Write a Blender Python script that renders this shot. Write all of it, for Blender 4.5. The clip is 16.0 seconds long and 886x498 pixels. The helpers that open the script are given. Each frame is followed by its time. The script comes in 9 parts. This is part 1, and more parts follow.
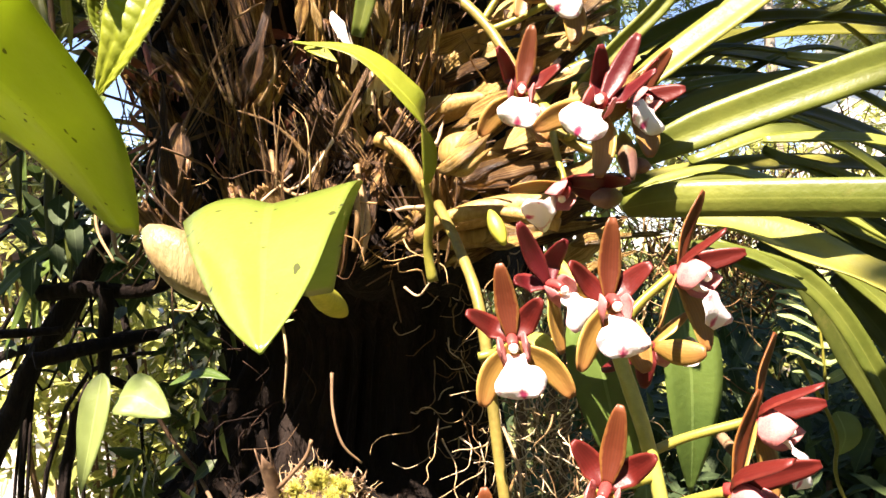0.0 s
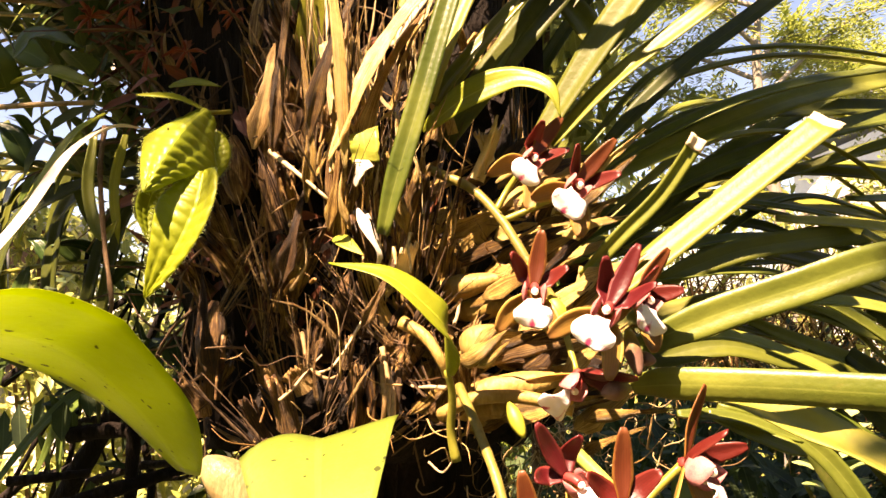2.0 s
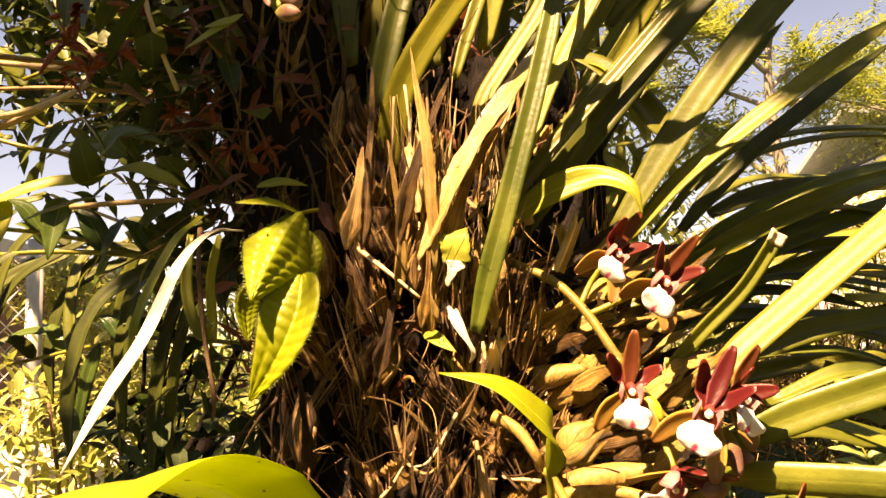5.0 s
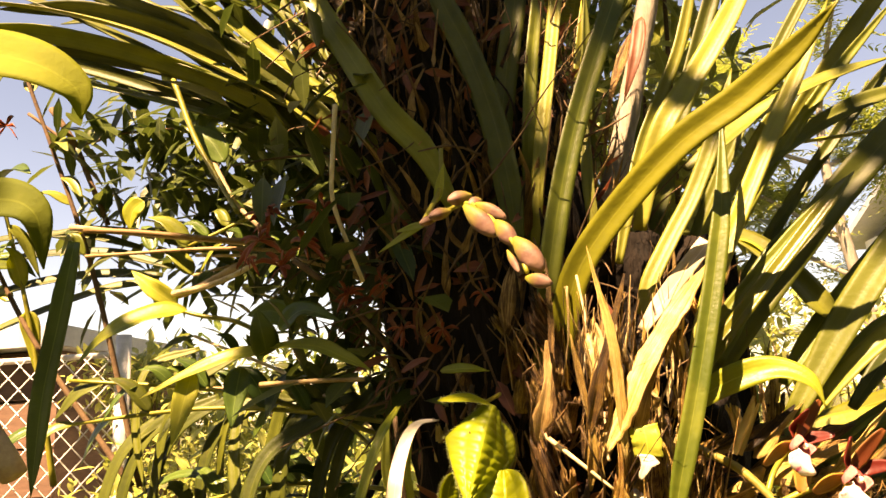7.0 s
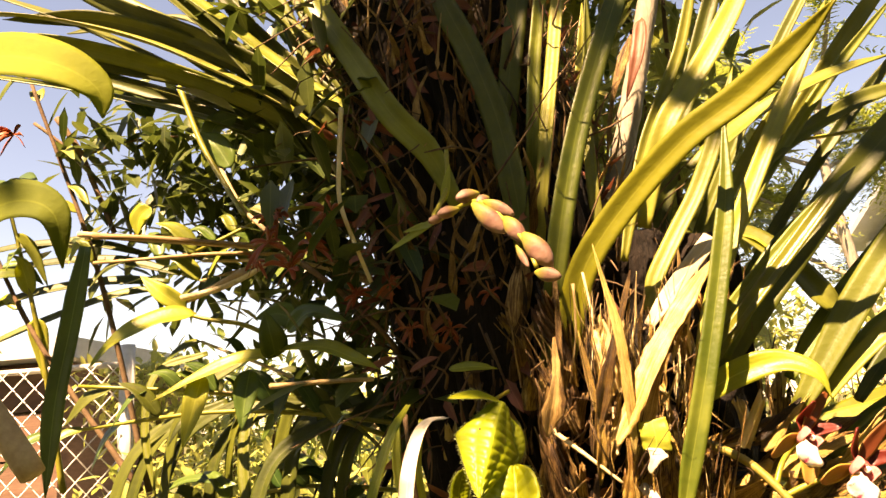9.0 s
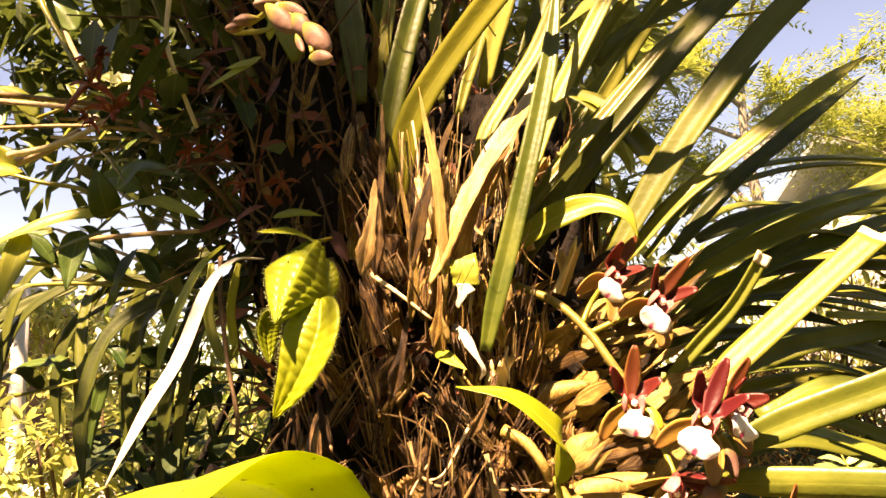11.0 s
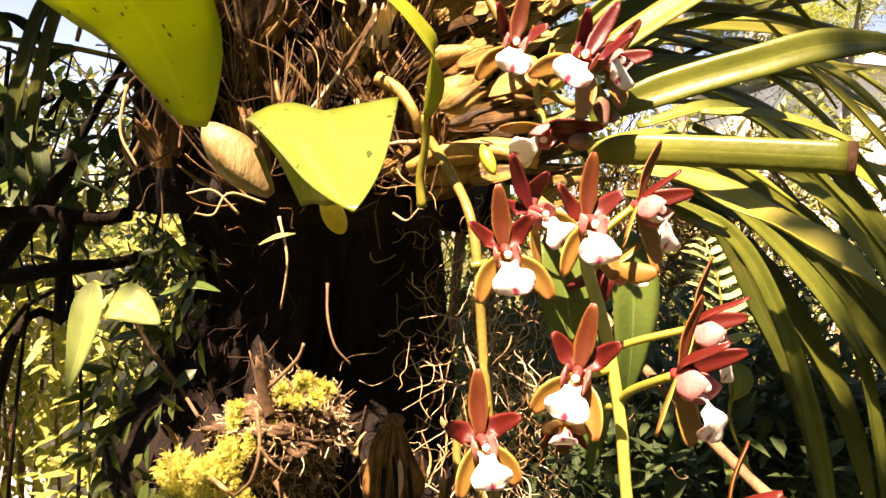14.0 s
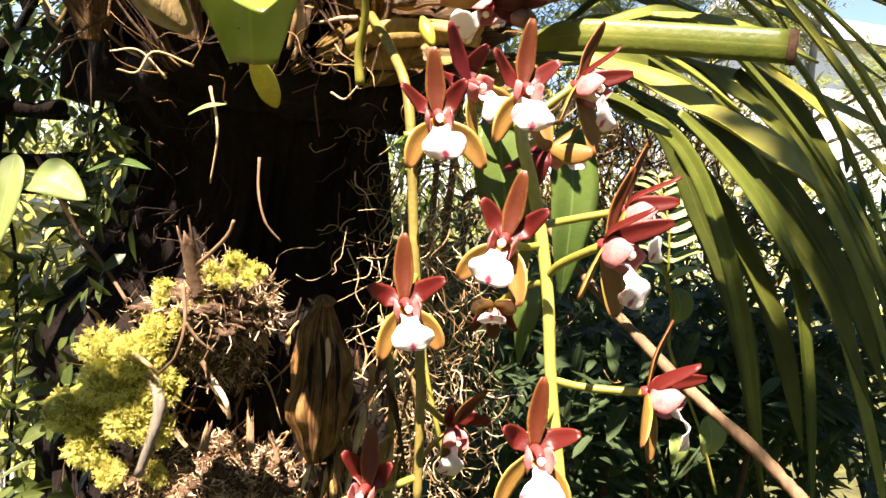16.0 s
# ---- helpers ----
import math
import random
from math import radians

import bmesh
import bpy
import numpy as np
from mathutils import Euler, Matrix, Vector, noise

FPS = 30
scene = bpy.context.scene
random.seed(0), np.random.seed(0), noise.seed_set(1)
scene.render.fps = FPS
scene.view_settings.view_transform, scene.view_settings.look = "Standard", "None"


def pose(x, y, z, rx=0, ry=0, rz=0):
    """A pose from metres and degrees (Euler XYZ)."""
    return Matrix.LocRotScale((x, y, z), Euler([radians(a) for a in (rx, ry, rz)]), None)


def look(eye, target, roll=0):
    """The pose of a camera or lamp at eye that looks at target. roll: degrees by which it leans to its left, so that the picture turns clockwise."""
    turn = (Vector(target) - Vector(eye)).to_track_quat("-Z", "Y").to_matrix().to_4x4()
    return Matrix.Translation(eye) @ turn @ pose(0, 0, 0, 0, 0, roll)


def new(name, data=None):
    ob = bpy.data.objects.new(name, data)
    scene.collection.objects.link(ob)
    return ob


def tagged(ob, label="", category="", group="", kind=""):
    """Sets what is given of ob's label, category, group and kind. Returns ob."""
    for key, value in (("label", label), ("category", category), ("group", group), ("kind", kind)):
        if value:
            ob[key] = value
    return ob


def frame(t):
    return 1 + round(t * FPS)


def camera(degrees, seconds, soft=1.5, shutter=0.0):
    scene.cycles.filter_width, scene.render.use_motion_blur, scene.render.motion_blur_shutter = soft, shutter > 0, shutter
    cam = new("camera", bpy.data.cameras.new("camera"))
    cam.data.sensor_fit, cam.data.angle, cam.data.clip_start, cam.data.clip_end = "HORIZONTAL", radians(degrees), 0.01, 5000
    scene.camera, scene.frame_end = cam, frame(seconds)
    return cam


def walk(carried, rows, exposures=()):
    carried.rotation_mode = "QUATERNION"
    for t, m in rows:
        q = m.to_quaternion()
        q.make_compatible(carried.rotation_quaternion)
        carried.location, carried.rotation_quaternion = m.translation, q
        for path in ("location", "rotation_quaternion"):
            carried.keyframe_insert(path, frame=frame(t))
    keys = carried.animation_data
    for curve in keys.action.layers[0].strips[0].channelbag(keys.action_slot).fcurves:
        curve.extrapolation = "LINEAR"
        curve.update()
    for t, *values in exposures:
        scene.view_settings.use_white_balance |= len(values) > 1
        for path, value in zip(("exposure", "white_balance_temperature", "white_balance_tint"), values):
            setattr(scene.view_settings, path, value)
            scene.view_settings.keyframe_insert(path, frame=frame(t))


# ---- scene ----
cam = camera(63.2, 16.0)
METRES, EYE, TILT, LEAN, TURN = 0.5, 1.5, 0.0, 0.0, 0.0
ROWS = [
    (0.0, 0.0, 0.0, 0.0, 0.0, 0.0, -0.0),
    (0.5, 0.0026, -0.0166, 0.0266, -0.13, 1.81, 0.28),
    (1.0, -0.0004, -0.027, 0.0452, -0.08, 2.61, 0.59),
    (1.5, -0.0103, -0.0443, 0.0738, 0.12, 3.89, 0.47),
    (2.0, -0.0143, -0.0524, 0.0991, 0.2, 5.11, 1.24),
    (2.5, -0.0221, -0.0621, 0.1194, 0.25, 5.89, 1.83),
    (3.0, -0.0328, -0.0651, 0.1266, 0.42, 6.04, 2.05),
    (5.5, -0.1133, -0.1021, 0.1905, 2.16, 8.88, 2.57),
    (6.0, -0.1547, -0.1263, 0.2332, 3.35, 10.46, 2.82),
    (6.5, -0.1901, -0.1492, 0.2608, 4.35, 11.33, 3.05),
    (7.0, -0.2153, -0.1712, 0.2902, 5.1, 12.61, 3.28),
    (7.5, -0.2422, -0.1764, 0.3085, 6.27, 13.16, 3.74),
    (8.0, -0.2507, -0.1862, 0.3067, 6.63, 13.43, 4.13),
    (10.5, -0.1294, -0.1437, 0.1852, 1.45, 11.51, 3.62),
    (11.0, -0.1098, -0.1287, 0.1461, 0.03, 10.14, 3.25),
    (11.5, -0.1195, -0.1166, 0.1182, -1.71, 7.56, 0.72),
    (12.0, -0.1079, -0.0992, 0.0817, -2.7, 5.27, -0.66),
    (12.5, -0.1, -0.0883, 0.0443, -3.9, 3.58, -0.6),
    (13.0, -0.1022, -0.0771, 0.0041, -4.83, 0.71, -2.08),
    (13.5, -0.0794, -0.0702, -0.0282, -5.9, -0.38, -2.3),
    (14.0, -0.0713, -0.0724, -0.0478, -7.38, -1.25, -3.54),
    (14.5, -0.0481, -0.0711, -0.0785, -9.13, -2.55, -5.23),
    (15.0, -0.0394, -0.0654, -0.1014, -10.01, -3.84, -5.94),
    (15.5, -0.0406, -0.0692, -0.1003, -10.23, -4.01, -6.2),
    (16.0, -0.0398, -0.0696, -0.1134, -10.11, -4.33, -5.78),
]
EXPOSURES = [(0.0, 2.62, 6350, 26), (1.5, 2.62, 7900, 31), (3.0, 2.57, 9300, 34), (5.5, 2.3, 11200, 33), (8.0, 2.62, 10800, 28), (11.0, 2.62, 9900, 33), (13.0, 2.47, 9200, 35), (15.0, 2.62, 6900, 31), (16.0, 2.54, 6350, 25)]
walk(cam, [(t, pose(0, 0, EYE, TILT, LEAN, TURN) @ pose(METRES * x, METRES * y, METRES * z, 90 + pitch, roll, yaw)) for t, x, y, z, yaw, pitch, roll in ROWS], EXPOSURES)

# ---- light ----
SUN_TO = Vector((-0.28, -0.46, 0.84)).normalized()
world = bpy.data.worlds.new("sky")
scene.world = world
world.use_nodes = True
wn = world.node_tree.nodes
sky = wn.new("ShaderNodeTexSky")
sky.sky_type = "NISHITA"
sky.sun_disc = False
sky.sun_elevation = math.asin(SUN_TO.z)
sky.sun_rotation = math.atan2(SUN_TO.x, SUN_TO.y)
sky.altitude = 300
sky.air_density = 1.0
sky.dust_density = 0.15
sky.ozone_density = 1.6
world.node_tree.links.new(sky.outputs[0], wn["Background"].inputs[0])
wn["Background"].inputs[1].default_value = 0.05
sun_data = bpy.data.lights.new("sun", "SUN")
sun_data.energy = 5.0
sun_data.angle = radians(0.5)
sun_data.color = (1.0, 0.87, 0.67)
sun = new("sun", sun_data)
sun.matrix_world = look(SUN_TO * 30, (0, 0, 0))


# ---- materials ----
def shader(name):
    m = bpy.data.materials.new(name)
    m.use_nodes = True
    return m, m.node_tree.nodes, m.node_tree.links


def ramp_node(nodes, links, src, stops):
    r = nodes.new("ShaderNodeValToRGB")
    el = r.color_ramp.elements
    while len(el) < len(stops):
        el.new(0.5)
    for e, (p, c) in zip(el, stops):
        e.position, e.color = p, (*c, 1)
    links.new(src, r.inputs[0])
    return r.outputs[0]


def noise_node(nodes, links, scale, detail=4, rough=0.6, stretch=None):
    tc = nodes.new("ShaderNodeTexCoord")
    n = nodes.new("ShaderNodeTexNoise")
    n.inputs["Scale"].default_value, n.inputs["Detail"].default_value, n.inputs["Roughness"].default_value = scale, detail, rough
    if stretch:
        mp = nodes.new("ShaderNodeMapping")
        mp.inputs["Scale"].default_value = stretch
        links.new(tc.outputs["Object"], mp.inputs[0])
        links.new(mp.outputs[0], n.inputs["Vector"])
    else:
        links.new(tc.outputs["Object"], n.inputs["Vector"])
    return n.outputs["Fac"]


def mix_node(nodes, links, fac, a, b, mode="MIX"):
    m = nodes.new("ShaderNodeMix")
    m.data_type, m.blend_type = "RGBA", mode
    for sock, v in ((m.inputs[0], fac), (m.inputs[6], a), (m.inputs[7], b)):
        if isinstance(v, (int, float)):
            sock.default_value = v
        elif isinstance(v, tuple):
            sock.default_value = (*v, 1)
        else:
            links.new(v, sock)
    return m.outputs[2]


def math_node(nodes, links, op, a, b=0.0):
    m = nodes.new("ShaderNodeMath")
    m.operation = op
    for sock, v in ((m.inputs[0], a), (m.inputs[1], b)):
        if isinstance(v, (int, float)):
            sock.default_value = v
        else:
            links.new(v, sock)
    return m.outputs[0]


def uv_axes(nodes, links):
    uv = nodes.new("ShaderNodeUVMap")
    sep = nodes.new("ShaderNodeSeparateXYZ")
    links.new(uv.outputs[0], sep.inputs[0])
    return sep.outputs[0], sep.outputs[1]


def finish(m, nodes, links, colour, rough=0.5, trans=0.0, bump=None, bump_d=0.0005, spec=0.5, trans_tint=None):
    p = nodes["Principled BSDF"]
    p.inputs["Roughness"].default_value = rough
    p.inputs["Specular IOR Level"].default_value = spec
    links.new(colour, p.inputs["Base Color"])
    if bump is not None:
        b = nodes.new("ShaderNodeBump")
        b.inputs["Strength"].default_value, b.inputs["Distance"].default_value = 1.0, bump_d
        links.new(bump, b.inputs["Height"])
        links.new(b.outputs[0], p.inputs["Normal"])
    if trans:
        tr = nodes.new("ShaderNodeBsdfTranslucent")
        if trans_tint:
            links.new(mix_node(nodes, links, 1.0, colour, trans_tint, "MULTIPLY"), tr.inputs[0])
        else:
            links.new(colour, tr.inputs[0])
        mx = nodes.new("ShaderNodeMixShader")
        mx.inputs[0].default_value = trans
        links.new(p.outputs[0], mx.inputs[1])
        links.new(tr.outputs[0], mx.inputs[2])
        links.new(mx.outputs[0], nodes["Material Output"].inputs[0])
    return m


def leaf_mat(name, dark, light, trans=0.35, rough=0.38, veins=0.0, midrib=0.25, spots=0.0, per_island=False, tint=None, coat=0.0):
    """Leaf blade: two greens by noise and by leaf, parallel veins, a paler midrib, dark specks."""
    m, nodes, links = shader(name)
    n1 = noise_node(nodes, links, 28, 5)
    if per_island:
        rnd = nodes.new("ShaderNodeNewGeometry").outputs["Random Per Island"]
    else:
        rnd = nodes.new("ShaderNodeObjectInfo").outputs["Random"]
    f = math_node(nodes, links, "ADD", math_node(nodes, links, "MULTIPLY", n1, 0.9), math_node(nodes, links, "MULTIPLY", rnd, 0.45))
    col = ramp_node(nodes, links, f, [(0.35, dark), (0.95, light)])
    u, v = uv_axes(nodes, links)
    across = math_node(nodes, links, "ABSOLUTE", math_node(nodes, links, "SUBTRACT", u, 0.5))
    bump = noise_node(nodes, links, 260, 3)
    if midrib:
        near = math_node(nodes, links, "LESS_THAN", across, 0.025)
        col = mix_node(nodes, links, math_node(nodes, links, "MULTIPLY", near, midrib), col, tuple(min(1, c * 1.8 + 0.05) for c in light))
    if veins:
        w = math_node(nodes, links, "SINE", math_node(nodes, links, "MULTIPLY", u, veins))
        wv = math_node(nodes, links, "MULTIPLY", math_node(nodes, links, "ADD", w, 1.0), 0.03)
        col = mix_node(nodes, links, wv, col, tuple(c * 0.45 for c in dark))
        bump = math_node(nodes, links, "ADD", bump, math_node(nodes, links, "MULTIPLY", w, 0.04))
    if spots:
        sp = noise_node(nodes, links, 330, 1, 0.3)
        k = ramp_node(nodes, links, sp, [(0.72 - spots, (0, 0, 0)), (0.76 - spots, (1, 1, 1))])
        col = mix_node(nodes, links, math_node(nodes, links, "MULTIPLY", k, 0.8), col, (0.03, 0.025, 0.01))
    nodes["Principled BSDF"].inputs["Coat Weight"].default_value = coat
    nodes["Principled BSDF"].inputs["Coat Roughness"].default_value = 0.24
    blotch = noise_node(nodes, links, 70, 6, 0.7)
    k2 = ramp_node(nodes, links, blotch, [(0.62, (0, 0, 0)), (0.78, (1, 1, 1))])
    col = mix_node(nodes, links, math_node(nodes, links, "MULTIPLY", k2, 0.35), col, (0.22, 0.17, 0.05))
    return finish(m, nodes, links, col, rough, trans, bump, 0.0003, 0.5, tint)


def rough_mat(name, stops, scale=30, rough=0.85, bump_d=0.002, stretch=None, trans=0.0, spec=0.25, island=0.0):
    """Bark, moss, fibre, soil, plaster: colours by two noises with relief."""
    m, nodes, links = shader(name)
    a = noise_node(nodes, links, scale, 7, 0.65, stretch)
    b = noise_node(nodes, links, scale * 7, 4, 0.6, stretch)
    f = math_node(nodes, links, "ADD", math_node(nodes, links, "MULTIPLY", a, 0.65), math_node(nodes, links, "MULTIPLY", b, 0.35))
    if island:
        rnd = nodes.new("ShaderNodeNewGeometry").outputs["Random Per Island"]
        rnd2 = nodes.new("ShaderNodeObjectInfo").outputs["Random"]
        both = math_node(nodes, links, "FRACT", math_node(nodes, links, "ADD", rnd, rnd2))
        f = math_node(nodes, links, "ADD", f, math_node(nodes, links, "MULTIPLY", math_node(nodes, links, "SUBTRACT", both, 0.5), island))
    col = ramp_node(nodes, links, f, stops)
    return finish(m, nodes, links, col, rough, trans, f, bump_d, spec)


def streak_mat(name, stops, rough=0.65, bump_d=0.0015, trans=0.2, across=26.0, along=1.8, island=0.5):
    """Dry papery leaf: fine streaks along the blade, patches, and a tone of its own for each piece."""
    m, nodes, links = shader(name)
    uv = nodes.new("ShaderNodeUVMap")
    rnd = nodes.new("ShaderNodeNewGeometry").outputs["Random Per Island"]
    rnd2 = nodes.new("ShaderNodeObjectInfo").outputs["Random"]
    both = math_node(nodes, links, "FRACT", math_node(nodes, links, "ADD", rnd, rnd2))
    mp = nodes.new("ShaderNodeMapping")
    mp.inputs["Scale"].default_value = (across, along, 1)
    links.new(uv.outputs[0], mp.inputs[0])
    sh = nodes.new("ShaderNodeVectorMath")
    sh.operation = "ADD"
    comb = nodes.new("ShaderNodeCombineXYZ")
    links.new(math_node(nodes, links, "MULTIPLY", both, 70.0), comb.inputs[2])
    links.new(mp.outputs[0], sh.inputs[0])
    links.new(comb.outputs[0], sh.inputs[1])
    n = nodes.new("ShaderNodeTexNoise")
    n.inputs["Scale"].default_value, n.inputs["Detail"].default_value, n.inputs["Roughness"].default_value = 1.0, 6, 0.7
    links.new(sh.outputs[0], n.inputs["Vector"])
    big = noise_node(nodes, links, 110, 4)
    f = math_node(nodes, links, "ADD", math_node(nodes, links, "MULTIPLY", n.outputs["Fac"], 1.35), math_node(nodes, links, "MULTIPLY", big, 0.6))
    f = math_node(nodes, links, "SUBTRACT", f, 0.46)
    f = math_node(nodes, links, "ADD", f, math_node(nodes, links, "MULTIPLY", math_node(nodes, links, "SUBTRACT", both, 0.5), island))
    return finish(m, nodes, links, ramp_node(nodes, links, f, stops), rough, trans, n.outputs["Fac"], bump_d, 0.4)


def tepal_mat(name, centre, edge, tip, trans=0.3):
    m, nodes, links = shader(name)
    u, v = uv_axes(nodes, links)
    across = math_node(nodes, links, "ABSOLUTE", math_node(nodes, links, "SUBTRACT", u, 0.5))
    n = noise_node(nodes, links, 420, 4)
    f = math_node(nodes, links, "ADD", across, math_node(nodes, links, "MULTIPLY", math_node(nodes, links, "SUBTRACT", n, 0.5), 0.25))
    col = ramp_node(nodes, links, f, [(0.10, centre), (0.36, centre), (0.48, edge)])
    col = mix_node(nodes, links, math_node(nodes, links, "POWER", v, 4.0), col, tip)
    st = math_node(nodes, links, "SINE", math_node(nodes, links, "MULTIPLY", u, 48.0))
    col = mix_node(nodes, links, math_node(nodes, links, "MULTIPLY", math_node(nodes, links, "ADD", st, 1.0), 0.10), col, tuple(c * 0.4 for c in centre))
    return finish(m, nodes, links, col, 0.42, trans, n, 0.0002, 0.5)


M_STRAP = leaf_mat("strap_leaf_green", (0.065, 0.098, 0.011), (0.26, 0.29, 0.05), 0.33, 0.40, 30.0, 0.12)
# yellow-green copy for blades in sun, their light put into the colour
M_STRAP_SUN = leaf_mat("strap_leaf_yellow_sunlit", (0.13, 0.145, 0.018), (0.33, 0.325, 0.055), 0.3, 0.48, 24.0, 0.0)
M_YELLOW = leaf_mat("thin_leaf_yellow_green", (0.28, 0.33, 0.03), (0.54, 0.55, 0.11), 0.5, 0.4, 40.0, 0.2)
M_BROAD = leaf_mat("broad_leaf_lime", (0.15, 0.23, 0.025), (0.29, 0.37, 0.06), 0.38, 0.3, 0.0, 0.10, -0.005, coat=1.0)
M_BIGLEAF = leaf_mat("thin_broad_leaf_lime", (0.27, 0.36, 0.02), (0.45, 0.53, 0.05), 0.62, 0.34, 0.0, 0.06, -0.01)
M_QUILT = leaf_mat("quilted_leaf", (0.15, 0.22, 0.012), (0.38, 0.42, 0.03), 0.42, 0.42, 0.0, 0.3)
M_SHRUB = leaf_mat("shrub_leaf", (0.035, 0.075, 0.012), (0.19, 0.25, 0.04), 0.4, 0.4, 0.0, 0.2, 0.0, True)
# paler copy of the shrub leaf with sunlight put into its colour
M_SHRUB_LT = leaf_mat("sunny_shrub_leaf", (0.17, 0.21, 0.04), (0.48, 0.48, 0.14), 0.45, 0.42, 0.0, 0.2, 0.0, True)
M_DARKLEAF = leaf_mat("dark_green_leaf", (0.03, 0.075, 0.015), (0.13, 0.20, 0.04), 0.35, 0.34, 0.0, 0.3)
# shrub leaf darkened for climbers in shade; the shade is in the colour
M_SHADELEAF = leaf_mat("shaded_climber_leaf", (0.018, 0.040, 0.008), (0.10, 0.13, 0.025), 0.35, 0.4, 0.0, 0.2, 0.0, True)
M_FEATHER = leaf_mat("feathery_tree_leaflet", (0.11, 0.16, 0.025), (0.38, 0.43, 0.10), 0.45, 0.42, 0.0, 0.2, 0.0, True)
M_GREYLEAF = leaf_mat("grey_green_leaf", (0.15, 0.22, 0.05), (0.32, 0.40, 0.13), 0.35, 0.5, 0.0, 0.25)
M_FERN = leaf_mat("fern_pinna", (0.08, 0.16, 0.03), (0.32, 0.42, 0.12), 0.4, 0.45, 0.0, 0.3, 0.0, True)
# fern green taken near black: the shade behind is in the colour
M_SHADEFERN = leaf_mat("fern_pinna_shade_tone", (0.012, 0.030, 0.008), (0.05, 0.085, 0.02), 0.3, 0.75, 0.0, 0.3, 0.0, True)
M_SPIKESTEM = rough_mat("olive_spike_stem", [(0.3, (0.10, 0.085, 0.018)), (0.6, (0.25, 0.20, 0.045)), (0.85, (0.42, 0.34, 0.10))], 60, 0.45, 0.0006, None, 0.1, 0.4)
M_DRYLEAF = leaf_mat("dry_white_leaf", (0.36, 0.30, 0.19), (0.80, 0.74, 0.62), 0.3, 0.65, 90.0, 0.2)
M_DEADLEAF = leaf_mat("dead_red_brown_leaf", (0.09, 0.02, 0.012), (0.28, 0.09, 0.04), 0.3, 0.55, 30.0, 0.2, 0.0, True)
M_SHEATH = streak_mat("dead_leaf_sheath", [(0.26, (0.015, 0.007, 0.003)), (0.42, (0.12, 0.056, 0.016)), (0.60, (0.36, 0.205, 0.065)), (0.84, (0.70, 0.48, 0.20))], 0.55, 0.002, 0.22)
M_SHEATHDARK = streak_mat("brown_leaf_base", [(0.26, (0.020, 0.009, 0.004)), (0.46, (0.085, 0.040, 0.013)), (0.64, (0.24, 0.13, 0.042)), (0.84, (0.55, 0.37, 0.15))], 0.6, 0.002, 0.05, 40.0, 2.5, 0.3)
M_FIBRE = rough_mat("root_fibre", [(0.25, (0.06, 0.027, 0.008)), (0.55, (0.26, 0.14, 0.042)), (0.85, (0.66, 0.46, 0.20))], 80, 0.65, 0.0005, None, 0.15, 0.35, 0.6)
# straw and wrap also serve as the sunlit tones of the leaf bases
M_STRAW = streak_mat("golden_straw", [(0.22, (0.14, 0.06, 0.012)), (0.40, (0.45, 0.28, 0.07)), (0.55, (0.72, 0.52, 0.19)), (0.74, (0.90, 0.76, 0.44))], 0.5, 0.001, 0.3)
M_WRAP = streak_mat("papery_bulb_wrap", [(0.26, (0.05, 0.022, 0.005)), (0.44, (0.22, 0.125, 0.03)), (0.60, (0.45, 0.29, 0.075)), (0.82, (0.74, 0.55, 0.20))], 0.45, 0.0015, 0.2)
M_FELTLEAF = leaf_mat("felted_leaf", (0.11, 0.15, 0.006), (0.27, 0.31, 0.02), 0.55, 0.8, 0.0, 0.12)
# pale fern copy with sunlight put into its green; leaf hairs use it too
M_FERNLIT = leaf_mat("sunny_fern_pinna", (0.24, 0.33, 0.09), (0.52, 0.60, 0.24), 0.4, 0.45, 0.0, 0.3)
M_ROOT = rough_mat("pale_root", [(0.3, (0.22, 0.13, 0.05)), (0.6, (0.50, 0.37, 0.19)), (0.85, (0.80, 0.68, 0.46))], 90, 0.65, 0.0006, None, 0.1, 0.35, 0.5)
# bark taken near black: shade on trunk and stems is in the colour
M_BARK = rough_mat("shade_dark_bark", [(0.3, (0.004, 0.003, 0.002)), (0.55, (0.013, 0.008, 0.005)), (0.8, (0.05, 0.032, 0.02))], 40, 0.95, 0.012, (1, 1, 0.25))
M_OLDWOOD = rough_mat("weathered_brown_wood", [(0.3, (0.07, 0.04, 0.02)), (0.55, (0.22, 0.14, 0.075)), (0.8, (0.42, 0.30, 0.18))], 50, 0.75, 0.0015, (1, 1, 0.3))
M_STRAP_OLIVE = leaf_mat("strap_leaf_olive", (0.06, 0.07, 0.006), (0.19, 0.19, 0.02), 0.3, 0.34, 30.0, 0.2)
# strap green darkened for backlit and shaded blades; that shade is painted in
M_STRAP_SHADE = leaf_mat("strap_leaf_shade_green", (0.034, 0.050, 0.005), (0.13, 0.15, 0.018), 0.3, 0.52, 30.0, 0.12)
M_GREYBARK = rough_mat("grey_bark", [(0.3, (0.10, 0.085, 0.065)), (0.6, (0.28, 0.25, 0.20)), (0.85, (0.55, 0.52, 0.46))], 40, 0.85, 0.003, (1, 1, 0.3))
M_TWIG = rough_mat("brown_twig", [(0.3, (0.05, 0.028, 0.015)), (0.6, (0.16, 0.10, 0.055)), (0.85, (0.34, 0.25, 0.15))], 60, 0.8, 0.001)
M_BRANCH = rough_mat("pale_tan_branch", [(0.3, (0.25, 0.16, 0.085)), (0.6, (0.48, 0.36, 0.22)), (0.85, (0.72, 0.62, 0.45))], 50, 0.7, 0.001)
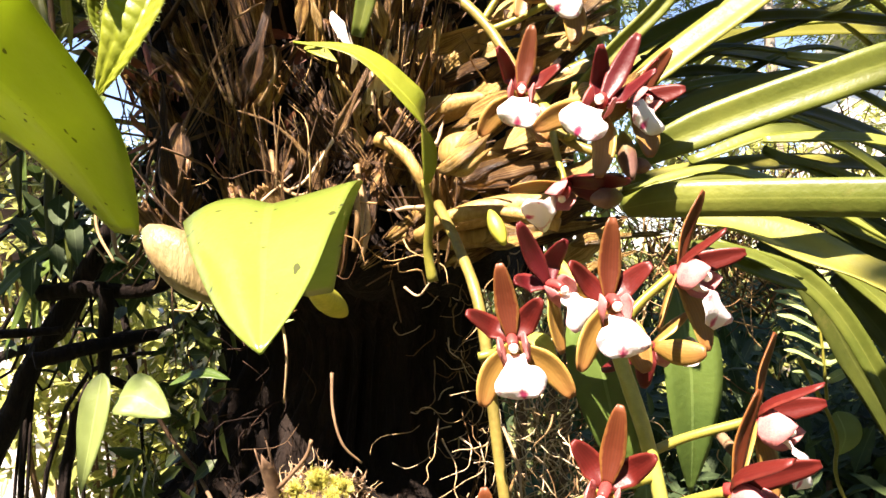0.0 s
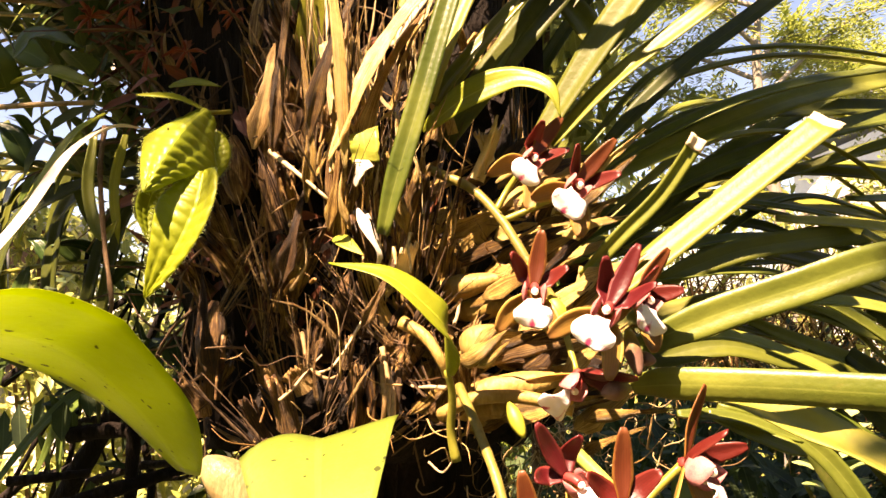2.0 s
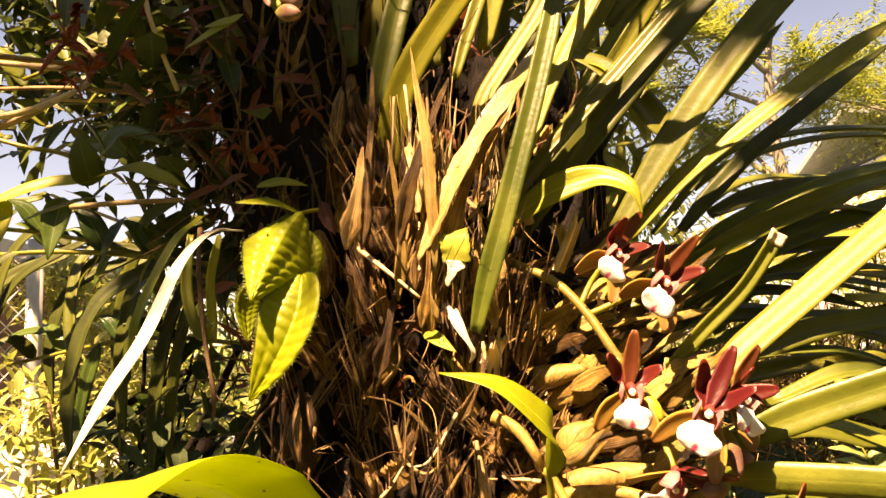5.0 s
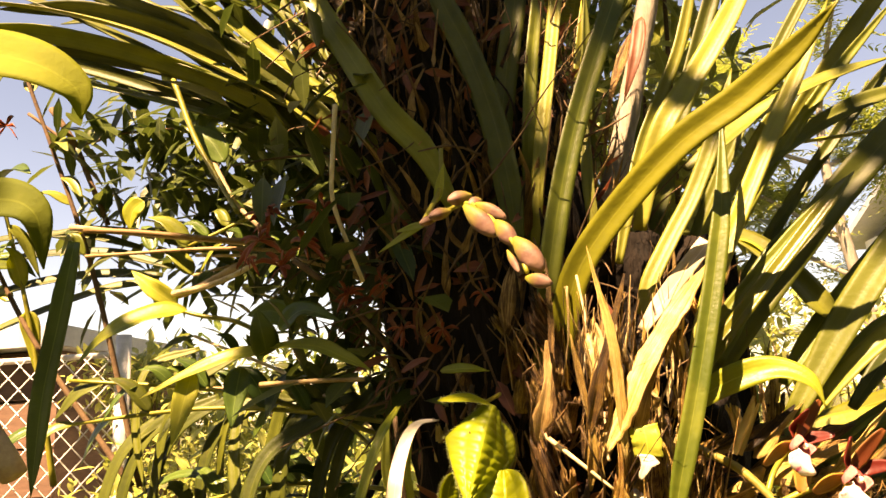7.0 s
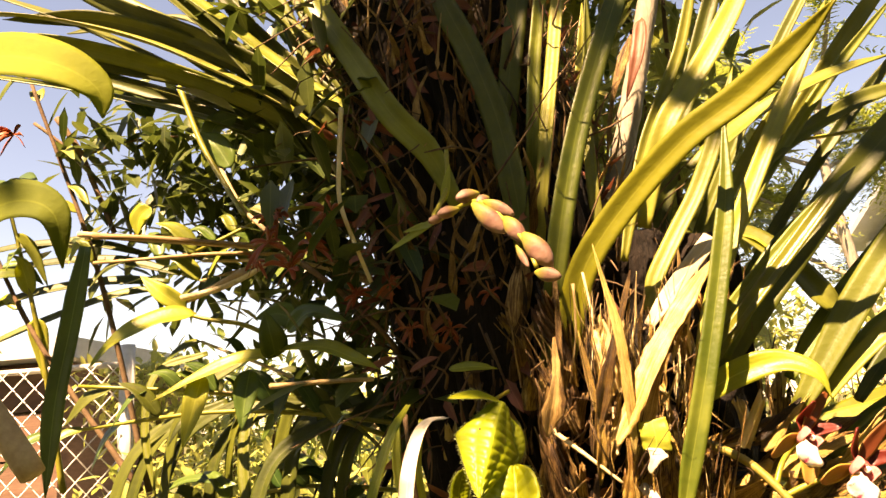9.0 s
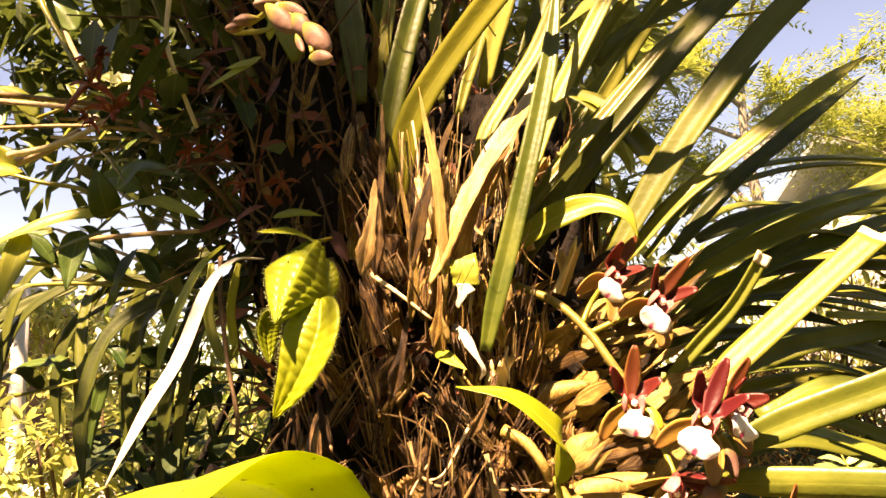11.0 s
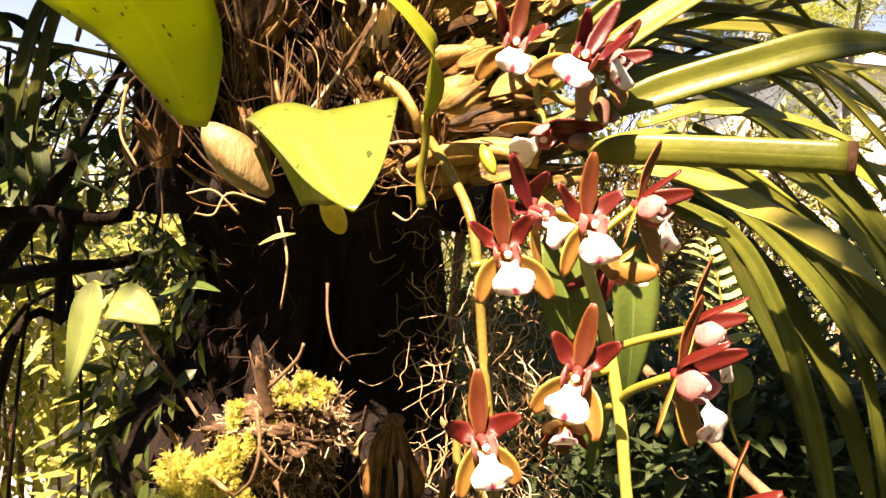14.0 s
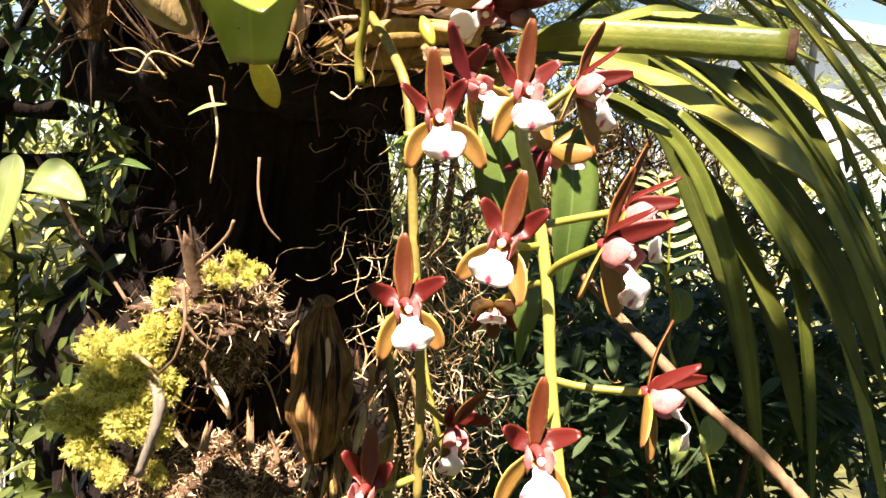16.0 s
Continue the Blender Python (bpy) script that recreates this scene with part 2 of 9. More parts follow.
M_ROOTTANGLE = rough_mat("dry_root_tangle", [(0.25, (0.12, 0.07, 0.03)), (0.55, (0.38, 0.27, 0.13)), (0.85, (0.68, 0.56, 0.36))], 80, 0.8, 0.0005, None, 0.1, 0.2, 0.7)
M_MOSS = rough_mat("moss", [(0.28, (0.36, 0.33, 0.06)), (0.48, (0.72, 0.70, 0.15)), (0.76, (0.88, 0.86, 0.38))], 160, 0.95, 0.002, None, 0.45, 0.1, 0.4)
M_MOSSBASE = rough_mat("moss_base", [(0.3, (0.05, 0.05, 0.012)), (0.55, (0.34, 0.32, 0.06)), (0.8, (0.60, 0.57, 0.16))], 220, 0.95, 0.003, None, 0.1, 0.1)
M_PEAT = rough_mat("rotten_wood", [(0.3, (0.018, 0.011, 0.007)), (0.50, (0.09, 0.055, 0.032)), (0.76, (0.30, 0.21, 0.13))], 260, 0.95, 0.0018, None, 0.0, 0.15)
# pale copy of the rotten wood: sunlight on its crumbs is in the colour
M_PEATLIT = rough_mat("rotten_wood_sunlit", [(0.3, (0.12, 0.07, 0.035)), (0.52, (0.42, 0.29, 0.16)), (0.76, (0.74, 0.60, 0.42))], 160, 0.85, 0.001, None, 0.1, 0.2, 0.5)
M_BULB = rough_mat("pseudobulb", [(0.3, (0.12, 0.07, 0.018)), (0.5, (0.34, 0.22, 0.06)), (0.75, (0.62, 0.47, 0.17))], 60, 0.5, 0.0025, (1, 1, 0.3), 0.1, 0.4)
M_BULBPALE = rough_mat("pale_wrinkled_bulb", [(0.3, (0.13, 0.09, 0.035)), (0.5, (0.28, 0.21, 0.09)), (0.75, (0.46, 0.37, 0.19))], 70, 0.45, 0.002, (1, 1, 0.3), 0.1, 0.4)
M_BARKBROWN = rough_mat("brown_bark_flake", [(0.3, (0.012, 0.007, 0.005)), (0.55, (0.045, 0.026, 0.015)), (0.8, (0.14, 0.09, 0.05))], 60, 0.9, 0.003, (1, 1, 0.2), 0.0, 0.2, 0.4)
M_STEM = rough_mat("green_stem", [(0.3, (0.15, 0.16, 0.02)), (0.6, (0.30, 0.28, 0.045)), (0.85, (0.46, 0.40, 0.10))], 60, 0.4, 0.0003, None, 0.2, 0.5)
# lime stem brightened: the sun's glare on it is put into the colour
M_LIMESTEM = rough_mat("lime_flower_stem", [(0.3, (0.28, 0.30, 0.05)), (0.6, (0.46, 0.46, 0.10)), (0.85, (0.62, 0.58, 0.2))], 60, 0.35, 0.0003, None, 0.2, 0.5)
M_POD = streak_mat("dry_seed_pod", [(0.30, (0.025, 0.010, 0.003)), (0.46, (0.15, 0.07, 0.018)), (0.60, (0.34, 0.18, 0.05)), (0.80, (0.58, 0.36, 0.13))], 0.5, 0.004, 0.15, 60.0, 2.2, 0.0)


def bud_mat():
    """Flower bud: yellow-green at the stalk, mauve and dull towards the tip."""
    m, nodes, links = shader("mauve_flower_bud")
    u, v = uv_axes(nodes, links)
    n = noise_node(nodes, links, 160, 5)
    f = math_node(nodes, links, "ADD", v, math_node(nodes, links, "MULTIPLY", math_node(nodes, links, "SUBTRACT", n, 0.5), 0.7))
    col = ramp_node(nodes, links, f, [(0.12, (0.20, 0.19, 0.022)), (0.42, (0.15, 0.10, 0.035)), (0.62, (0.13, 0.062, 0.045)), (0.9, (0.22, 0.125, 0.095))])
    return finish(m, nodes, links, col, 0.6, 0.1, n, 0.0006, 0.35)


M_BUD = bud_mat()
M_BUDGREEN = rough_mat("lime_flower_bud", [(0.3, (0.30, 0.32, 0.03)), (0.6, (0.50, 0.48, 0.06)), (0.85, (0.6, 0.5, 0.15))], 90, 0.45, 0.0003, None, 0.25, 0.4)
M_GROUND = rough_mat("garden_soil_and_grass", [(0.3, (0.02, 0.018, 0.01)), (0.5, (0.07, 0.075, 0.025)), (0.75, (0.16, 0.15, 0.06))], 6, 0.95, 0.02)
M_WALL = rough_mat("white_render", [(0.3, (0.66, 0.64, 0.60)), (0.6, (0.78, 0.76, 0.73)), (0.85, (0.84, 0.83, 0.80))], 5, 0.85, 0.002)
M_BROWNWALL = rough_mat("brown_boards", [(0.3, (0.09, 0.05, 0.035)), (0.6, (0.17, 0.10, 0.07)), (0.85, (0.26, 0.16, 0.11))], 6, 0.85, 0.002, (1, 1, 6))
M_ROOF = rough_mat("grey_roof_sheet", [(0.3, (0.30, 0.32, 0.34)), (0.6, (0.45, 0.47, 0.49)), (0.85, (0.6, 0.6, 0.6))], 4, 0.6, 0.002)
M_WIRE = rough_mat("galvanised_wire", [(0.3, (0.42, 0.40, 0.38)), (0.6, (0.58, 0.56, 0.54)), (0.85, (0.7, 0.69, 0.67))], 60, 0.45, 0.0002, None, 0, 0.6)
M_SEPAL = tepal_mat("sepal_maroon_with_tan_edge", (0.135, 0.030, 0.011), (0.30, 0.14, 0.03), (0.22, 0.07, 0.022), 0.38)
M_PETAL = tepal_mat("petal_crimson", (0.125, 0.013, 0.009), (0.25, 0.042, 0.026), (0.16, 0.02, 0.014), 0.38)
M_SEPALOUT = tepal_mat("sepal_ochre", (0.29, 0.17, 0.035), (0.48, 0.34, 0.07), (0.30, 0.13, 0.04))
M_SEPALRED = tepal_mat("sepal_dark_red", (0.10, 0.008, 0.010), (0.20, 0.03, 0.024), (0.13, 0.012, 0.012))
M_REDPETAL = tepal_mat("star_petal_rust", (0.42, 0.10, 0.045), (0.58, 0.24, 0.11), (0.28, 0.06, 0.03), 0.4)


def lip_mat():
    """White lip blade with a magenta mark near its tip and yellow keels at its base."""
    m, nodes, links = shader("lip_white_and_magenta")
    u, v = uv_axes(nodes, links)
    n = noise_node(nodes, links, 500, 4)
    du = math_node(nodes, links, "ABSOLUTE", math_node(nodes, links, "SUBTRACT", u, 0.5))
    dv = math_node(nodes, links, "ABSOLUTE", math_node(nodes, links, "SUBTRACT", v, 0.94))
    d = math_node(nodes, links, "ADD", math_node(nodes, links, "MULTIPLY", du, 1.0), math_node(nodes, links, "MULTIPLY", dv, 0.9))
    d = math_node(nodes, links, "ADD", d, math_node(nodes, links, "MULTIPLY", math_node(nodes, links, "SUBTRACT", n, 0.5), 0.22))
    col = ramp_node(nodes, links, d, [(0.05, (0.46, 0.05, 0.13)), (0.10, (0.66, 0.26, 0.32)), (0.16, (0.86, 0.82, 0.80))])
    n2 = noise_node(nodes, links, 230, 3)
    rim = math_node(nodes, links, "MULTIPLY", math_node(nodes, links, "GREATER_THAN", du, 0.34), math_node(nodes, links, "GREATER_THAN", n2, 0.56))
    col = mix_node(nodes, links, math_node(nodes, links, "MULTIPLY", rim, 0.55), col, (0.62, 0.20, 0.26))
    base = math_node(nodes, links, "ADD", v, math_node(nodes, links, "MULTIPLY", du, 0.35))
    k = ramp_node(nodes, links, base, [(0.10, (1, 1, 1)), (0.24, (0, 0, 0))])
    col = mix_node(nodes, links, k, col, (0.75, 0.42, 0.03))
    return finish(m, nodes, links, col, 0.45, 0.25, n, 0.0003)


M_LIP = lip_mat()
M_LOBE = rough_mat("lip_side_lobe_pink", [(0.3, (0.50, 0.12, 0.13)), (0.6, (0.62, 0.28, 0.26)), (0.85, (0.76, 0.55, 0.50))], 260, 0.45, 0.0002, None, 0.3, 0.4)
M_COLUMN = rough_mat("column_red", [(0.3, (0.22, 0.02, 0.02)), (0.6, (0.36, 0.06, 0.05)), (0.85, (0.5, 0.15, 0.1))], 200, 0.4, 0.0002, None, 0.1, 0.5)
M_ANTHER = rough_mat("anther_cap_cream", [(0.3, (0.75, 0.66, 0.52)), (0.8, (0.86, 0.82, 0.74))], 200, 0.4, 0.0001)
M_CUT = rough_mat("cut_leaf_end", [(0.3, (0.45, 0.34, 0.2)), (0.6, (0.62, 0.52, 0.36)), (0.85, (0.8, 0.72, 0.55))], 200, 0.8, 0.0005)
M_CUTBROWN = rough_mat("browned_leaf_end", [(0.3, (0.03, 0.015, 0.008)), (0.6, (0.11, 0.06, 0.03)), (0.85, (0.24, 0.15, 0.08))], 200, 0.8, 0.0005)


# ---- shape tools ----
class Geo:
    """Collects vertices, faces and blade coordinates of one mesh."""

    def __init__(self):
        self.v, self.f, self.uv = [], [], []

    def mesh(self, name, material):
        me = bpy.data.meshes.new(name)
        me.from_pydata([tuple(p) for p in self.v], [], self.f)
        layer = me.uv_layers.new(name="UVMap")
        idx = np.empty(len(me.loops), dtype=np.int32)
        me.loops.foreach_get("vertex_index", idx)
        layer.data.foreach_set("uv", np.array(self.uv, dtype=np.float32)[idx].ravel())
        me.polygons.foreach_set("use_smooth", np.ones(len(me.polygons), dtype=bool))
        me.materials.append(material)
        me.update()
        return me


def thing(name, loc, label, category, group="", kind=""):
    ob = new(name)
    ob.location = loc
    ob.empty_display_size = 0.02
    return tagged(ob, label, category, group, kind)


def part(name, geo, material, parent, label=""):
    ob = new(name, geo.mesh(name, material))
    top = parent
    shift = Vector((0, 0, 0))
    while top is not None:
        shift = shift + top.location
        top = top.parent
    ob.parent = parent
    ob.matrix_parent_inverse = Matrix.Translation(-shift) if parent.parent is None else Matrix.Identity(4)
    return tagged(ob, label)


def solo(name, geo, material, label, category, group="", kind=""):
    return tagged(new(name, geo.mesh(name, material)), label, category, group, kind)


def spline(pts, n):
    """n + 1 points on a smooth curve through pts."""
    p = [Vector(q) for q in pts]
    if len(p) == 2:
        return [p[0].lerp(p[1], i / n) for i in range(n + 1)]
    p = [2 * p[0] - p[1]] + p + [2 * p[-1] - p[-2]]
    seg = len(p) - 3
    out = []
    for i in range(n + 1):
        s = min(i / n * seg, seg - 1e-6)
        k, t = int(s), s - int(s)
        a, b, c, d = p[k:k + 4]
        out.append(0.5 * (2 * b + (c - a) * t + (2 * a - 5 * b + 4 * c - d) * t * t + (3 * b - a - 3 * c + d) * t ** 3))
    return out


def tube(geo, pts, r0, r1=None, sides=8, n=16, knots=0.0, seed=0):
    """A round stem along a smooth curve, tapering from r0 to r1, with closed ends."""
    r1 = r0 if r1 is None else r1
    rng = random.Random(seed)
    c = spline(pts, n)
    ref = Vector((0.31, 0.62, 0.72))
    start = len(geo.v)
    for i, q in enumerate(c):
        t = (c[min(i + 1, n)] - c[max(i - 1, 0)]).normalized()
        a = t.cross(ref).normalized()
        b = t.cross(a)
        r = (r0 + (r1 - r0) * i / n) * (1 + knots * rng.uniform(-1, 1))
        for k in range(sides):
            w = 2 * math.pi * k / sides
            geo.v.append(q + a * (math.cos(w) * r) + b * (math.sin(w) * r))
            geo.uv.append((k / sides, i / n))
    for i in range(n):
        for k in range(sides):
            k2 = (k + 1) % sides
            o = start + i * sides
            geo.f.append((o + k, o + k2, o + sides + k2, o + sides + k))
    geo.f.append(tuple(start + k for k in reversed(range(sides))))
    geo.f.append(tuple(start + n * sides + k for k in range(sides)))
    return geo


def width_at(shape, s):
    if shape == "strap":
        return min(1.0, 0.55 + 2.2 * s) * (1.0 if s < 0.72 else max(0.02, 1 - ((s - 0.72) / 0.28) ** 1.7))
    if shape == "cut":
        return min(1.0, 0.6 + 1.6 * s)
    if shape == "ovate":
        return max(0.03, math.sin(math.pi * min(1, s ** 0.75 * 0.98 + 0.02)) ** 0.75)
    if shape == "lance":
        return max(0.03, math.sin(math.pi * min(1, s ** 0.62)) ** 0.85)
    if shape == "taper":
        return max(0.05, math.sin(math.pi * (0.03 + 0.95 * s)) ** 0.8)
    if shape == "tepal":
        return max(0.05, (0.42 + 1.6 * s) if s < 0.36 else math.cos((s - 0.36) / 0.64 * 1.52) ** 0.42)
    if shape == "lip":
        if s < 0.42:
            return 0.30 + 0.25 * s
        k = (s - 0.42) / 0.58
        return max(0.12, 0.40 + 0.60 * math.sin(min(1.0, k / 0.55) * math.pi / 2) if k < 0.55 else math.cos((k - 0.55) / 0.45 * 1.48) ** 0.38)
    if shape == "fold":
        return min(1.0, 0.35 + 1.7 * s) if s < 0.40 else max(0.015, (1 - (s - 0.40) / 0.60) ** 0.80)
    if shape == "torn":
        return max(0.04, min(1.0, 0.15 + 4 * s) * (1 - 0.9 * s) * (1 + 0.25 * math.sin(9 * s)))
    return 1.0


def ribbon(geo, pts, width, shape="strap", n=(0, -1, 0.4), n1=None, fold=0.2, thick=0.0006, ns=20, nc=6, curl=0.0, wave=0.0, quilt=0.0, ragged=0.0, teeth=0.0, seed=0, horn=0.0, roll=0.0):
    """A blade along a smooth curve: n and n1 are the ways its upper face looks at base and tip; fold opens or closes its V."""
    rng = random.Random(seed)
    c = spline(pts, ns)
    n0 = Vector(n).normalized()
    n1 = Vector(n1).normalized() if n1 else n0
    ph = rng.uniform(0, 6)
    rows = []
    for i, q in enumerate(c):
        s = i / ns
        t = (c[min(i + 1, ns)] - c[max(i - 1, 0)]).normalized()
        nn = n0.lerp(n1, s)
        nn = (nn - t * nn.dot(t)).normalized()
        side = t.cross(nn)
        hw = width * 0.5 * width_at(shape, s)
        rl = 1 + ragged * rng.uniform(-1, 1)
        rr = 1 + ragged * rng.uniform(-1, 1)
        tooth = 1 + (teeth if i % 2 else 0)
        row = []
        for j in range(nc + 1):
            u = -1 + 2 * j / nc
            e = hw * (rl if u < 0 else rr) * (tooth if abs(u) > 0.99 else 1)
            h = abs(u) * math.sin(fold) * hw + curl * u * u * hw
            h += wave * width * math.sin(ph + s * 17) * u * abs(u)
            h -= roll * max(0.0, u - 0.25) ** 2 * hw
            if quilt:
                h += quilt * width * abs(math.sin(s * 34 + abs(u) * 3)) ** 0.7 * abs(math.sin(abs(u) * 2 * math.pi)) ** 0.6
            if horn:
                q2 = q + t * (horn * (u * u - 0.35) * s ** 3)
            else:
                q2 = q
            row.append((q2 + side * (u * e * math.cos(fold)) + nn * h, nn, (0.5 + 0.5 * u, s)))
        rows.append(row)
    for sgn in (1, -1):
        start = len(geo.v)
        for row in rows:
            for j, (p, nn, uv) in enumerate(row):
                edge = 0.35 if j in (0, nc) else 1.0
                geo.v.append(p + nn * (sgn * thick * 0.5 * edge))
                geo.uv.append(uv)
        for i in range(ns):
            for j in range(nc):
                a = start + i * (nc + 1) + j
                b = a + nc + 1
                geo.f.append((a, a + 1, b + 1, b) if sgn < 0 else (a, b, b + 1, a + 1))
    top, low = len(geo.v) - 2 * (ns + 1) * (nc + 1), len(geo.v) - (ns + 1) * (nc + 1)
    for j, flip in ((0, False), (nc, True)):
        for i in range(ns):
            a, b = top + i * (nc + 1) + j, top + (i + 1) * (nc + 1) + j
            d, e = low + i * (nc + 1) + j, low + (i + 1) * (nc + 1) + j
            geo.f.append((a, d, e, b) if not flip else (a, b, e, d))
    for i, flip in ((0, True), (ns, False)):
        for j in range(nc):
            a, d = top + i * (nc + 1) + j, low + i * (nc + 1) + j
            geo.f.append((a, a + 1, d + 1, d) if flip else (a, d, d + 1, a + 1))
    return geo


def blob(geo, centre, axis, length, radius, sides=14, rings=12, ribs=0, rib_d=0.0, egg=0.0, lump=0.0, seed=0):
    """An egg-shaped body along axis, from its base at centre, with optional ribs and lumps."""
    ax = Vector(axis).normalized()
    a = ax.cross(Vector((0.3, 0.7, 0.64))).normalized()
    b = ax.cross(a)
    start = len(geo.v)
    for i in range(rings + 1):
        s = i / rings
        prof = max(0.03, math.sin(math.pi * (0.04 + 0.92 * s ** (1 + egg))) ** 0.7)
        for k in range(sides):
            w = 2 * math.pi * k / sides
            r = radius * prof * (1 + rib_d * math.cos(ribs * w))
            p = Vector(centre) + ax * (s * length) + a * (math.cos(w) * r) + b * (math.sin(w) * r)
            if lump:
                p += (p - Vector(centre) - ax * (s * length)) * (lump * noise.noise(p * 60 + Vector((seed, 0, 0))))
            geo.v.append(p)
            geo.uv.append((k / sides, s))
    for i in range(rings):
        for k in range(sides):
            k2 = (k + 1) % sides
            o = start + i * sides
            geo.f.append((o + k, o + k2, o + sides + k2, o + sides + k))
    geo.f.append(tuple(start + k for k in reversed(range(sides))))
    geo.f.append(tuple(start + rings * sides + k for k in range(sides)))
    return geo


LEAF_S = ((0, 0), (-0.36, 0.3), (-0.3, 0.68), (0, 1.0), (0.3, 0.68), (0.36, 0.3), (0, 0.32), (0, 0.7))
LEAF_F = ((0, 6, 1), (1, 6, 7, 2), (2, 7, 3), (0, 5, 6), (5, 4, 7, 6), (4, 3, 7))


def small_leaf(geo, p, way, up, length, width, fold=0.25, droop=0.2):
    """One small folded leaf from p along way."""
    way = way.normalized()
    side = way.cross(up)
    side = side.normalized() if side.length > 1e-4 else Vector((1, 0, 0))
    nn = side.cross(way)
    start = len(geo.v)
    for x, y in LEAF_S:
        geo.v.append(p + side * (x * width) + way * (y * length) + nn * ((abs(x) * fold - y * y * droop * length / max(width, 1e-5) * 0.5) * width))
        geo.uv.append((0.5 + x * 1.2, y))
    for f in LEAF_F:
        geo.f.append(tuple(start + k for k in f))


def rand_dir(rng):
    while True:
        v = Vector((rng.uniform(-1, 1), rng.uniform(-1, 1), rng.uniform(-1, 1)))
        if 0.05 < v.length < 1:
            return v.normalized()


# ---- setting ----
def ground_and_walls():
    g = Geo()
    n = 70
    for i in range(n + 1):
        for j in range(n + 1):
            a, b = (i / n * 2 - 1), (j / n * 2 - 1)
            x, y = 400 * a * abs(a) ** 2, 400 * b * abs(b) ** 2
            g.v.append(Vector((x, y, 0.05 * noise.noise(Vector((x * 0.7, y * 0.7, 0))))))
            g.uv.append((a, b))
    for i in range(n):
        for j in range(n):
            o = i * (n + 1) + j
            g.f.append((o, o + n + 1, o + n + 2, o + 1))
    solo("ground", g, M_GROUND, "shaded garden soil with patchy grass", "ground", kind="structure")


ground_and_walls()


# ---- the host tree ----
def mass_front(x, z):
    """Depth of the front of the root mass and trunk at x, z."""
    c = -0.045 if z > 1.48 else -0.05
    k = min(1.0, abs(x - c) / 0.125)
    base = 0.322 + 0.10 * k ** 2.4
    if z < 1.49:
        base += 0.018 * min(1, (1.49 - z) / 0.04)
    if 1.46 < z < 1.54:
        base -= 0.022 * math.sin((z - 1.46) / 0.08 * math.pi)
    if z > 1.62:
        base += (z - 1.62) * 0.18
    return base


def clumps(x, z):
    """Uneven clumping of the debris: dark hollows below zero, heaps above."""
    return noise.noise(Vector((x * 38, z * 30, 7.3))) + 0.5 * noise.noise(Vector((x * 90, z * 75, 1.9)))


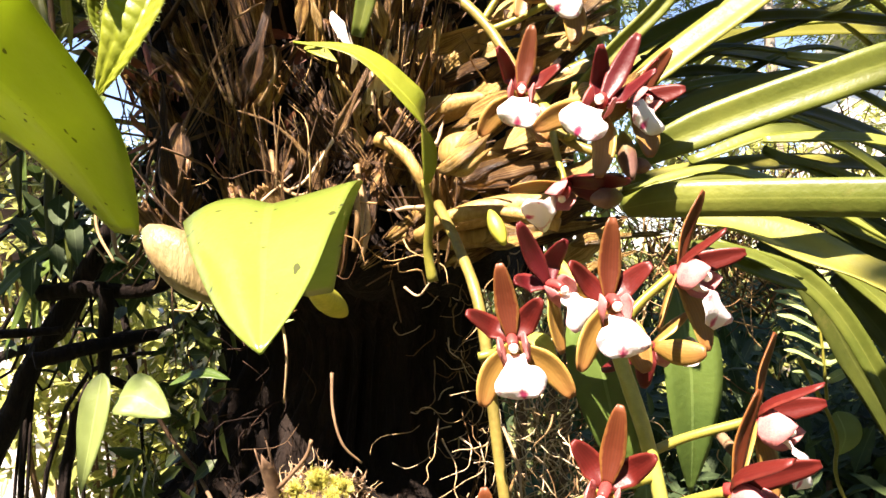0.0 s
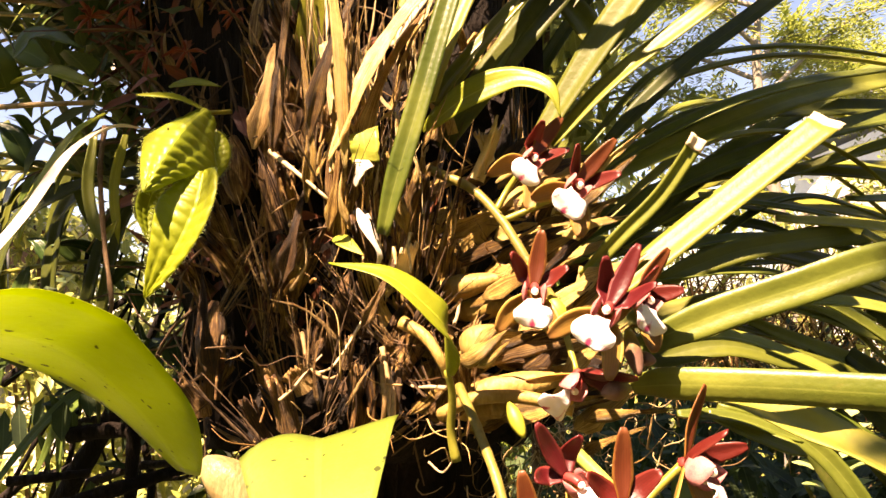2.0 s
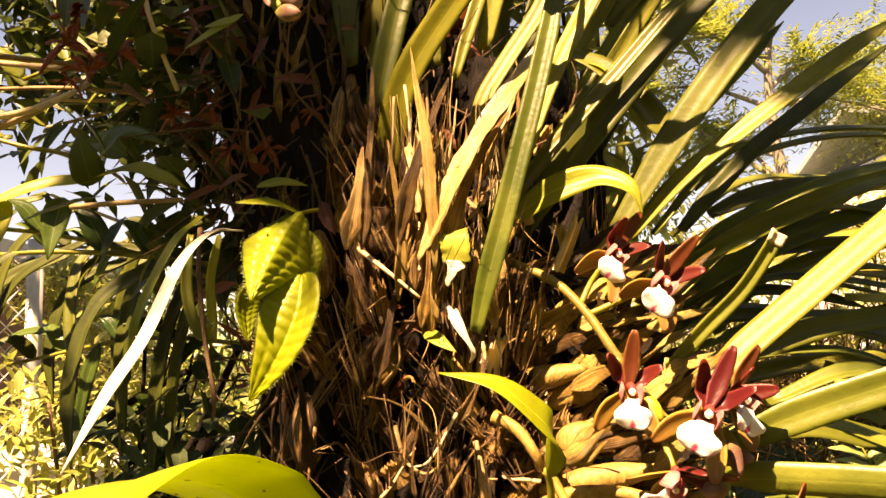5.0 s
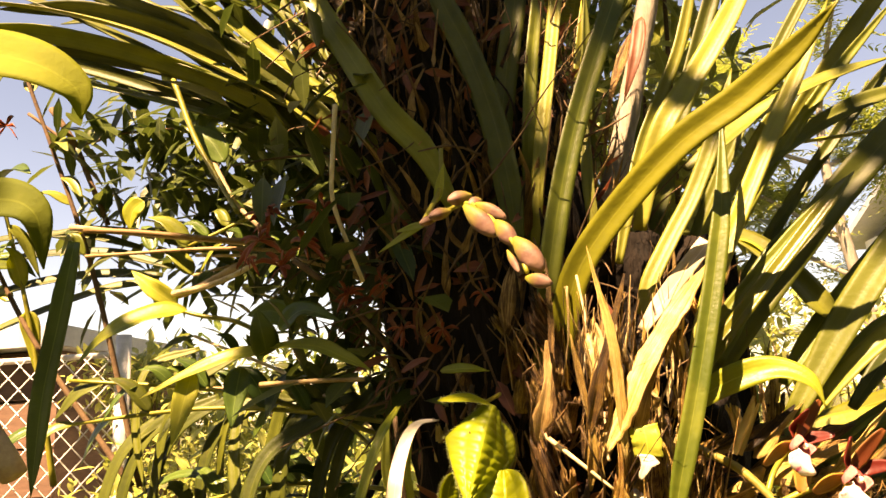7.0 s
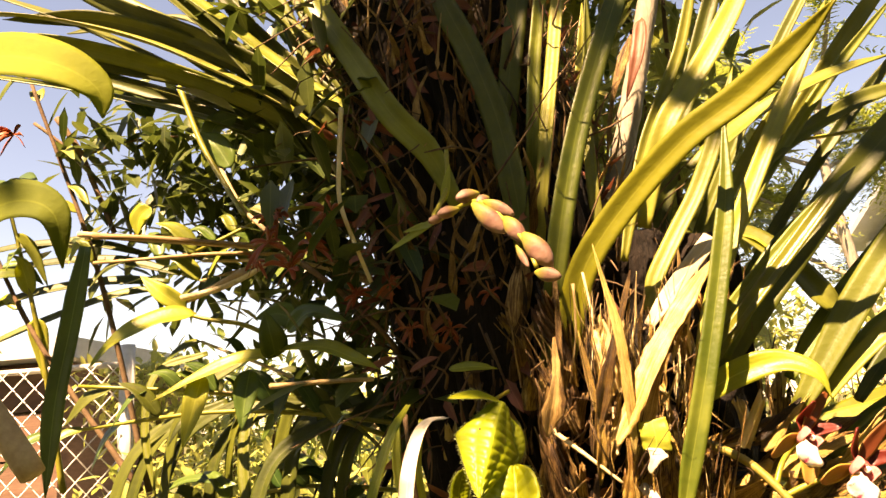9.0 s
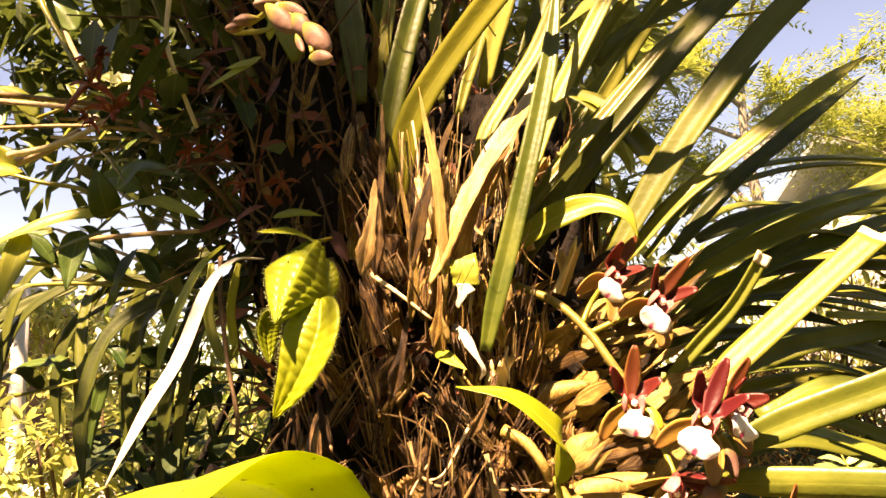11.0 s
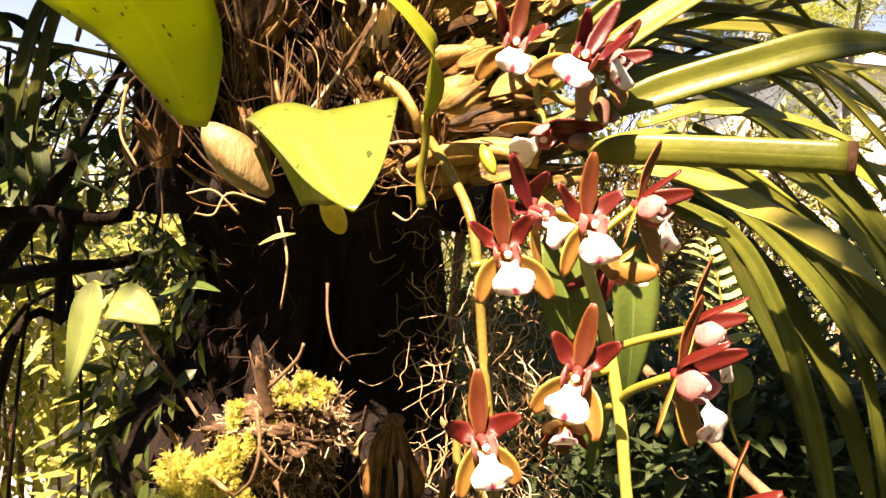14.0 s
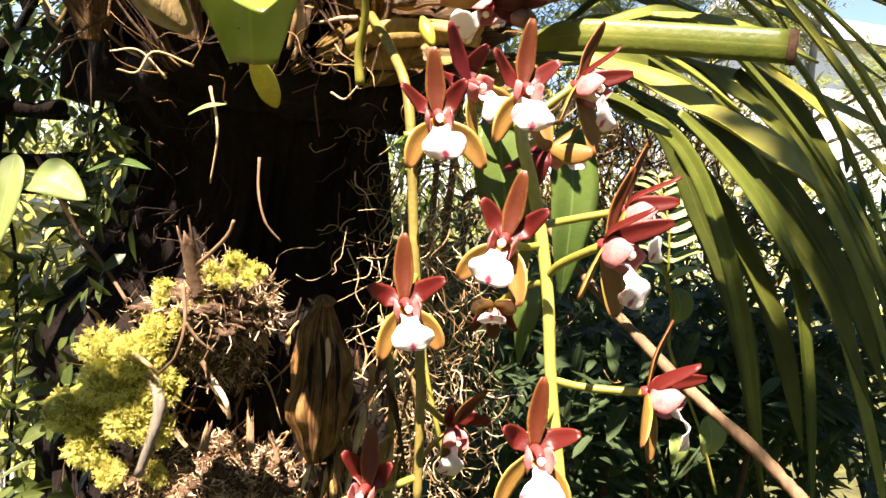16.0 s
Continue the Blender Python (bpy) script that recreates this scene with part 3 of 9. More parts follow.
def host_tree():
    tree = thing("tree", (-0.05, 0.45, 0), "old tree trunk wrapped in orchid roots, bark darkened for shade", "tree")
    g = Geo()
    sides, rows = 150, 330
    for i in range(rows + 1):
        z = -0.05 + 3.3 * (i / rows)
        foot = min(1.0, max(0.0, (1.435 - z) / 0.07))
        cx = -0.055 - max(0, z - 1.45) * 0.19 - 0.010 * foot
        cy = 0.440 + max(0, z - 1.6) * 0.10 + 0.008 * foot
        r = (0.092 if z > 1.50 else 0.082) + 0.022 * foot + 0.05 * max(0, 0.5 - z) - 0.012 * max(0, z - 1.6)
        hollow = math.exp(-((z - 1.415) / 0.062) ** 4)
        for k in range(sides):
            w = 2 * math.pi * k / sides
            p = Vector((math.cos(w), math.sin(w), 0))
            q = Vector((p.x * 5, p.y * 5, z * 2.2))
            rr = r * (1 + 0.10 * noise.noise(q) + 0.07 * noise.noise(q * 3.1) + 0.07 * noise.noise(Vector((p.x * 16, p.y * 16, z * 9))) + 0.05 * noise.noise(Vector((p.x * 45, p.y * 45, z * 24))))
            rr -= 0.045 * hollow * max(0.0, -p.y)
            for h, zz, amp in ((3.85, 1.345, 0.006), (4.20, 1.372, 0.024), (5.4, 1.30, 0.026)):
                rr += amp * math.exp(-((w - h) / 0.42) ** 2 - ((z - zz) / 0.045) ** 2)
            g.v.append(Vector((cx, cy, z)) + p * rr)
            g.uv.append((k / sides, i / rows))
    for i in range(rows):
        for k in range(sides):
            k2 = (k + 1) % sides
            o = i * sides
            g.f.append((o + k, o + k2, o + sides + k2, o + sides + k))
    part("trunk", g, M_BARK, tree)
    rng = random.Random(3)
    along = []

    def limb(pts, r0, r1):
        part("limb", tube(Geo(), pts, r0, r1, 10, 16, 0.06), M_BARK, tree)
        along.extend(spline(pts, 16)[3:])

    limb(((-0.27, 0.54, 2.55), (-0.1, 0.5, 3.0), (0.5, 0.6, 3.5)), 0.04, 0.02)
    limb(((-0.28, 0.55, 2.65), (-0.8, 0.6, 3.1), (-1.3, 0.6, 3.6)), 0.04, 0.02)
    limb(((-0.36, 0.58, 3.05), (-0.55, 0.9, 3.6), (-0.5, 1.3, 4.1)), 0.04, 0.02)
    # two forward limbs out of view, added to carry the shading leaves
    limb(((-0.35, 0.57, 2.98), (-0.55, 0.25, 3.12), (-0.52, -0.2, 3.16), (-0.35, -0.55, 3.2)), 0.032, 0.012)
    limb(((-0.55, 0.25, 3.12), (-0.2, 0.1, 3.25), (0.3, 0.0, 3.35), (0.75, -0.1, 3.4)), 0.026, 0.010)
    g = Geo()
    for cx, cy, cz, rad, count in ((0.4, 0.8, 3.7, 0.6, 700), (-1.3, 0.9, 3.7, 0.6, 700), (-0.5, 1.4, 4.2, 0.7, 800)):
        for _ in range(count):
            d = rand_dir(rng)
            p = Vector((cx, cy, cz)) + d * rad * rng.uniform(0.3, 1) ** 0.5
            small_leaf(g, p, (rand_dir(rng) + Vector((0, 0, -0.3))), Vector((0, 0, 1)), 0.11, 0.06)
    # unseen sprays added on the forward limbs to shade the orchid, with sun gaps
    e1 = Vector((0.854, -0.52, 0))
    e2 = SUN_TO.cross(e1)
    shade_sprays = [(-0.35, 1.09, 0.05, 80), (-0.31, 1.12, 0.05, 60), (-0.38, 1.17, 0.05, 50), (-0.350, 0.985, 0.04, 60), (-0.40, 0.93, 0.06, 110), (-0.356, 0.955, 0.028, 45), (0.09, 1.20, 0.05, 80), (0.19, 1.21, 0.06, 100), (0.28, 1.26, 0.07, 110), (-0.288, 1.085, 0.018, 20), (-0.243, 1.03, 0.006, 4), (-0.265, 1.055, 0.010, 9), (-0.247, 1.045, 0.008, 10), (-0.232, 1.025, 0.006, 5), (0.065, 1.08, 0.045, 90), (0.12, 1.11, 0.05, 80), (0.14, 1.43, 0.08, 130), (0.18, 1.36, 0.10, 170), (0.34, 1.38, 0.12, 200), (-0.50, 0.96, 0.06, 110), (-0.58, 0.92, 0.07, 140), (-0.66, 0.88, 0.07, 140), (-0.74, 0.86, 0.07, 140), (-0.46, 1.00, 0.04, 70), (-0.275, 1.125, 0.022, 40), (-0.262, 1.155, 0.026, 50), (-0.295, 1.165, 0.04, 70), (-0.45, 1.13, 0.035, 60), (-0.40, 1.12, 0.035, 60), (-0.045, 1.245, 0.035, 60), (-0.275, 1.205, 0.03, 60), (-0.315, 1.225, 0.04, 70), (-0.282, 1.066, 0.014, 34), (-0.292, 1.10, 0.02, 34), (-0.272, 1.092, 0.011, 20), (-0.283, 1.062, 0.016, 40), (-0.300, 1.13, 0.022, 40), (-0.264, 1.111, 0.013, 30), (-0.308, 1.016, 0.02, 30), (-0.285, 1.035, 0.013, 26), (-0.268, 1.064, 0.009, 16)]
    for a in range(6):
        for b in range(4):
            shade_sprays.append((-0.55 + 0.23 * a + rng.uniform(-0.05, 0.05), (1.55 if a > 1 else 1.60) + 0.20 * b + rng.uniform(-0.04, 0.04), 0.18, 330))
    for a, b, rad, count in shade_sprays:
        small = 1.0 if rad > 0.03 else 0.38
        c = e1 * a + e2 * b + SUN_TO * (2.85 + rng.uniform(-0.15, 0.15))
        near = min(along, key=lambda q: (q - c).length)
        part("twig", tube(Geo(), (near, near.lerp(c, 0.5) + Vector((0, 0, 0.03)), c), 0.005 if rad > 0.08 else 0.0013, 0.0010, 6, 8, 0.05), M_BARK, tree)
        for _ in range(count):
            p = c + rand_dir(rng) * rad * rng.random() ** 0.45
            small_leaf(g, p, rand_dir(rng) + Vector((0, 0, -0.3)), Vector((0, 0, 1)), rng.uniform(0.045, 0.075) * small, rng.uniform(0.022, 0.036) * small)
    part("crown", g, M_SHRUB, tree, "unseen crown of small green leaves, added to cast shade")


host_tree()


def splinters(geo, rng, p, d, length, width, n):
    """A dead leaf base frayed into thin stiff fibres that fan out from p along d."""
    side = d.cross(Vector((rng.uniform(-0.4, 0.4), -1, 0.1))).normalized()
    out = side.cross(d)
    count = max(3, int(width / 0.0011))
    for i in range(count):
        u = (i + rng.uniform(-0.3, 0.3)) / (count - 1) - 0.5
        ln = length * rng.uniform(0.45, 1.15)
        a = p + side * (u * width * 0.6) + out * (width * 0.25 * math.cos(u * 3.0))
        e = a + d * ln + side * (u * width * rng.uniform(0.2, 1.6)) + out * rng.gauss(0, 0.10) * ln
        ribbon(geo, (a, a.lerp(e, 0.5) + rand_dir(rng) * ln * 0.04, e), rng.uniform(0.0007, 0.0021), "torn", n + rand_dir(rng) * 0.5, None, rng.uniform(-0.5, 0.5), 0.00025, 6, 2, 0, 0, 0, 0.35, 0, rng.random())
    return geo


def leaf_stub(geo, rng, p, d, out, length, width, arc=1.9):
    """An old leaf base broken off short: a ribbed channel round its axis with a jagged rim."""
    d = d.normalized()
    out = (out - d * out.dot(d)).normalized()
    side = d.cross(out)
    nc, ns, r = 13, 7, width * 0.5
    thick = width * 0.10
    ph, flare = rng.uniform(0, 50), rng.uniform(-0.15, 0.45)
    bend = side * rng.gauss(0, 0.12) + out * rng.uniform(-0.05, 0.22)
    rim = [0.72 + 0.30 * noise.noise(Vector((j * 0.9, ph, 0))) - (rng.uniform(0.1, 0.3) if rng.random() < 0.3 else 0) for j in range(nc + 1)]
    start = len(geo.v)
    for sheet in (0, 1):
        for j in range(nc + 1):
            w = (j / nc - 0.5) * 2 * arc
            rib = 1 + 0.07 * math.cos(j * 2.4 + ph) - sheet * 0.2
            for i in range(ns + 1):
                v = i / ns
                k = r * (1.0 - 0.25 * v + flare * v ** 3) * rib * (1 + 0.14 * noise.noise(Vector((j * 0.6, v * 4, ph))))
                q = p + d * (length * v * rim[j]) + bend * (length * v * v) + out * (math.cos(w) * k - r) + side * (math.sin(w) * k)
                geo.v.append(q - out * (sheet * thick))
                geo.uv.append((j / nc, v))
    m = (nc + 1) * (ns + 1)
    for j in range(nc):
        for i in range(ns):
            a = start + j * (ns + 1) + i
            b = a + ns + 1
            geo.f.append((a, a + 1, b + 1, b))
            geo.f.append((a + m, b + m, b + 1 + m, a + 1 + m))
        a = start + j * (ns + 1) + ns
        geo.f.append((a, a + m, a + ns + 1 + m, a + ns + 1))
    for j, flip in ((0, False), (nc, True)):
        for i in range(ns):
            a = start + j * (ns + 1) + i
            f = (a, a + m, a + 1 + m, a + 1)
            geo.f.append(f[::-1] if flip else f)
    return geo


def root_mass():
    """Old leaf bases, torn sheaths and wiry roots that clothe the trunk."""
    rng = random.Random(11)
    core = Geo()
    nx, nz = 44, 40
    for i in range(nz + 1):
        for j in range(nx + 1):
            x = -0.172 + 0.232 * j / nx
            z = 1.478 + 0.27 * i / nz
            edge = min(1.0, min(j, nx - j) / 5.0)
            q = Vector((x * 60, z * 26, 4.0))
            y = mass_front(x, z) + 0.026 - 0.028 * min(0.6, max(-1.0, clumps(x, z))) + 0.006 * noise.noise(q * 3) + (1 - edge) * 0.06
            core.v.append(Vector((x, y, z + 0.006 * noise.noise(Vector((x * 70, z * 30, 9.0))))))
            core.uv.append((j / nx, i / nz))
    for i in range(nz + 1):
        for j in range(nx + 1):
            core.v.append(Vector((-0.172 + 0.232 * j / nx, 0.43, 1.478 + 0.27 * i / nz)))
            core.uv.append((j / nx, i / nz))
    off = (nx + 1) * (nz + 1)
    for i in range(nz):
        for j in range(nx):
            o = i * (nx + 1) + j
            core.f.append((o, o + 1, o + nx + 2, o + nx + 1))
            core.f.append((off + o, off + o + nx + 1, off + o + nx + 2, off + o + 1))
    for j in range(nx):
        for o, flip in ((j, True), (nz * (nx + 1) + j, False)):
            f = (o, o + 1, off + o + 1, off + o)
            core.f.append(f[::-1] if flip else f)
    for i in range(nz):
        for o, flip in ((i * (nx + 1), False), (i * (nx + 1) + nx, True)):
            f = (o, o + nx + 1, off + o + nx + 1, off + o)
            core.f.append(f[::-1] if flip else f)
    bases = thing("old_leaf_bases", (-0.045, 0.33, 1.50), "dead torn leaf bases crowded on the trunk", "leaf bases")
    # core added behind the leaf bases; its near-black colour makes their gaps shade
    part("root_ball", core, M_BARK, bases, "root core added behind the sheaths, near black for shaded gaps")
    for k in range(185):
        z = rng.uniform(1.508, 1.70)
        x = rng.gauss(-0.05, 0.052)
        if not -0.155 < x < 0.05 or clumps(x, z) < -0.06:
            continue
        ln, wd = rng.uniform(0.016, 0.050), rng.uniform(0.0055, 0.0125)
        y = mass_front(x, z) - rng.uniform(0.000, 0.020)
        d = Vector(((x + 0.05) * 2.6 + rng.gauss(0, 0.42 if z < 1.58 else 0.16), rng.uniform(-0.45, 0.0), 1))
        out = Vector((rng.gauss(0.15, 0.5), -1 if k % 4 else 1, 0.1))
        g = leaf_stub(Geo(), rng, Vector((x, y + 0.004, z - ln * 0.5)), d, out, ln, wd, rng.uniform(1.0, 2.3))
        # paler materials where sun falls, darker elsewhere: its light is in the colour
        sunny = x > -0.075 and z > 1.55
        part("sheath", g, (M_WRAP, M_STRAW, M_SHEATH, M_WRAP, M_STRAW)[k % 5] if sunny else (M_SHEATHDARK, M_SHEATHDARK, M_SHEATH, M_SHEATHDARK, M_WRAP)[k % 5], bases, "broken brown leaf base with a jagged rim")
    for k in range(13):
        z = rng.uniform(1.485, 1.62)
        x = rng.gauss(-0.06, 0.042)
        p = Vector((x, mass_front(x, z) - rng.uniform(0.012, 0.026), z))
        d = (rand_dir(rng) + Vector((0.1, -0.2, 0.3))).normalized()
        pts, ln = [p], rng.uniform(0.016, 0.045)
        for _ in range(4):
            d = (d + rand_dir(rng) * 0.28).normalized()
            pts.append(pts[-1] + d * ln / 4)
        part("root", tube(Geo(), pts, rng.uniform(0.0005, 0.0012), 0.0004, 7, 18, 0.15, k), (M_ROOT, M_BRANCH, M_FIBRE)[k % 3], bases, "bare pale root")
    for k in range(62):
        z = rng.uniform(1.500, 1.70)
        x = rng.gauss(-0.05, 0.045)
        if not -0.15 < x < 0.045 or clumps(x, z) < 0.05:
            continue
        y = mass_front(x, z) + rng.uniform(-0.024, 0.008)
        ln = rng.uniform(0.018, 0.058)
        wild = 0.75 if z < 1.60 else 0.24
        d = Vector(((x + 0.05) * 2.6 + rng.gauss(0, wild), rng.uniform(-0.6, 0.05), 1)).normalized()
        p = Vector((x, y, z - ln * 0.5))
        g = splinters(Geo(), rng, p, d, ln * 1.1, rng.uniform(0.004, 0.0105), Vector((rng.uniform(-0.7, 0.7), -1, 0.1)))
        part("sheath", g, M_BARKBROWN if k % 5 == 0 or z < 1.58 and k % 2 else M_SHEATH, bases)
    for k in range(17):
        z = rng.uniform(1.545, 1.67)
        x = rng.gauss(-0.045, 0.04)
        if not -0.135 < x < 0.035:
            continue
        ln = rng.uniform(0.045, 0.085)
        p = Vector((x, mass_front(x, z) - rng.uniform(0.006, 0.016), z - ln * 0.4))
        d = Vector(((x + 0.05) * 2.2 + rng.gauss(0, 0.12), rng.uniform(-0.25, 0.05), 1)).normalized()
        g = splinters(Geo(), rng, p, d, ln, rng.uniform(0.005, 0.0095), Vector((rng.uniform(-0.5, 0.5), -1, 0.1)))
        part("sheath", g, M_SHEATH, bases)
    for a, b, r in (((-0.0835, 0.3300, 1.6285), (-0.0816, 0.3350, 1.6742), 0.0094), ((-0.0640, 0.3320, 1.6049), (-0.0520, 0.3350, 1.6491), 0.0072), ((-0.1108, 0.3350, 1.6068), (-0.1150, 0.3400, 1.6434), 0.0072), ((-0.0915, 0.3250, 1.5657), (-0.0736, 0.3200, 1.5898), 0.0078), ((-0.1238, 0.3300, 1.5223), (-0.1225, 0.3350, 1.5582), 0.0072), ((-0.0576, 0.3180, 1.5429), (-0.0513, 0.3150, 1.5697), 0.0061), ((-0.0349, 0.3250, 1.6031), (-0.0228, 0.3300, 1.6382), 0.0067), ((-0.1041, 0.3450, 1.6874), (-0.0957, 0.3500, 1.7336), 0.0078), ((-0.0767, 0.3450, 1.6865), (-0.0707, 0.3500, 1.7328), 0.0067)):
        a, b = Vector(a), Vector(b)
        part("leaf_base", blob(Geo(), a, b - a, (b - a).length, r, 22, 18, 7, 0.06, -0.1, 0.35, r * 900), M_SHEATHDARK, bases, "swollen brown leaf base")
    g = Geo()
    for _ in range(210):
        z = rng.uniform(1.490, 1.72)
        x = rng.gauss(-0.045, 0.05)
        if not -0.165 < x < 0.06 or clumps(x, z) < 0.0:
            continue
        y = mass_front(x, z) + rng.uniform(-0.010, 0.02)
        ln = rng.uniform(0.015, 0.05)
        lean = (x + 0.045) * 3.2 + rng.gauss(0, 0.8 if z < 1.60 else 0.22)
        d = Vector((lean, rng.uniform(-0.45, 0.1), rng.uniform(0.7, 1.1))).normalized()
        if rng.random() < (0.35 if z < 1.60 else 0.10):
            d = (rand_dir(rng) + Vector((0, -0.3, 0))).normalized()
        p = Vector((x, y, z))
        bend = rand_dir(rng) * ln * 0.14
        ribbon(g, (p, p + d * ln * 0.5 + bend, p + d * ln), rng.uniform(0.0008, 0.0034), "torn", (rng.uniform(-0.6, 0.6), -1, 0.2), None, rng.uniform(-0.5, 0.5), 0.0003, 6, 2, 0, 0, 0, 0.3, 0, rng.random())
    solo("dead_leaf_sheaths", g, M_SHEATH, "torn straw-brown dead leaf sheaths packed on the trunk", "leaf litter", kind="stuff")
    g = Geo()
    for _ in range(90):
        z = rng.uniform(1.47, 1.64)
        x = rng.gauss(-0.045, 0.055)
        if not -0.17 < x < 0.08:
            continue
        p = Vector((x, mass_front(x, z) - rng.uniform(-0.004, 0.020), z))
        d = (rand_dir(rng) * 0.7 + Vector(((x + 0.045) * 3, -0.15, 0.45))).normalized()
        ln = rng.uniform(0.010, 0.042)
        k1, k2 = rand_dir(rng) * ln * 0.12, rand_dir(rng) * ln * 0.16
        tube(g, (p, p + d * ln * 0.35 + k1, p + d * ln * 0.7 + k2, p + d * ln), rng.uniform(0.0002, 0.0006), 0.00015, 4, 10)
    solo("wiry_roots", g, M_FIBRE, "tangle of thin pale wiry orchid roots on the trunk", "roots", kind="stuff")
    g = Geo()
    for _ in range(980):
        z = rng.uniform(1.2, 1.5)
        x = rng.gauss(0.050, 0.027)
        p = Vector((x, 0.33 + rng.uniform(-0.01, 0.10), z))
        d = (rand_dir(rng) * 0.7 + Vector((0.1, -0.1, -0.8))).normalized()
        ln = rng.uniform(0.015, 0.05)
        pts = [p]
        for _ in range(6):
            d = (d + rand_dir(rng) * 0.75).normalized()
            pts.append(pts[-1] + d * ln / 6)
        tube(g, pts, rng.uniform(0.00025, 0.00058), 0.0002, 4, 18)
    solo("hanging_roots", g, M_ROOTTANGLE, "hanging tangle of dry pale roots beside the trunk", "roots", kind="stuff")


root_mass()


# ---- the strap-leaved orchid ----
ORCHID = thing("orchid_plant", (0.0, 0.33, 1.52), "large strap-leaved orchid clump growing on the trunk", "orchid")


def strap(pts, width, shape="strap", n=(-0.2, -0.5, 0.85), n1=None, fold=0.35, mat=None, thick=0.0016, wave=0.0, label=""):
    g = ribbon(Geo(), pts, width, shape, n, n1, fold, thick, 26, 6, 0.0, wave)
    return part("leaf", g, mat or M_STRAP, ORCHID, label)


PALE = "yellow-green strap leaf with sunlight in its colour"
# upright fan
strap(((-0.0867, 0.3350, 1.6424), (-0.0747, 0.3300, 1.6793), (-0.0634, 0.3200, 1.7159), (-0.0398, 0.3050, 1.7462), (-0.0086, 0.2800, 1.7735), (0.0185, 0.2600, 1.7872), (0.0401, 0.2400, 1.8019), (0.0539, 0.2200, 1.8149)), 0.0178, n=(-0.25, -1, 0.08), mat=M_STRAP_OLIVE)
strap(((-0.1337, 0.3600, 1.7737), (-0.1492, 0.3600, 1.8103), (-0.1736, 0.3600, 1.8413), (-0.1999, 0.3700, 1.8913), (-0.2287, 0.3800, 1.9459), (-0.2466, 0.3900, 2.0033), (-0.2654, 0.4000, 2.0869)), 0.0192, n=(-0.4, -0.8, 0.3))
strap(((-0.0948, 0.3450, 1.7370), (-0.0961, 0.3450, 1.7731), (-0.1030, 0.3500, 1.8249), (-0.1166, 0.3550, 1.8773), (-0.1324, 0.3600, 1.9206), (-0.1451, 0.3700, 1.9741)), 0.0190, n=(-0.5, -1, 0.1), mat=M_STRAP_SHADE)
strap(((-0.0892, 0.3350, 1.6615), (-0.0757, 0.3350, 1.7331), (-0.0589, 0.3400, 1.7970), (-0.0386, 0.3450, 1.8541), (-0.0134, 0.3500, 1.9147), (0.0108, 0.3600, 1.9793)), 0.0152, n=(0.2, -1, 0.1))
strap(((-0.0842, 0.3500, 1.7369), (-0.0748, 0.3500, 1.8023), (-0.0638, 0.3550, 1.8622), (-0.0519, 0.3600, 1.9266), (-0.0343, 0.3700, 1.9990)), 0.0101, n=(-0.4, -1, 0.1), mat=M_STRAP_SUN)
strap(((-0.0877, 0.3600, 1.7466), (-0.0827, 0.3600, 1.8067), (-0.0755, 0.3650, 1.8685), (-0.0646, 0.3700, 1.9347), (-0.0617, 0.3700, 1.9893)), 0.0100, n=(0.3, -1, 0.1))
strap(((-0.1059, 0.3700, 1.7581), (-0.1034, 0.3700, 1.8006), (-0.0934, 0.3700, 1.8606), (-0.0785, 0.3800, 1.9430), (-0.0684, 0.3800, 1.9978)), 0.0163, n=(0.2, -1, 0.1), mat=M_STRAP_SHADE)
strap(((-0.0465, 0.3500, 1.7369), (-0.0479, 0.3500, 1.7731), (-0.0466, 0.3550, 1.8047), (-0.0465, 0.3600, 1.8340)), 0.0080, n=(-0.3, -1, 0.3), mat=M_STRAP_SUN)
strap(((-0.0377, 0.3350, 1.7227), (-0.0295, 0.3400, 1.7506), (-0.0143, 0.3500, 1.7955), (0.0001, 0.3550, 1.8263), (0.0199, 0.3600, 1.8660), (0.0383, 0.3700, 1.9197), (0.0527, 0.3800, 1.9692)), 0.0087, n=(0.3, -1, 0.2), mat=M_STRAP_SUN)
strap(((-0.0200, 0.3500, 1.7449), (-0.0110, 0.3450, 1.7786), (0.0009, 0.3400, 1.8087), (0.0177, 0.3450, 1.8314), (0.0421, 0.3500, 1.8659), (0.0687, 0.3600, 1.9090), (0.0949, 0.3700, 1.9643)), 0.0156, n=(-0.2, -1, 0.3), mat=M_STRAP_SUN)
strap(((-0.0337, 0.2870, 1.5844), (-0.0280, 0.2850, 1.6057), (-0.0180, 0.2840, 1.6378), (-0.0078, 0.2850, 1.6716), (0.0021, 0.2880, 1.7052), (0.0125, 0.2920, 1.7456), (0.0218, 0.3000, 1.7997)), 0.0113, n=(-0.1, -1, 0.3), fold=0.4, label="long pale green strap leaf")
strap(((-0.0119, 0.3050, 1.6491), (-0.0052, 0.3050, 1.6719), (0.0096, 0.3100, 1.7075), (0.0297, 0.3150, 1.7449), (0.0503, 0.3200, 1.7811), (0.0841, 0.3300, 1.8384), (0.1103, 0.3400, 1.8825)), 0.0107, n=(-0.3, -1, 0.3), mat=M_STRAP_SUN)
strap(((-0.0288, 0.3300, 1.6915), (-0.0213, 0.3300, 1.7104), (-0.0049, 0.3350, 1.7365), (0.0128, 0.3400, 1.7638), (0.0323, 0.3400, 1.8049), (0.0471, 0.3450, 1.8430)), 0.0112, n=(-0.3, -1, 0.4), mat=M_STRAP_SUN)
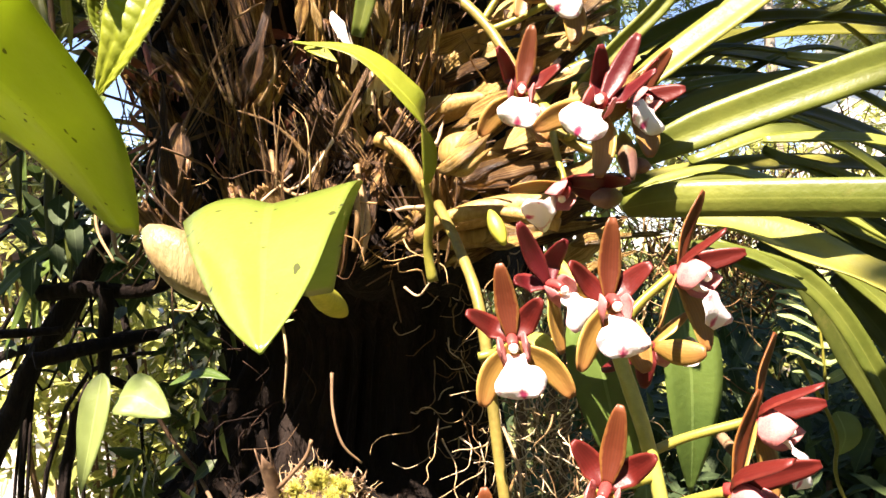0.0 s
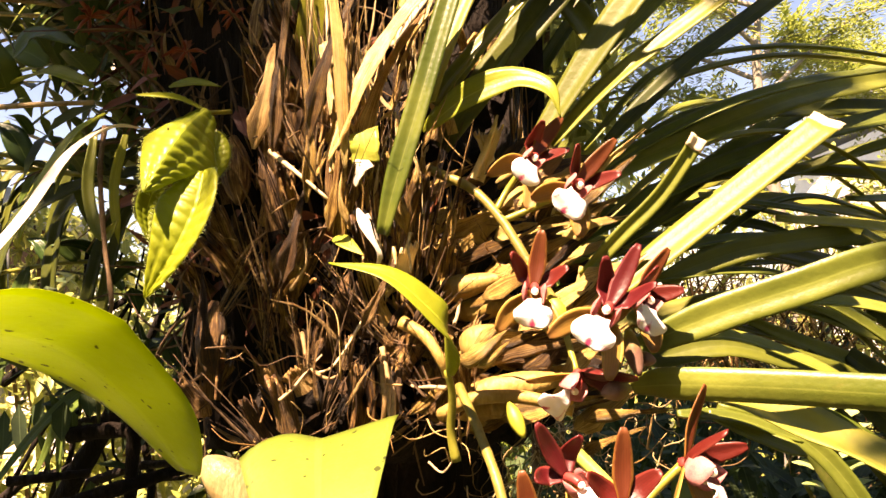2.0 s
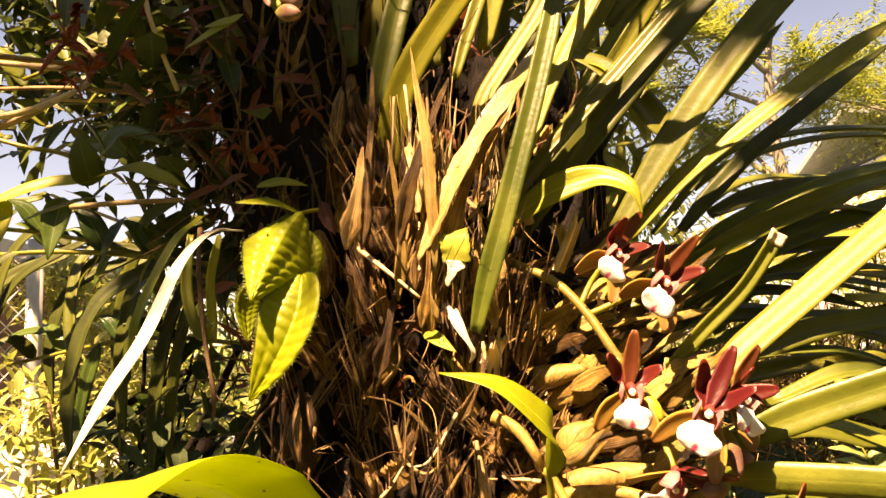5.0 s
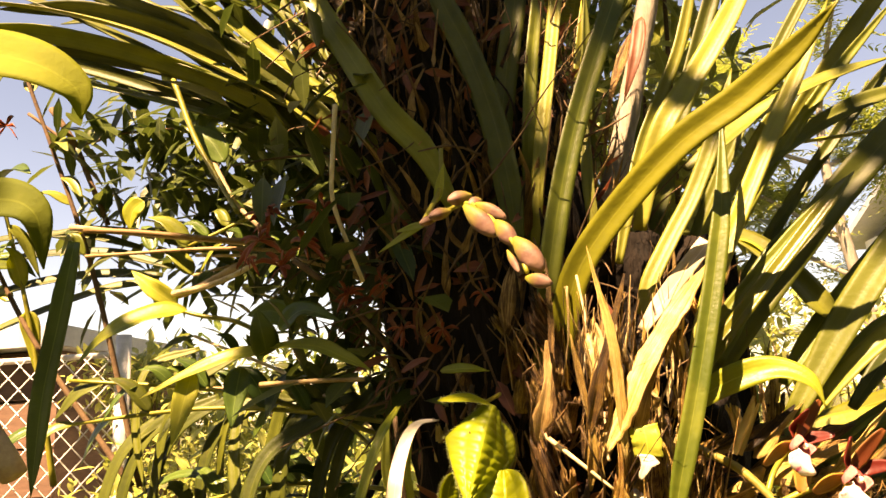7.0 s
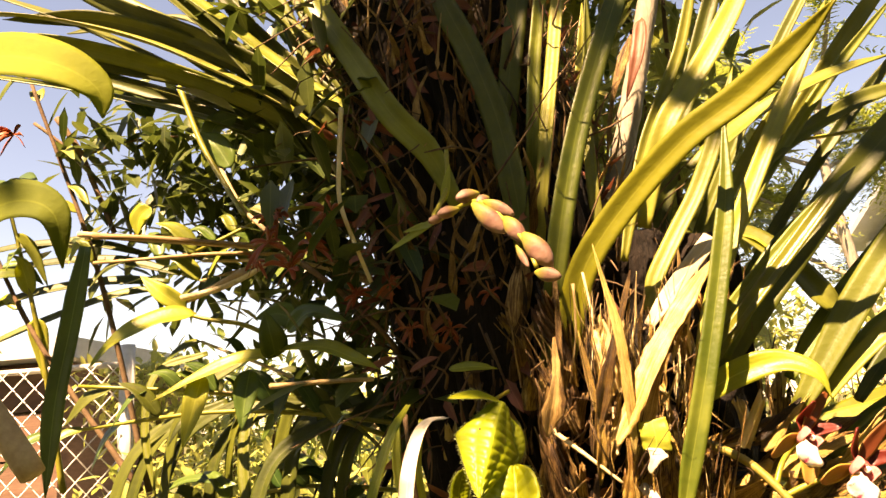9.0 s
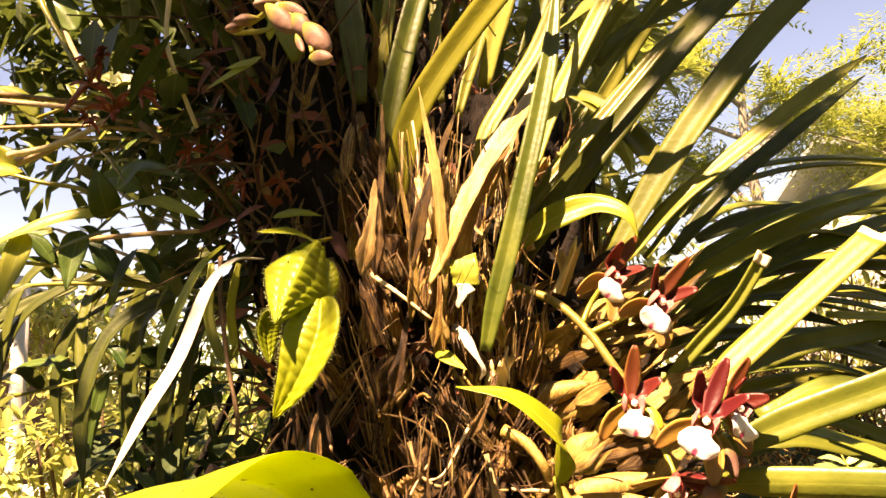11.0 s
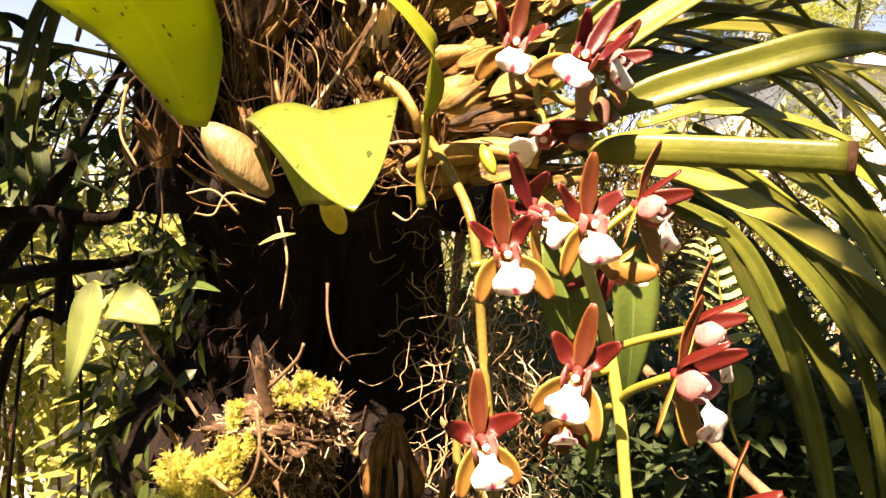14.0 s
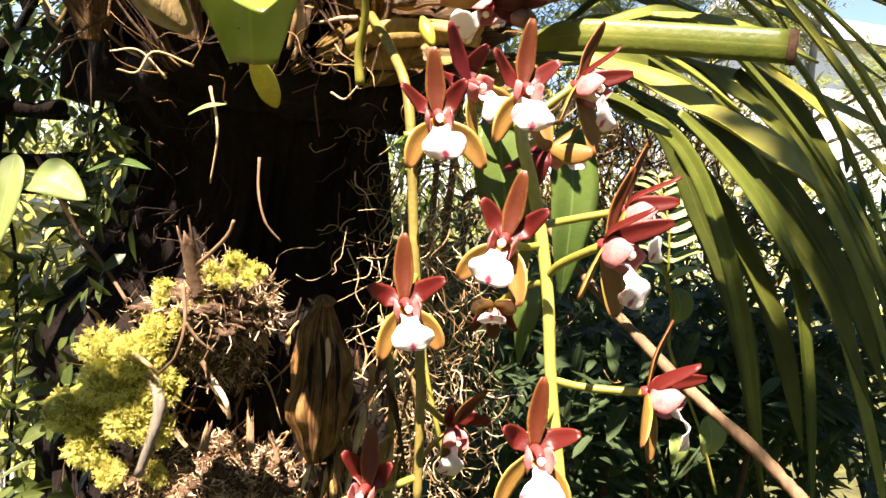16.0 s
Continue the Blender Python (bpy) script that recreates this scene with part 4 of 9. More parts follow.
strap(((-0.0099, 0.3120, 1.6491), (-0.0028, 0.3100, 1.6602), (0.0169, 0.3100, 1.6824), (0.0459, 0.3100, 1.7135), (0.0756, 0.3100, 1.7452), (0.0930, 0.3150, 1.7611)), 0.0091, n=(-0.2, -0.9, 0.5), mat=M_STRAP_OLIVE)
strap(((-0.0310, 0.3180, 1.6810), (-0.0110, 0.3120, 1.7050), (0.0080, 0.3090, 1.7260)), 0.0125, "cut", n=(-0.45, -0.75, 0.6), mat=M_DRYLEAF, label="bleached dry cut strap leaf")
# broad blades that rise over the flowers
strap(((-0.0072, 0.3450, 1.6354), (0.0177, 0.3400, 1.6695), (0.0542, 0.3350, 1.7126), (0.0940, 0.3300, 1.7572), (0.1389, 0.3300, 1.7978), (0.1767, 0.3300, 1.8261)), 0.0193, n=(-0.25, -0.9, 0.1), mat=M_STRAP_SHADE)
strap(((0.0387, 0.3150, 1.6299), (0.0667, 0.3100, 1.6712), (0.0910, 0.3050, 1.7038), (0.1243, 0.3000, 1.7419), (0.1627, 0.3000, 1.7762), (0.1883, 0.3000, 1.7963)), 0.0177, n=(-0.3, -0.8, 0.45), mat=M_STRAP_SHADE)
strap(((0.0255, 0.3600, 1.7457), (0.0482, 0.3550, 1.7310), (0.0642, 0.3450, 1.7085), (0.0730, 0.3400, 1.6922), (0.0811, 0.3380, 1.6801)), 0.0159, n=(-0.3, -0.7, 0.7), mat=M_STRAP_SUN, label=PALE)
strap(((0.0764, 0.3300, 1.6334), (0.0947, 0.3350, 1.6518), (0.1215, 0.3400, 1.6766), (0.1488, 0.3450, 1.6961), (0.1771, 0.3500, 1.7163), (0.2191, 0.3600, 1.7441)), 0.0103, n=(-0.2, -0.9, 0.4), mat=M_STRAP_SHADE)
strap(((0.0985, 0.3700, 1.6624), (0.1119, 0.3700, 1.6719), (0.1351, 0.3700, 1.6810), (0.1679, 0.3700, 1.6882), (0.2003, 0.3700, 1.6895), (0.2508, 0.3800, 1.6871), (0.2804, 0.3800, 1.6793)), 0.0091, n=(-0.1, -0.5, 0.9), mat=M_STRAP_SUN)
strap(((0.0679, 0.3300, 1.6090), (0.0828, 0.3300, 1.6201), (0.1063, 0.3300, 1.6295), (0.1389, 0.3300, 1.6422), (0.1800, 0.3350, 1.6564), (0.2244, 0.3400, 1.6655), (0.2524, 0.3400, 1.6707)), 0.0133, n=(-0.1, -0.9, 0.3))
strap(((0.1159, 0.4000, 1.6522), (0.1406, 0.4000, 1.6612), (0.1685, 0.4000, 1.6663), (0.2100, 0.4000, 1.6667), (0.2673, 0.4100, 1.6693), (0.2995, 0.4100, 1.6664)), 0.0138, n=(0, -0.8, 0.4), mat=M_STRAP_SHADE)
strap(((0.1084, 0.3600, 1.5642), (0.1273, 0.3600, 1.5718), (0.1555, 0.3600, 1.5801), (0.1896, 0.3600, 1.5846), (0.2354, 0.3700, 1.5896), (0.2710, 0.3700, 1.5922)), 0.0135, n=(0, -0.9, 0.2), mat=M_STRAP_SHADE)
strap(((0.1545, 0.4400, 1.6676), (0.1805, 0.4400, 1.6637), (0.2136, 0.4400, 1.6542), (0.2458, 0.4400, 1.6360), (0.2859, 0.4500, 1.6096), (0.3107, 0.4500, 1.5841)), 0.0097, n=(0, -0.5, 0.9), mat=M_STRAP_SUN)
strap(((0.1155, 0.4200, 1.6114), (0.1370, 0.4200, 1.6143), (0.1725, 0.4200, 1.6121), (0.2075, 0.4200, 1.6048), (0.2491, 0.4200, 1.5928)), 0.0071, n=(0, -0.5, 0.9), mat=M_STRAP_SUN)
strap(((0.1322, 0.4300, 1.6029), (0.1579, 0.4300, 1.6058), (0.1902, 0.4300, 1.6011), (0.2221, 0.4300, 1.5920)), 0.0094, n=(0, -0.8, 0.5), mat=M_STRAP_SHADE)
strap(((0.1403, 0.4400, 1.5667), (0.1629, 0.4400, 1.5733), (0.1926, 0.4400, 1.5768), (0.2222, 0.4400, 1.5770), (0.2584, 0.4400, 1.5703)), 0.0081, n=(0, -0.5, 0.9))
strap(((0.1591, 0.4000, 1.5384), (0.1853, 0.4000, 1.5309), (0.2111, 0.4000, 1.5202), (0.2453, 0.4000, 1.5011), (0.2676, 0.4000, 1.4858)), 0.0100, n=(0, -0.5, 0.9), mat=M_STRAP_SUN)
strap(((0.1961, 0.4200, 1.5504), (0.2203, 0.4200, 1.5461), (0.2403, 0.4200, 1.5351), (0.2589, 0.4200, 1.5172), (0.2753, 0.4200, 1.4995)), 0.0077, n=(0, -0.5, 0.9), mat=M_STRAP_SUN)
strap(((0.0854, 0.3400, 1.5230), (0.1043, 0.3450, 1.5249), (0.1385, 0.3500, 1.5292), (0.1785, 0.3550, 1.5187), (0.2212, 0.3600, 1.5036), (0.2474, 0.3600, 1.4896)), 0.0149, n=(0, -0.8, 0.5), mat=M_STRAP_SHADE)
strap(((0.0234, 0.3900, 1.7930), (0.0398, 0.3900, 1.8033), (0.0734, 0.4000, 1.8278), (0.1066, 0.4000, 1.8449), (0.1421, 0.4000, 1.8574), (0.1743, 0.4000, 1.8660)), 0.0180, n=(-0.2, -0.6, 0.7), mat=M_STRAP_SUN)
strap(((0.0653, 0.4100, 1.7821), (0.0829, 0.4100, 1.8011), (0.1247, 0.4200, 1.8268), (0.1661, 0.4200, 1.8446), (0.2139, 0.4200, 1.8532)), 0.0136, n=(-0.2, -0.9, 0.2), mat=M_STRAP_SHADE)
strap(((0.0827, 0.4300, 1.8110), (0.1035, 0.4300, 1.8178), (0.1475, 0.4300, 1.8214), (0.1942, 0.4300, 1.8252), (0.2261, 0.4300, 1.8258)), 0.0081, n=(0, -0.4, 0.9), mat=M_STRAP_SUN)
# arching away on the left above
strap(((-0.2333, 0.4200, 1.8585), (-0.2682, 0.4200, 1.8862), (-0.3136, 0.4200, 1.9160), (-0.3754, 0.4200, 1.9514), (-0.4398, 0.4200, 1.9771), (-0.5012, 0.4200, 1.9929), (-0.5744, 0.4200, 2.0019), (-0.6381, 0.4200, 2.0025)), 0.0142, n=(0, -0.4, 0.9), mat=M_STRAP_SUN)
strap(((-0.2530, 0.4300, 1.8789), (-0.2894, 0.4300, 1.8978), (-0.3502, 0.4400, 1.9325), (-0.4311, 0.4500, 1.9662), (-0.5105, 0.4500, 1.9794), (-0.5976, 0.4500, 1.9880)), 0.0118, n=(0, -0.5, 0.8))
strap(((-0.1805, 0.4000, 1.8188), (-0.2132, 0.4100, 1.8661), (-0.2762, 0.4200, 1.9259), (-0.3320, 0.4200, 1.9788), (-0.3912, 0.4200, 2.0296), (-0.4436, 0.4200, 2.0819)), 0.0158, n=(0, -0.5, 0.8))
strap(((-0.2059, 0.4100, 1.8426), (-0.2675, 0.4200, 1.9077), (-0.3362, 0.4300, 1.9565), (-0.4215, 0.4400, 2.0056), (-0.5154, 0.4500, 2.0678)), 0.0187, n=(-0.2, -0.7, -0.5), mat=M_STRAP_SHADE)
strap(((-0.2392, 0.4500, 1.8803), (-0.2761, 0.4500, 1.9149), (-0.3432, 0.4600, 1.9705), (-0.4112, 0.4600, 2.0130), (-0.4831, 0.4600, 2.0637)), 0.0148, n=(0, -0.6, 0.5), mat=M_STRAP_SHADE)
strap(((-0.1827, 0.4300, 1.8471), (-0.2165, 0.4300, 1.8793), (-0.2631, 0.4400, 1.9290), (-0.3103, 0.4400, 1.9820), (-0.3499, 0.4400, 2.0422)), 0.0140, n=(0, -0.7, -0.3), mat=M_STRAP_SHADE)
strap(((-0.1744, 0.4100, 1.8660), (-0.1851, 0.4100, 1.8997), (-0.1928, 0.4200, 1.9444), (-0.1986, 0.4200, 2.0010)), 0.0125, n=(-0.3, -0.8, 0.3))
strap(((-0.2093, 0.4400, 1.8777), (-0.2306, 0.4400, 1.9147), (-0.2542, 0.4500, 1.9799), (-0.2822, 0.4500, 2.0387)), 0.0125, n=(-0.3, -0.8, 0.3), mat=M_STRAP_SHADE)
# shaded leaves that arch overhead to the left
ARCH_LO, ARCH_HI = Vector((-0.6501, 0.4500, 1.9616)), Vector((-0.2290, 0.4500, 2.0988))
for k in range(20):
    rr = random.Random(820 + k)
    f0 = Vector((-0.1997, 0.4300, 1.8584)) + Vector((rr.uniform(-0.06, 0.04), rr.uniform(-0.03, 0.05), rr.uniform(-0.03, 0.03)))
    e0 = ARCH_LO.lerp(ARCH_HI, (k + rr.random()) / 20) + Vector((0, rr.uniform(-0.05, 0.05), rr.uniform(-0.02, 0.02)))
    up = Vector((0, 0, rr.uniform(0.01, 0.035)))
    strap((f0, f0.lerp(e0, 0.35) + up, f0.lerp(e0, 0.7) + up, e0), rr.uniform(0.011, 0.018), n=(0.1, -0.5, rr.uniform(-0.6, 0.9)), fold=rr.uniform(0.15, 0.4), mat=M_STRAP if k % 4 == 0 else M_STRAP_SHADE)
# shaded upright leaves of the older shoots behind
for k in range(16):
    rr = random.Random(500 + k)
    u = (k + 0.5) / 16
    f0 = Vector((-0.125 + 0.15 * u + rr.uniform(-0.012, 0.012), rr.uniform(0.40, 0.46), 1.66 + rr.uniform(-0.03, 0.03) - 0.03 * u))
    lean = -0.45 + 1.15 * u + rr.uniform(-0.14, 0.14)
    ln = rr.uniform(0.26, 0.42)
    d0 = Vector((lean, rr.uniform(-0.05, 0.15), 1)).normalized()
    sag = Vector((lean * 0.08, rr.uniform(-0.05, 0.02), -0.03 * abs(lean)))
    strap((f0, f0 + d0 * ln * 0.35, f0 + d0 * ln * 0.7 + sag * 0.4, f0 + d0 * ln + sag), rr.uniform(0.0095, 0.0150), n=(rr.uniform(-0.5, 0.5), -1, 0.15), fold=rr.uniform(0.25, 0.6), mat=(M_STRAP_SHADE, M_STRAP, M_STRAP_SHADE, M_STRAP_SUN)[k % 4])
# dense arching leaves beyond the flowers
for k in range(9):
    rr = random.Random(600 + k)
    f0 = Vector((0.03 + rr.uniform(-0.02, 0.03), rr.uniform(0.39, 0.47), 1.56 + rr.uniform(-0.05, 0.05)))
    up = rr.uniform(-0.05, 0.8)
    ln = rr.uniform(0.28, 0.46)
    d0 = Vector((1, rr.uniform(-0.15, 0.10), up)).normalized()
    sag = Vector((0, 0, -rr.uniform(0.03, 0.16)))
    strap((f0, f0 + d0 * ln * 0.35, f0 + d0 * ln * 0.7 + sag * 0.4, f0 + d0 * ln + sag), rr.uniform(0.011, 0.018), n=(0, -0.7, 0.75), fold=rr.uniform(0.2, 0.5), mat=(M_STRAP, M_STRAP_SUN, M_STRAP_OLIVE)[k % 3])
# shaded leaves hanging in a fan on the far side
FAN_IN, FAN_OUT = Vector((-0.165, 0.46, 1.665)), Vector((-0.400, 0.54, 1.690))
for k in range(14):
    rr = random.Random(400 + k)
    u = (k + rr.random()) / 14
    f0 = FAN_IN.lerp(FAN_OUT, u) + Vector((rr.uniform(-0.02, 0.02), rr.uniform(-0.03, 0.05), rr.uniform(-0.03, 0.02)))
    e0 = f0 + Vector((-0.02 - 0.07 * rr.random(), rr.uniform(-0.05, 0.05), -rr.uniform(0.09, 0.20)))
    bow = Vector((-0.030, 0, rr.uniform(0.01, 0.03)))
    strap((f0, f0.lerp(e0, 0.3) + bow, f0.lerp(e0, 0.65) + bow * 0.8, e0), rr.uniform(0.009, 0.016), n=(-0.3, -0.8, 0.3), fold=rr.uniform(0.2, 0.5), mat=M_STRAP_SHADE)
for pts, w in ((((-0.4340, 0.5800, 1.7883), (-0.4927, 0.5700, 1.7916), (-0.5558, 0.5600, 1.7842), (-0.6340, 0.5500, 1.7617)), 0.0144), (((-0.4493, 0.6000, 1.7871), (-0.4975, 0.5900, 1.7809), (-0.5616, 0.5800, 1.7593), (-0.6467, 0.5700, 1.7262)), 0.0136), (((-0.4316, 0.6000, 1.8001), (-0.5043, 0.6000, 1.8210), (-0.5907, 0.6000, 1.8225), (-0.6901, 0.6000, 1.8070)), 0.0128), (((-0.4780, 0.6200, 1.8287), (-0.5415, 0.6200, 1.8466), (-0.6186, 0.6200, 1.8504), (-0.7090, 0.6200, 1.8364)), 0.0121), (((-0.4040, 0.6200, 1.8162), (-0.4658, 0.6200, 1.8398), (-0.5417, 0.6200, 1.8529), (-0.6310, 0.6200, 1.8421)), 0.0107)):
    strap(pts, w, n=(-0.2, -0.7, 0.6), fold=0.3, mat=M_STRAP_SHADE)
# spreading to the right
strap(((0.0680, 0.2900, 1.5570), (0.0950, 0.2900, 1.5780), (0.1300, 0.2910, 1.6040), (0.1650, 0.2910, 1.6300)), 0.0150, "cut", n=(-0.35, -0.75, 0.6), n1=(-0.35, -0.8, 0.55), mat=M_STRAP_SUN, thick=0.002, fold=0.25, label="thick strap leaf with a cut end")
strap(((0.0670, 0.2750, 1.5320), (0.1000, 0.2650, 1.5460), (0.1320, 0.2550, 1.5570), (0.1610, 0.2500, 1.5660), (0.2060, 0.2500, 1.5720)), 0.0150, n=(-0.1, -1, 0.12), thick=0.002, fold=0.3)
strap(((0.0730, 0.2900, 1.5165), (0.0870, 0.2730, 1.5185), (0.1189, 0.2565, 1.5183), (0.1635, 0.2328, 1.5166)), 0.0140, "cut", n=(0, -1, -0.12), thick=0.002, fold=-0.2, label="thick strap leaf with a browned cut end")
for p, q, w, nn, mt, fd in (((0.1020, 0.2850, 1.6190), (0.1050, 0.2850, 1.6240), 0.0092, (0.4, -1, 0.3), M_CUT, 0.5), ((0.1640, 0.2910, 1.6290), (0.1670, 0.2910, 1.6320), 0.0155, (-0.35, -0.8, 0.55), M_CUT, 0.25), ((0.1625, 0.2335, 1.5166), (0.1655, 0.2315, 1.5165), 0.0146, (0, -1, -0.12), M_CUTBROWN, -0.2)):
    part("cut_end", ribbon(Geo(), (p, Vector(p).lerp(Vector(q), 0.5), q), w, "", nn, None, fd, 0.0024, 4, 6, 0, 0, 0, 0.06), mt, ORCHID, "dried cut end of a leaf")
strap(((0.0460, 0.3150, 1.6290), (0.0740, 0.3100, 1.6570), (0.1130, 0.3050, 1.6850), (0.1540, 0.3000, 1.7130), (0.1830, 0.3000, 1.7310)), 0.0115, n=(-0.3, -0.8, 0.6), mat=M_STRAP_SUN)
strap(((0.0560, 0.3300, 1.6050), (0.0860, 0.3300, 1.6260), (0.1280, 0.3250, 1.6460), (0.1730, 0.3200, 1.6580), (0.2300, 0.3200, 1.6660)), 0.0115, n=(0, -0.6, 0.9))
strap(((0.0700, 0.3600, 1.6360), (0.1100, 0.3600, 1.6770), (0.1480, 0.3600, 1.6890), (0.1960, 0.3600, 1.6910), (0.2580, 0.3600, 1.6820)), 0.0085, n=(0, -0.5, 0.9))
strap(((0.0500, 0.3500, 1.6480), (0.0760, 0.3500, 1.6810), (0.1160, 0.3500, 1.7210), (0.1500, 0.3500, 1.7530)), 0.0120, n=(-0.2, -0.9, 0.5))
strap(((0.0130, 0.3400, 1.6620), (0.0390, 0.3400, 1.7070), (0.0720, 0.3400, 1.7440)), 0.0110, n=(-0.2, -1, 0.3))
strap(((-0.0050, 0.3350, 1.6580), (0.0200, 0.3300, 1.6920), (0.0530, 0.3250, 1.7250), (0.0800, 0.3200, 1.7520)), 0.0075, n=(-0.2, -1, 0.3))
strap(((0.0550, 0.3000, 1.5650), (0.0710, 0.2950, 1.5820), (0.0880, 0.2900, 1.5990), (0.1040, 0.2850, 1.6220)), 0.0085, "cut", n=(0.4, -1, 0.3), fold=0.5, label="narrow strap leaf snapped off at its end")
strap(((0.0780, 0.3800, 1.5940), (0.1350, 0.3850, 1.6390), (0.1910, 0.3900, 1.6510), (0.2330, 0.3950, 1.6370), (0.2730, 0.4000, 1.6060)), 0.0095, n=(0, -0.4, 0.9), mat=M_STRAP_SUN)
strap(((0.0950, 0.4000, 1.5850), (0.1450, 0.4000, 1.6100), (0.1990, 0.4000, 1.6070), (0.2580, 0.4000, 1.5920)), 0.0090, n=(0, -0.5, 0.9))
strap(((0.0900, 0.3700, 1.5710), (0.1380, 0.3700, 1.5850), (0.1850, 0.3700, 1.5860), (0.2380, 0.3700, 1.5810)), 0.0095, n=(0, -0.6, 0.8))
strap(((0.1020, 0.3600, 1.5640), (0.1450, 0.3600, 1.5680), (0.1780, 0.3600, 1.5640), (0.2220, 0.3600, 1.5410)), 0.0080, n=(0, -0.5, 0.9))
strap(((0.0850, 0.3400, 1.5270), (0.1270, 0.3300, 1.5350), (0.1630, 0.3250, 1.5230), (0.1990, 0.3200, 1.5030)), 0.0110, n=(0, -0.5, 0.9))
strap(((0.1190, 0.4200, 1.5500), (0.1760, 0.4200, 1.6010), (0.2200, 0.4200, 1.6170), (0.2720, 0.4200, 1.6010)), 0.0080, n=(0, -0.5, 0.9))
strap(((0.1270, 0.4400, 1.5790), (0.1870, 0.4500, 1.6300), (0.2550, 0.4600, 1.6450), (0.3230, 0.4700, 1.6400)), 0.0100, n=(0, -0.5, 0.9))
strap(((0.0920, 0.4000, 1.6400), (0.1390, 0.4100, 1.6720), (0.1860, 0.4200, 1.6770), (0.2560, 0.4300, 1.6690), (0.2980, 0.4300, 1.6490)), 0.0090, n=(0, -0.5, 0.9))
# drooping on the right
strap(((0.1006, 0.3000, 1.5130), (0.1239, 0.2920, 1.5068), (0.1466, 0.2830, 1.4966), (0.1677, 0.2720, 1.4851), (0.1881, 0.2610, 1.4715), (0.2024, 0.2520, 1.4595)), 0.0212, n=(-0.15, -0.6, 0.8), n1=(0.1, -0.7, 0.7), fold=0.45, wave=0.06, mat=M_STRAP_SUN, label=PALE)
strap(((0.1200, 0.3200, 1.5020), (0.1630, 0.3200, 1.4840), (0.1920, 0.3200, 1.4450), (0.2210, 0.3250, 1.3840), (0.2510, 0.3300, 1.2910)), 0.0105, n=(-0.3, -0.9, 0.4), fold=0.4)
strap(((0.1370, 0.3400, 1.5120), (0.1910, 0.3400, 1.4880), (0.2270, 0.3350, 1.4570), (0.2540, 0.3300, 1.4220)), 0.0105, n=(0.1, -0.9, 0.5), fold=0.5)
strap(((0.1200, 0.3500, 1.5420), (0.1730, 0.3500, 1.5560), (0.2270, 0.3500, 1.5250), (0.2890, 0.3500, 1.4660), (0.3520, 0.3500, 1.3800)), 0.0125, n=(0.1, -0.6, 0.8), fold=0.4)
strap(((0.1390, 0.3700, 1.5680), (0.1980, 0.3700, 1.5840), (0.2600, 0.3700, 1.5460), (0.3150, 0.3700, 1.4820), (0.3800, 0.3700, 1.3770)), 0.0120, n=(0.1, -0.6, 0.8), fold=0.4)
strap(((0.1720, 0.3600, 1.5960), (0.2350, 0.3600, 1.5870), (0.2820, 0.3600, 1.5570), (0.3310, 0.3600, 1.5050), (0.3660, 0.3600, 1.4440)), 0.0105, n=(0.3, -0.8, 0.6), fold=0.5, mat=M_STRAP_SUN)
strap(((0.1560, 0.3800, 1.5260), (0.2270, 0.3800, 1.5010), (0.2820, 0.3800, 1.4270), (0.3080, 0.3800, 1.3470), (0.3280, 0.3800, 1.2470)), 0.0120, n=(0.1, -0.9, 0.4), fold=0.4)
strap(((0.1710, 0.4000, 1.5410), (0.2570, 0.4000, 1.4980), (0.3250, 0.4000, 1.4130), (0.3790, 0.4000, 1.3040), (0.4050, 0.4000, 1.2380)), 0.0130, n=(0.1, -0.9, 0.4), fold=0.4)
strap(((0.1860, 0.4200, 1.5570), (0.2800, 0.4200, 1.5170), (0.3610, 0.4200, 1.4300), (0.4240, 0.4200, 1.3160)), 0.0130, n=(0.1, -0.9, 0.4), fold=0.4)
strap(((0.0980, 0.3100, 1.5010), (0.1250, 0.3100, 1.4980), (0.1550, 0.3100, 1.4870)), 0.0075, n=(0, -0.7, 0.7), fold=0.5)
strap(((0.1510, 0.3400, 1.5510), (0.1960, 0.3300, 1.5490), (0.2410, 0.3200, 1.5340)), 0.0085, n=(0, -0.7, 0.7), fold=0.5)
strap(((0.2560, 0.4400, 1.6180), (0.3100, 0.4400, 1.6110), (0.3830, 0.4400, 1.5680), (0.4420, 0.4400, 1.5120)), 0.0120, n=(0, -0.6, 0.8))
strap(((0.2180, 0.4600, 1.5930), (0.3160, 0.4600, 1.5490), (0.4000, 0.4600, 1.4550), (0.4840, 0.4600, 1.3330)), 0.0130, n=(0, -0.6, 0.8))
strap(((0.2064, 0.3400, 1.5858), (0.2341, 0.3400, 1.5652), (0.2632, 0.3400, 1.5408), (0.2939, 0.3400, 1.5123), (0.3226, 0.3400, 1.4790)), 0.0116, n=(0.2, -0.8, 0.6), fold=0.4, mat=M_STRAP_SUN)
strap(((0.1498, 0.3400, 1.5045), (0.1729, 0.3400, 1.4824), (0.1955, 0.3400, 1.4436), (0.2162, 0.3400, 1.4097), (0.2354, 0.3400, 1.3645), (0.2595, 0.3400, 1.2762)), 0.0156, n=(-0.2, -1, 0.2), fold=0.4, mat=M_STRAP_SHADE)
strap(((0.1686, 0.3300, 1.4997), (0.1871, 0.3300, 1.4866), (0.2185, 0.3300, 1.4588), (0.2507, 0.3300, 1.4215)), 0.0113, n=(0.2, -0.9, 0.4), fold=0.4, mat=M_STRAP)
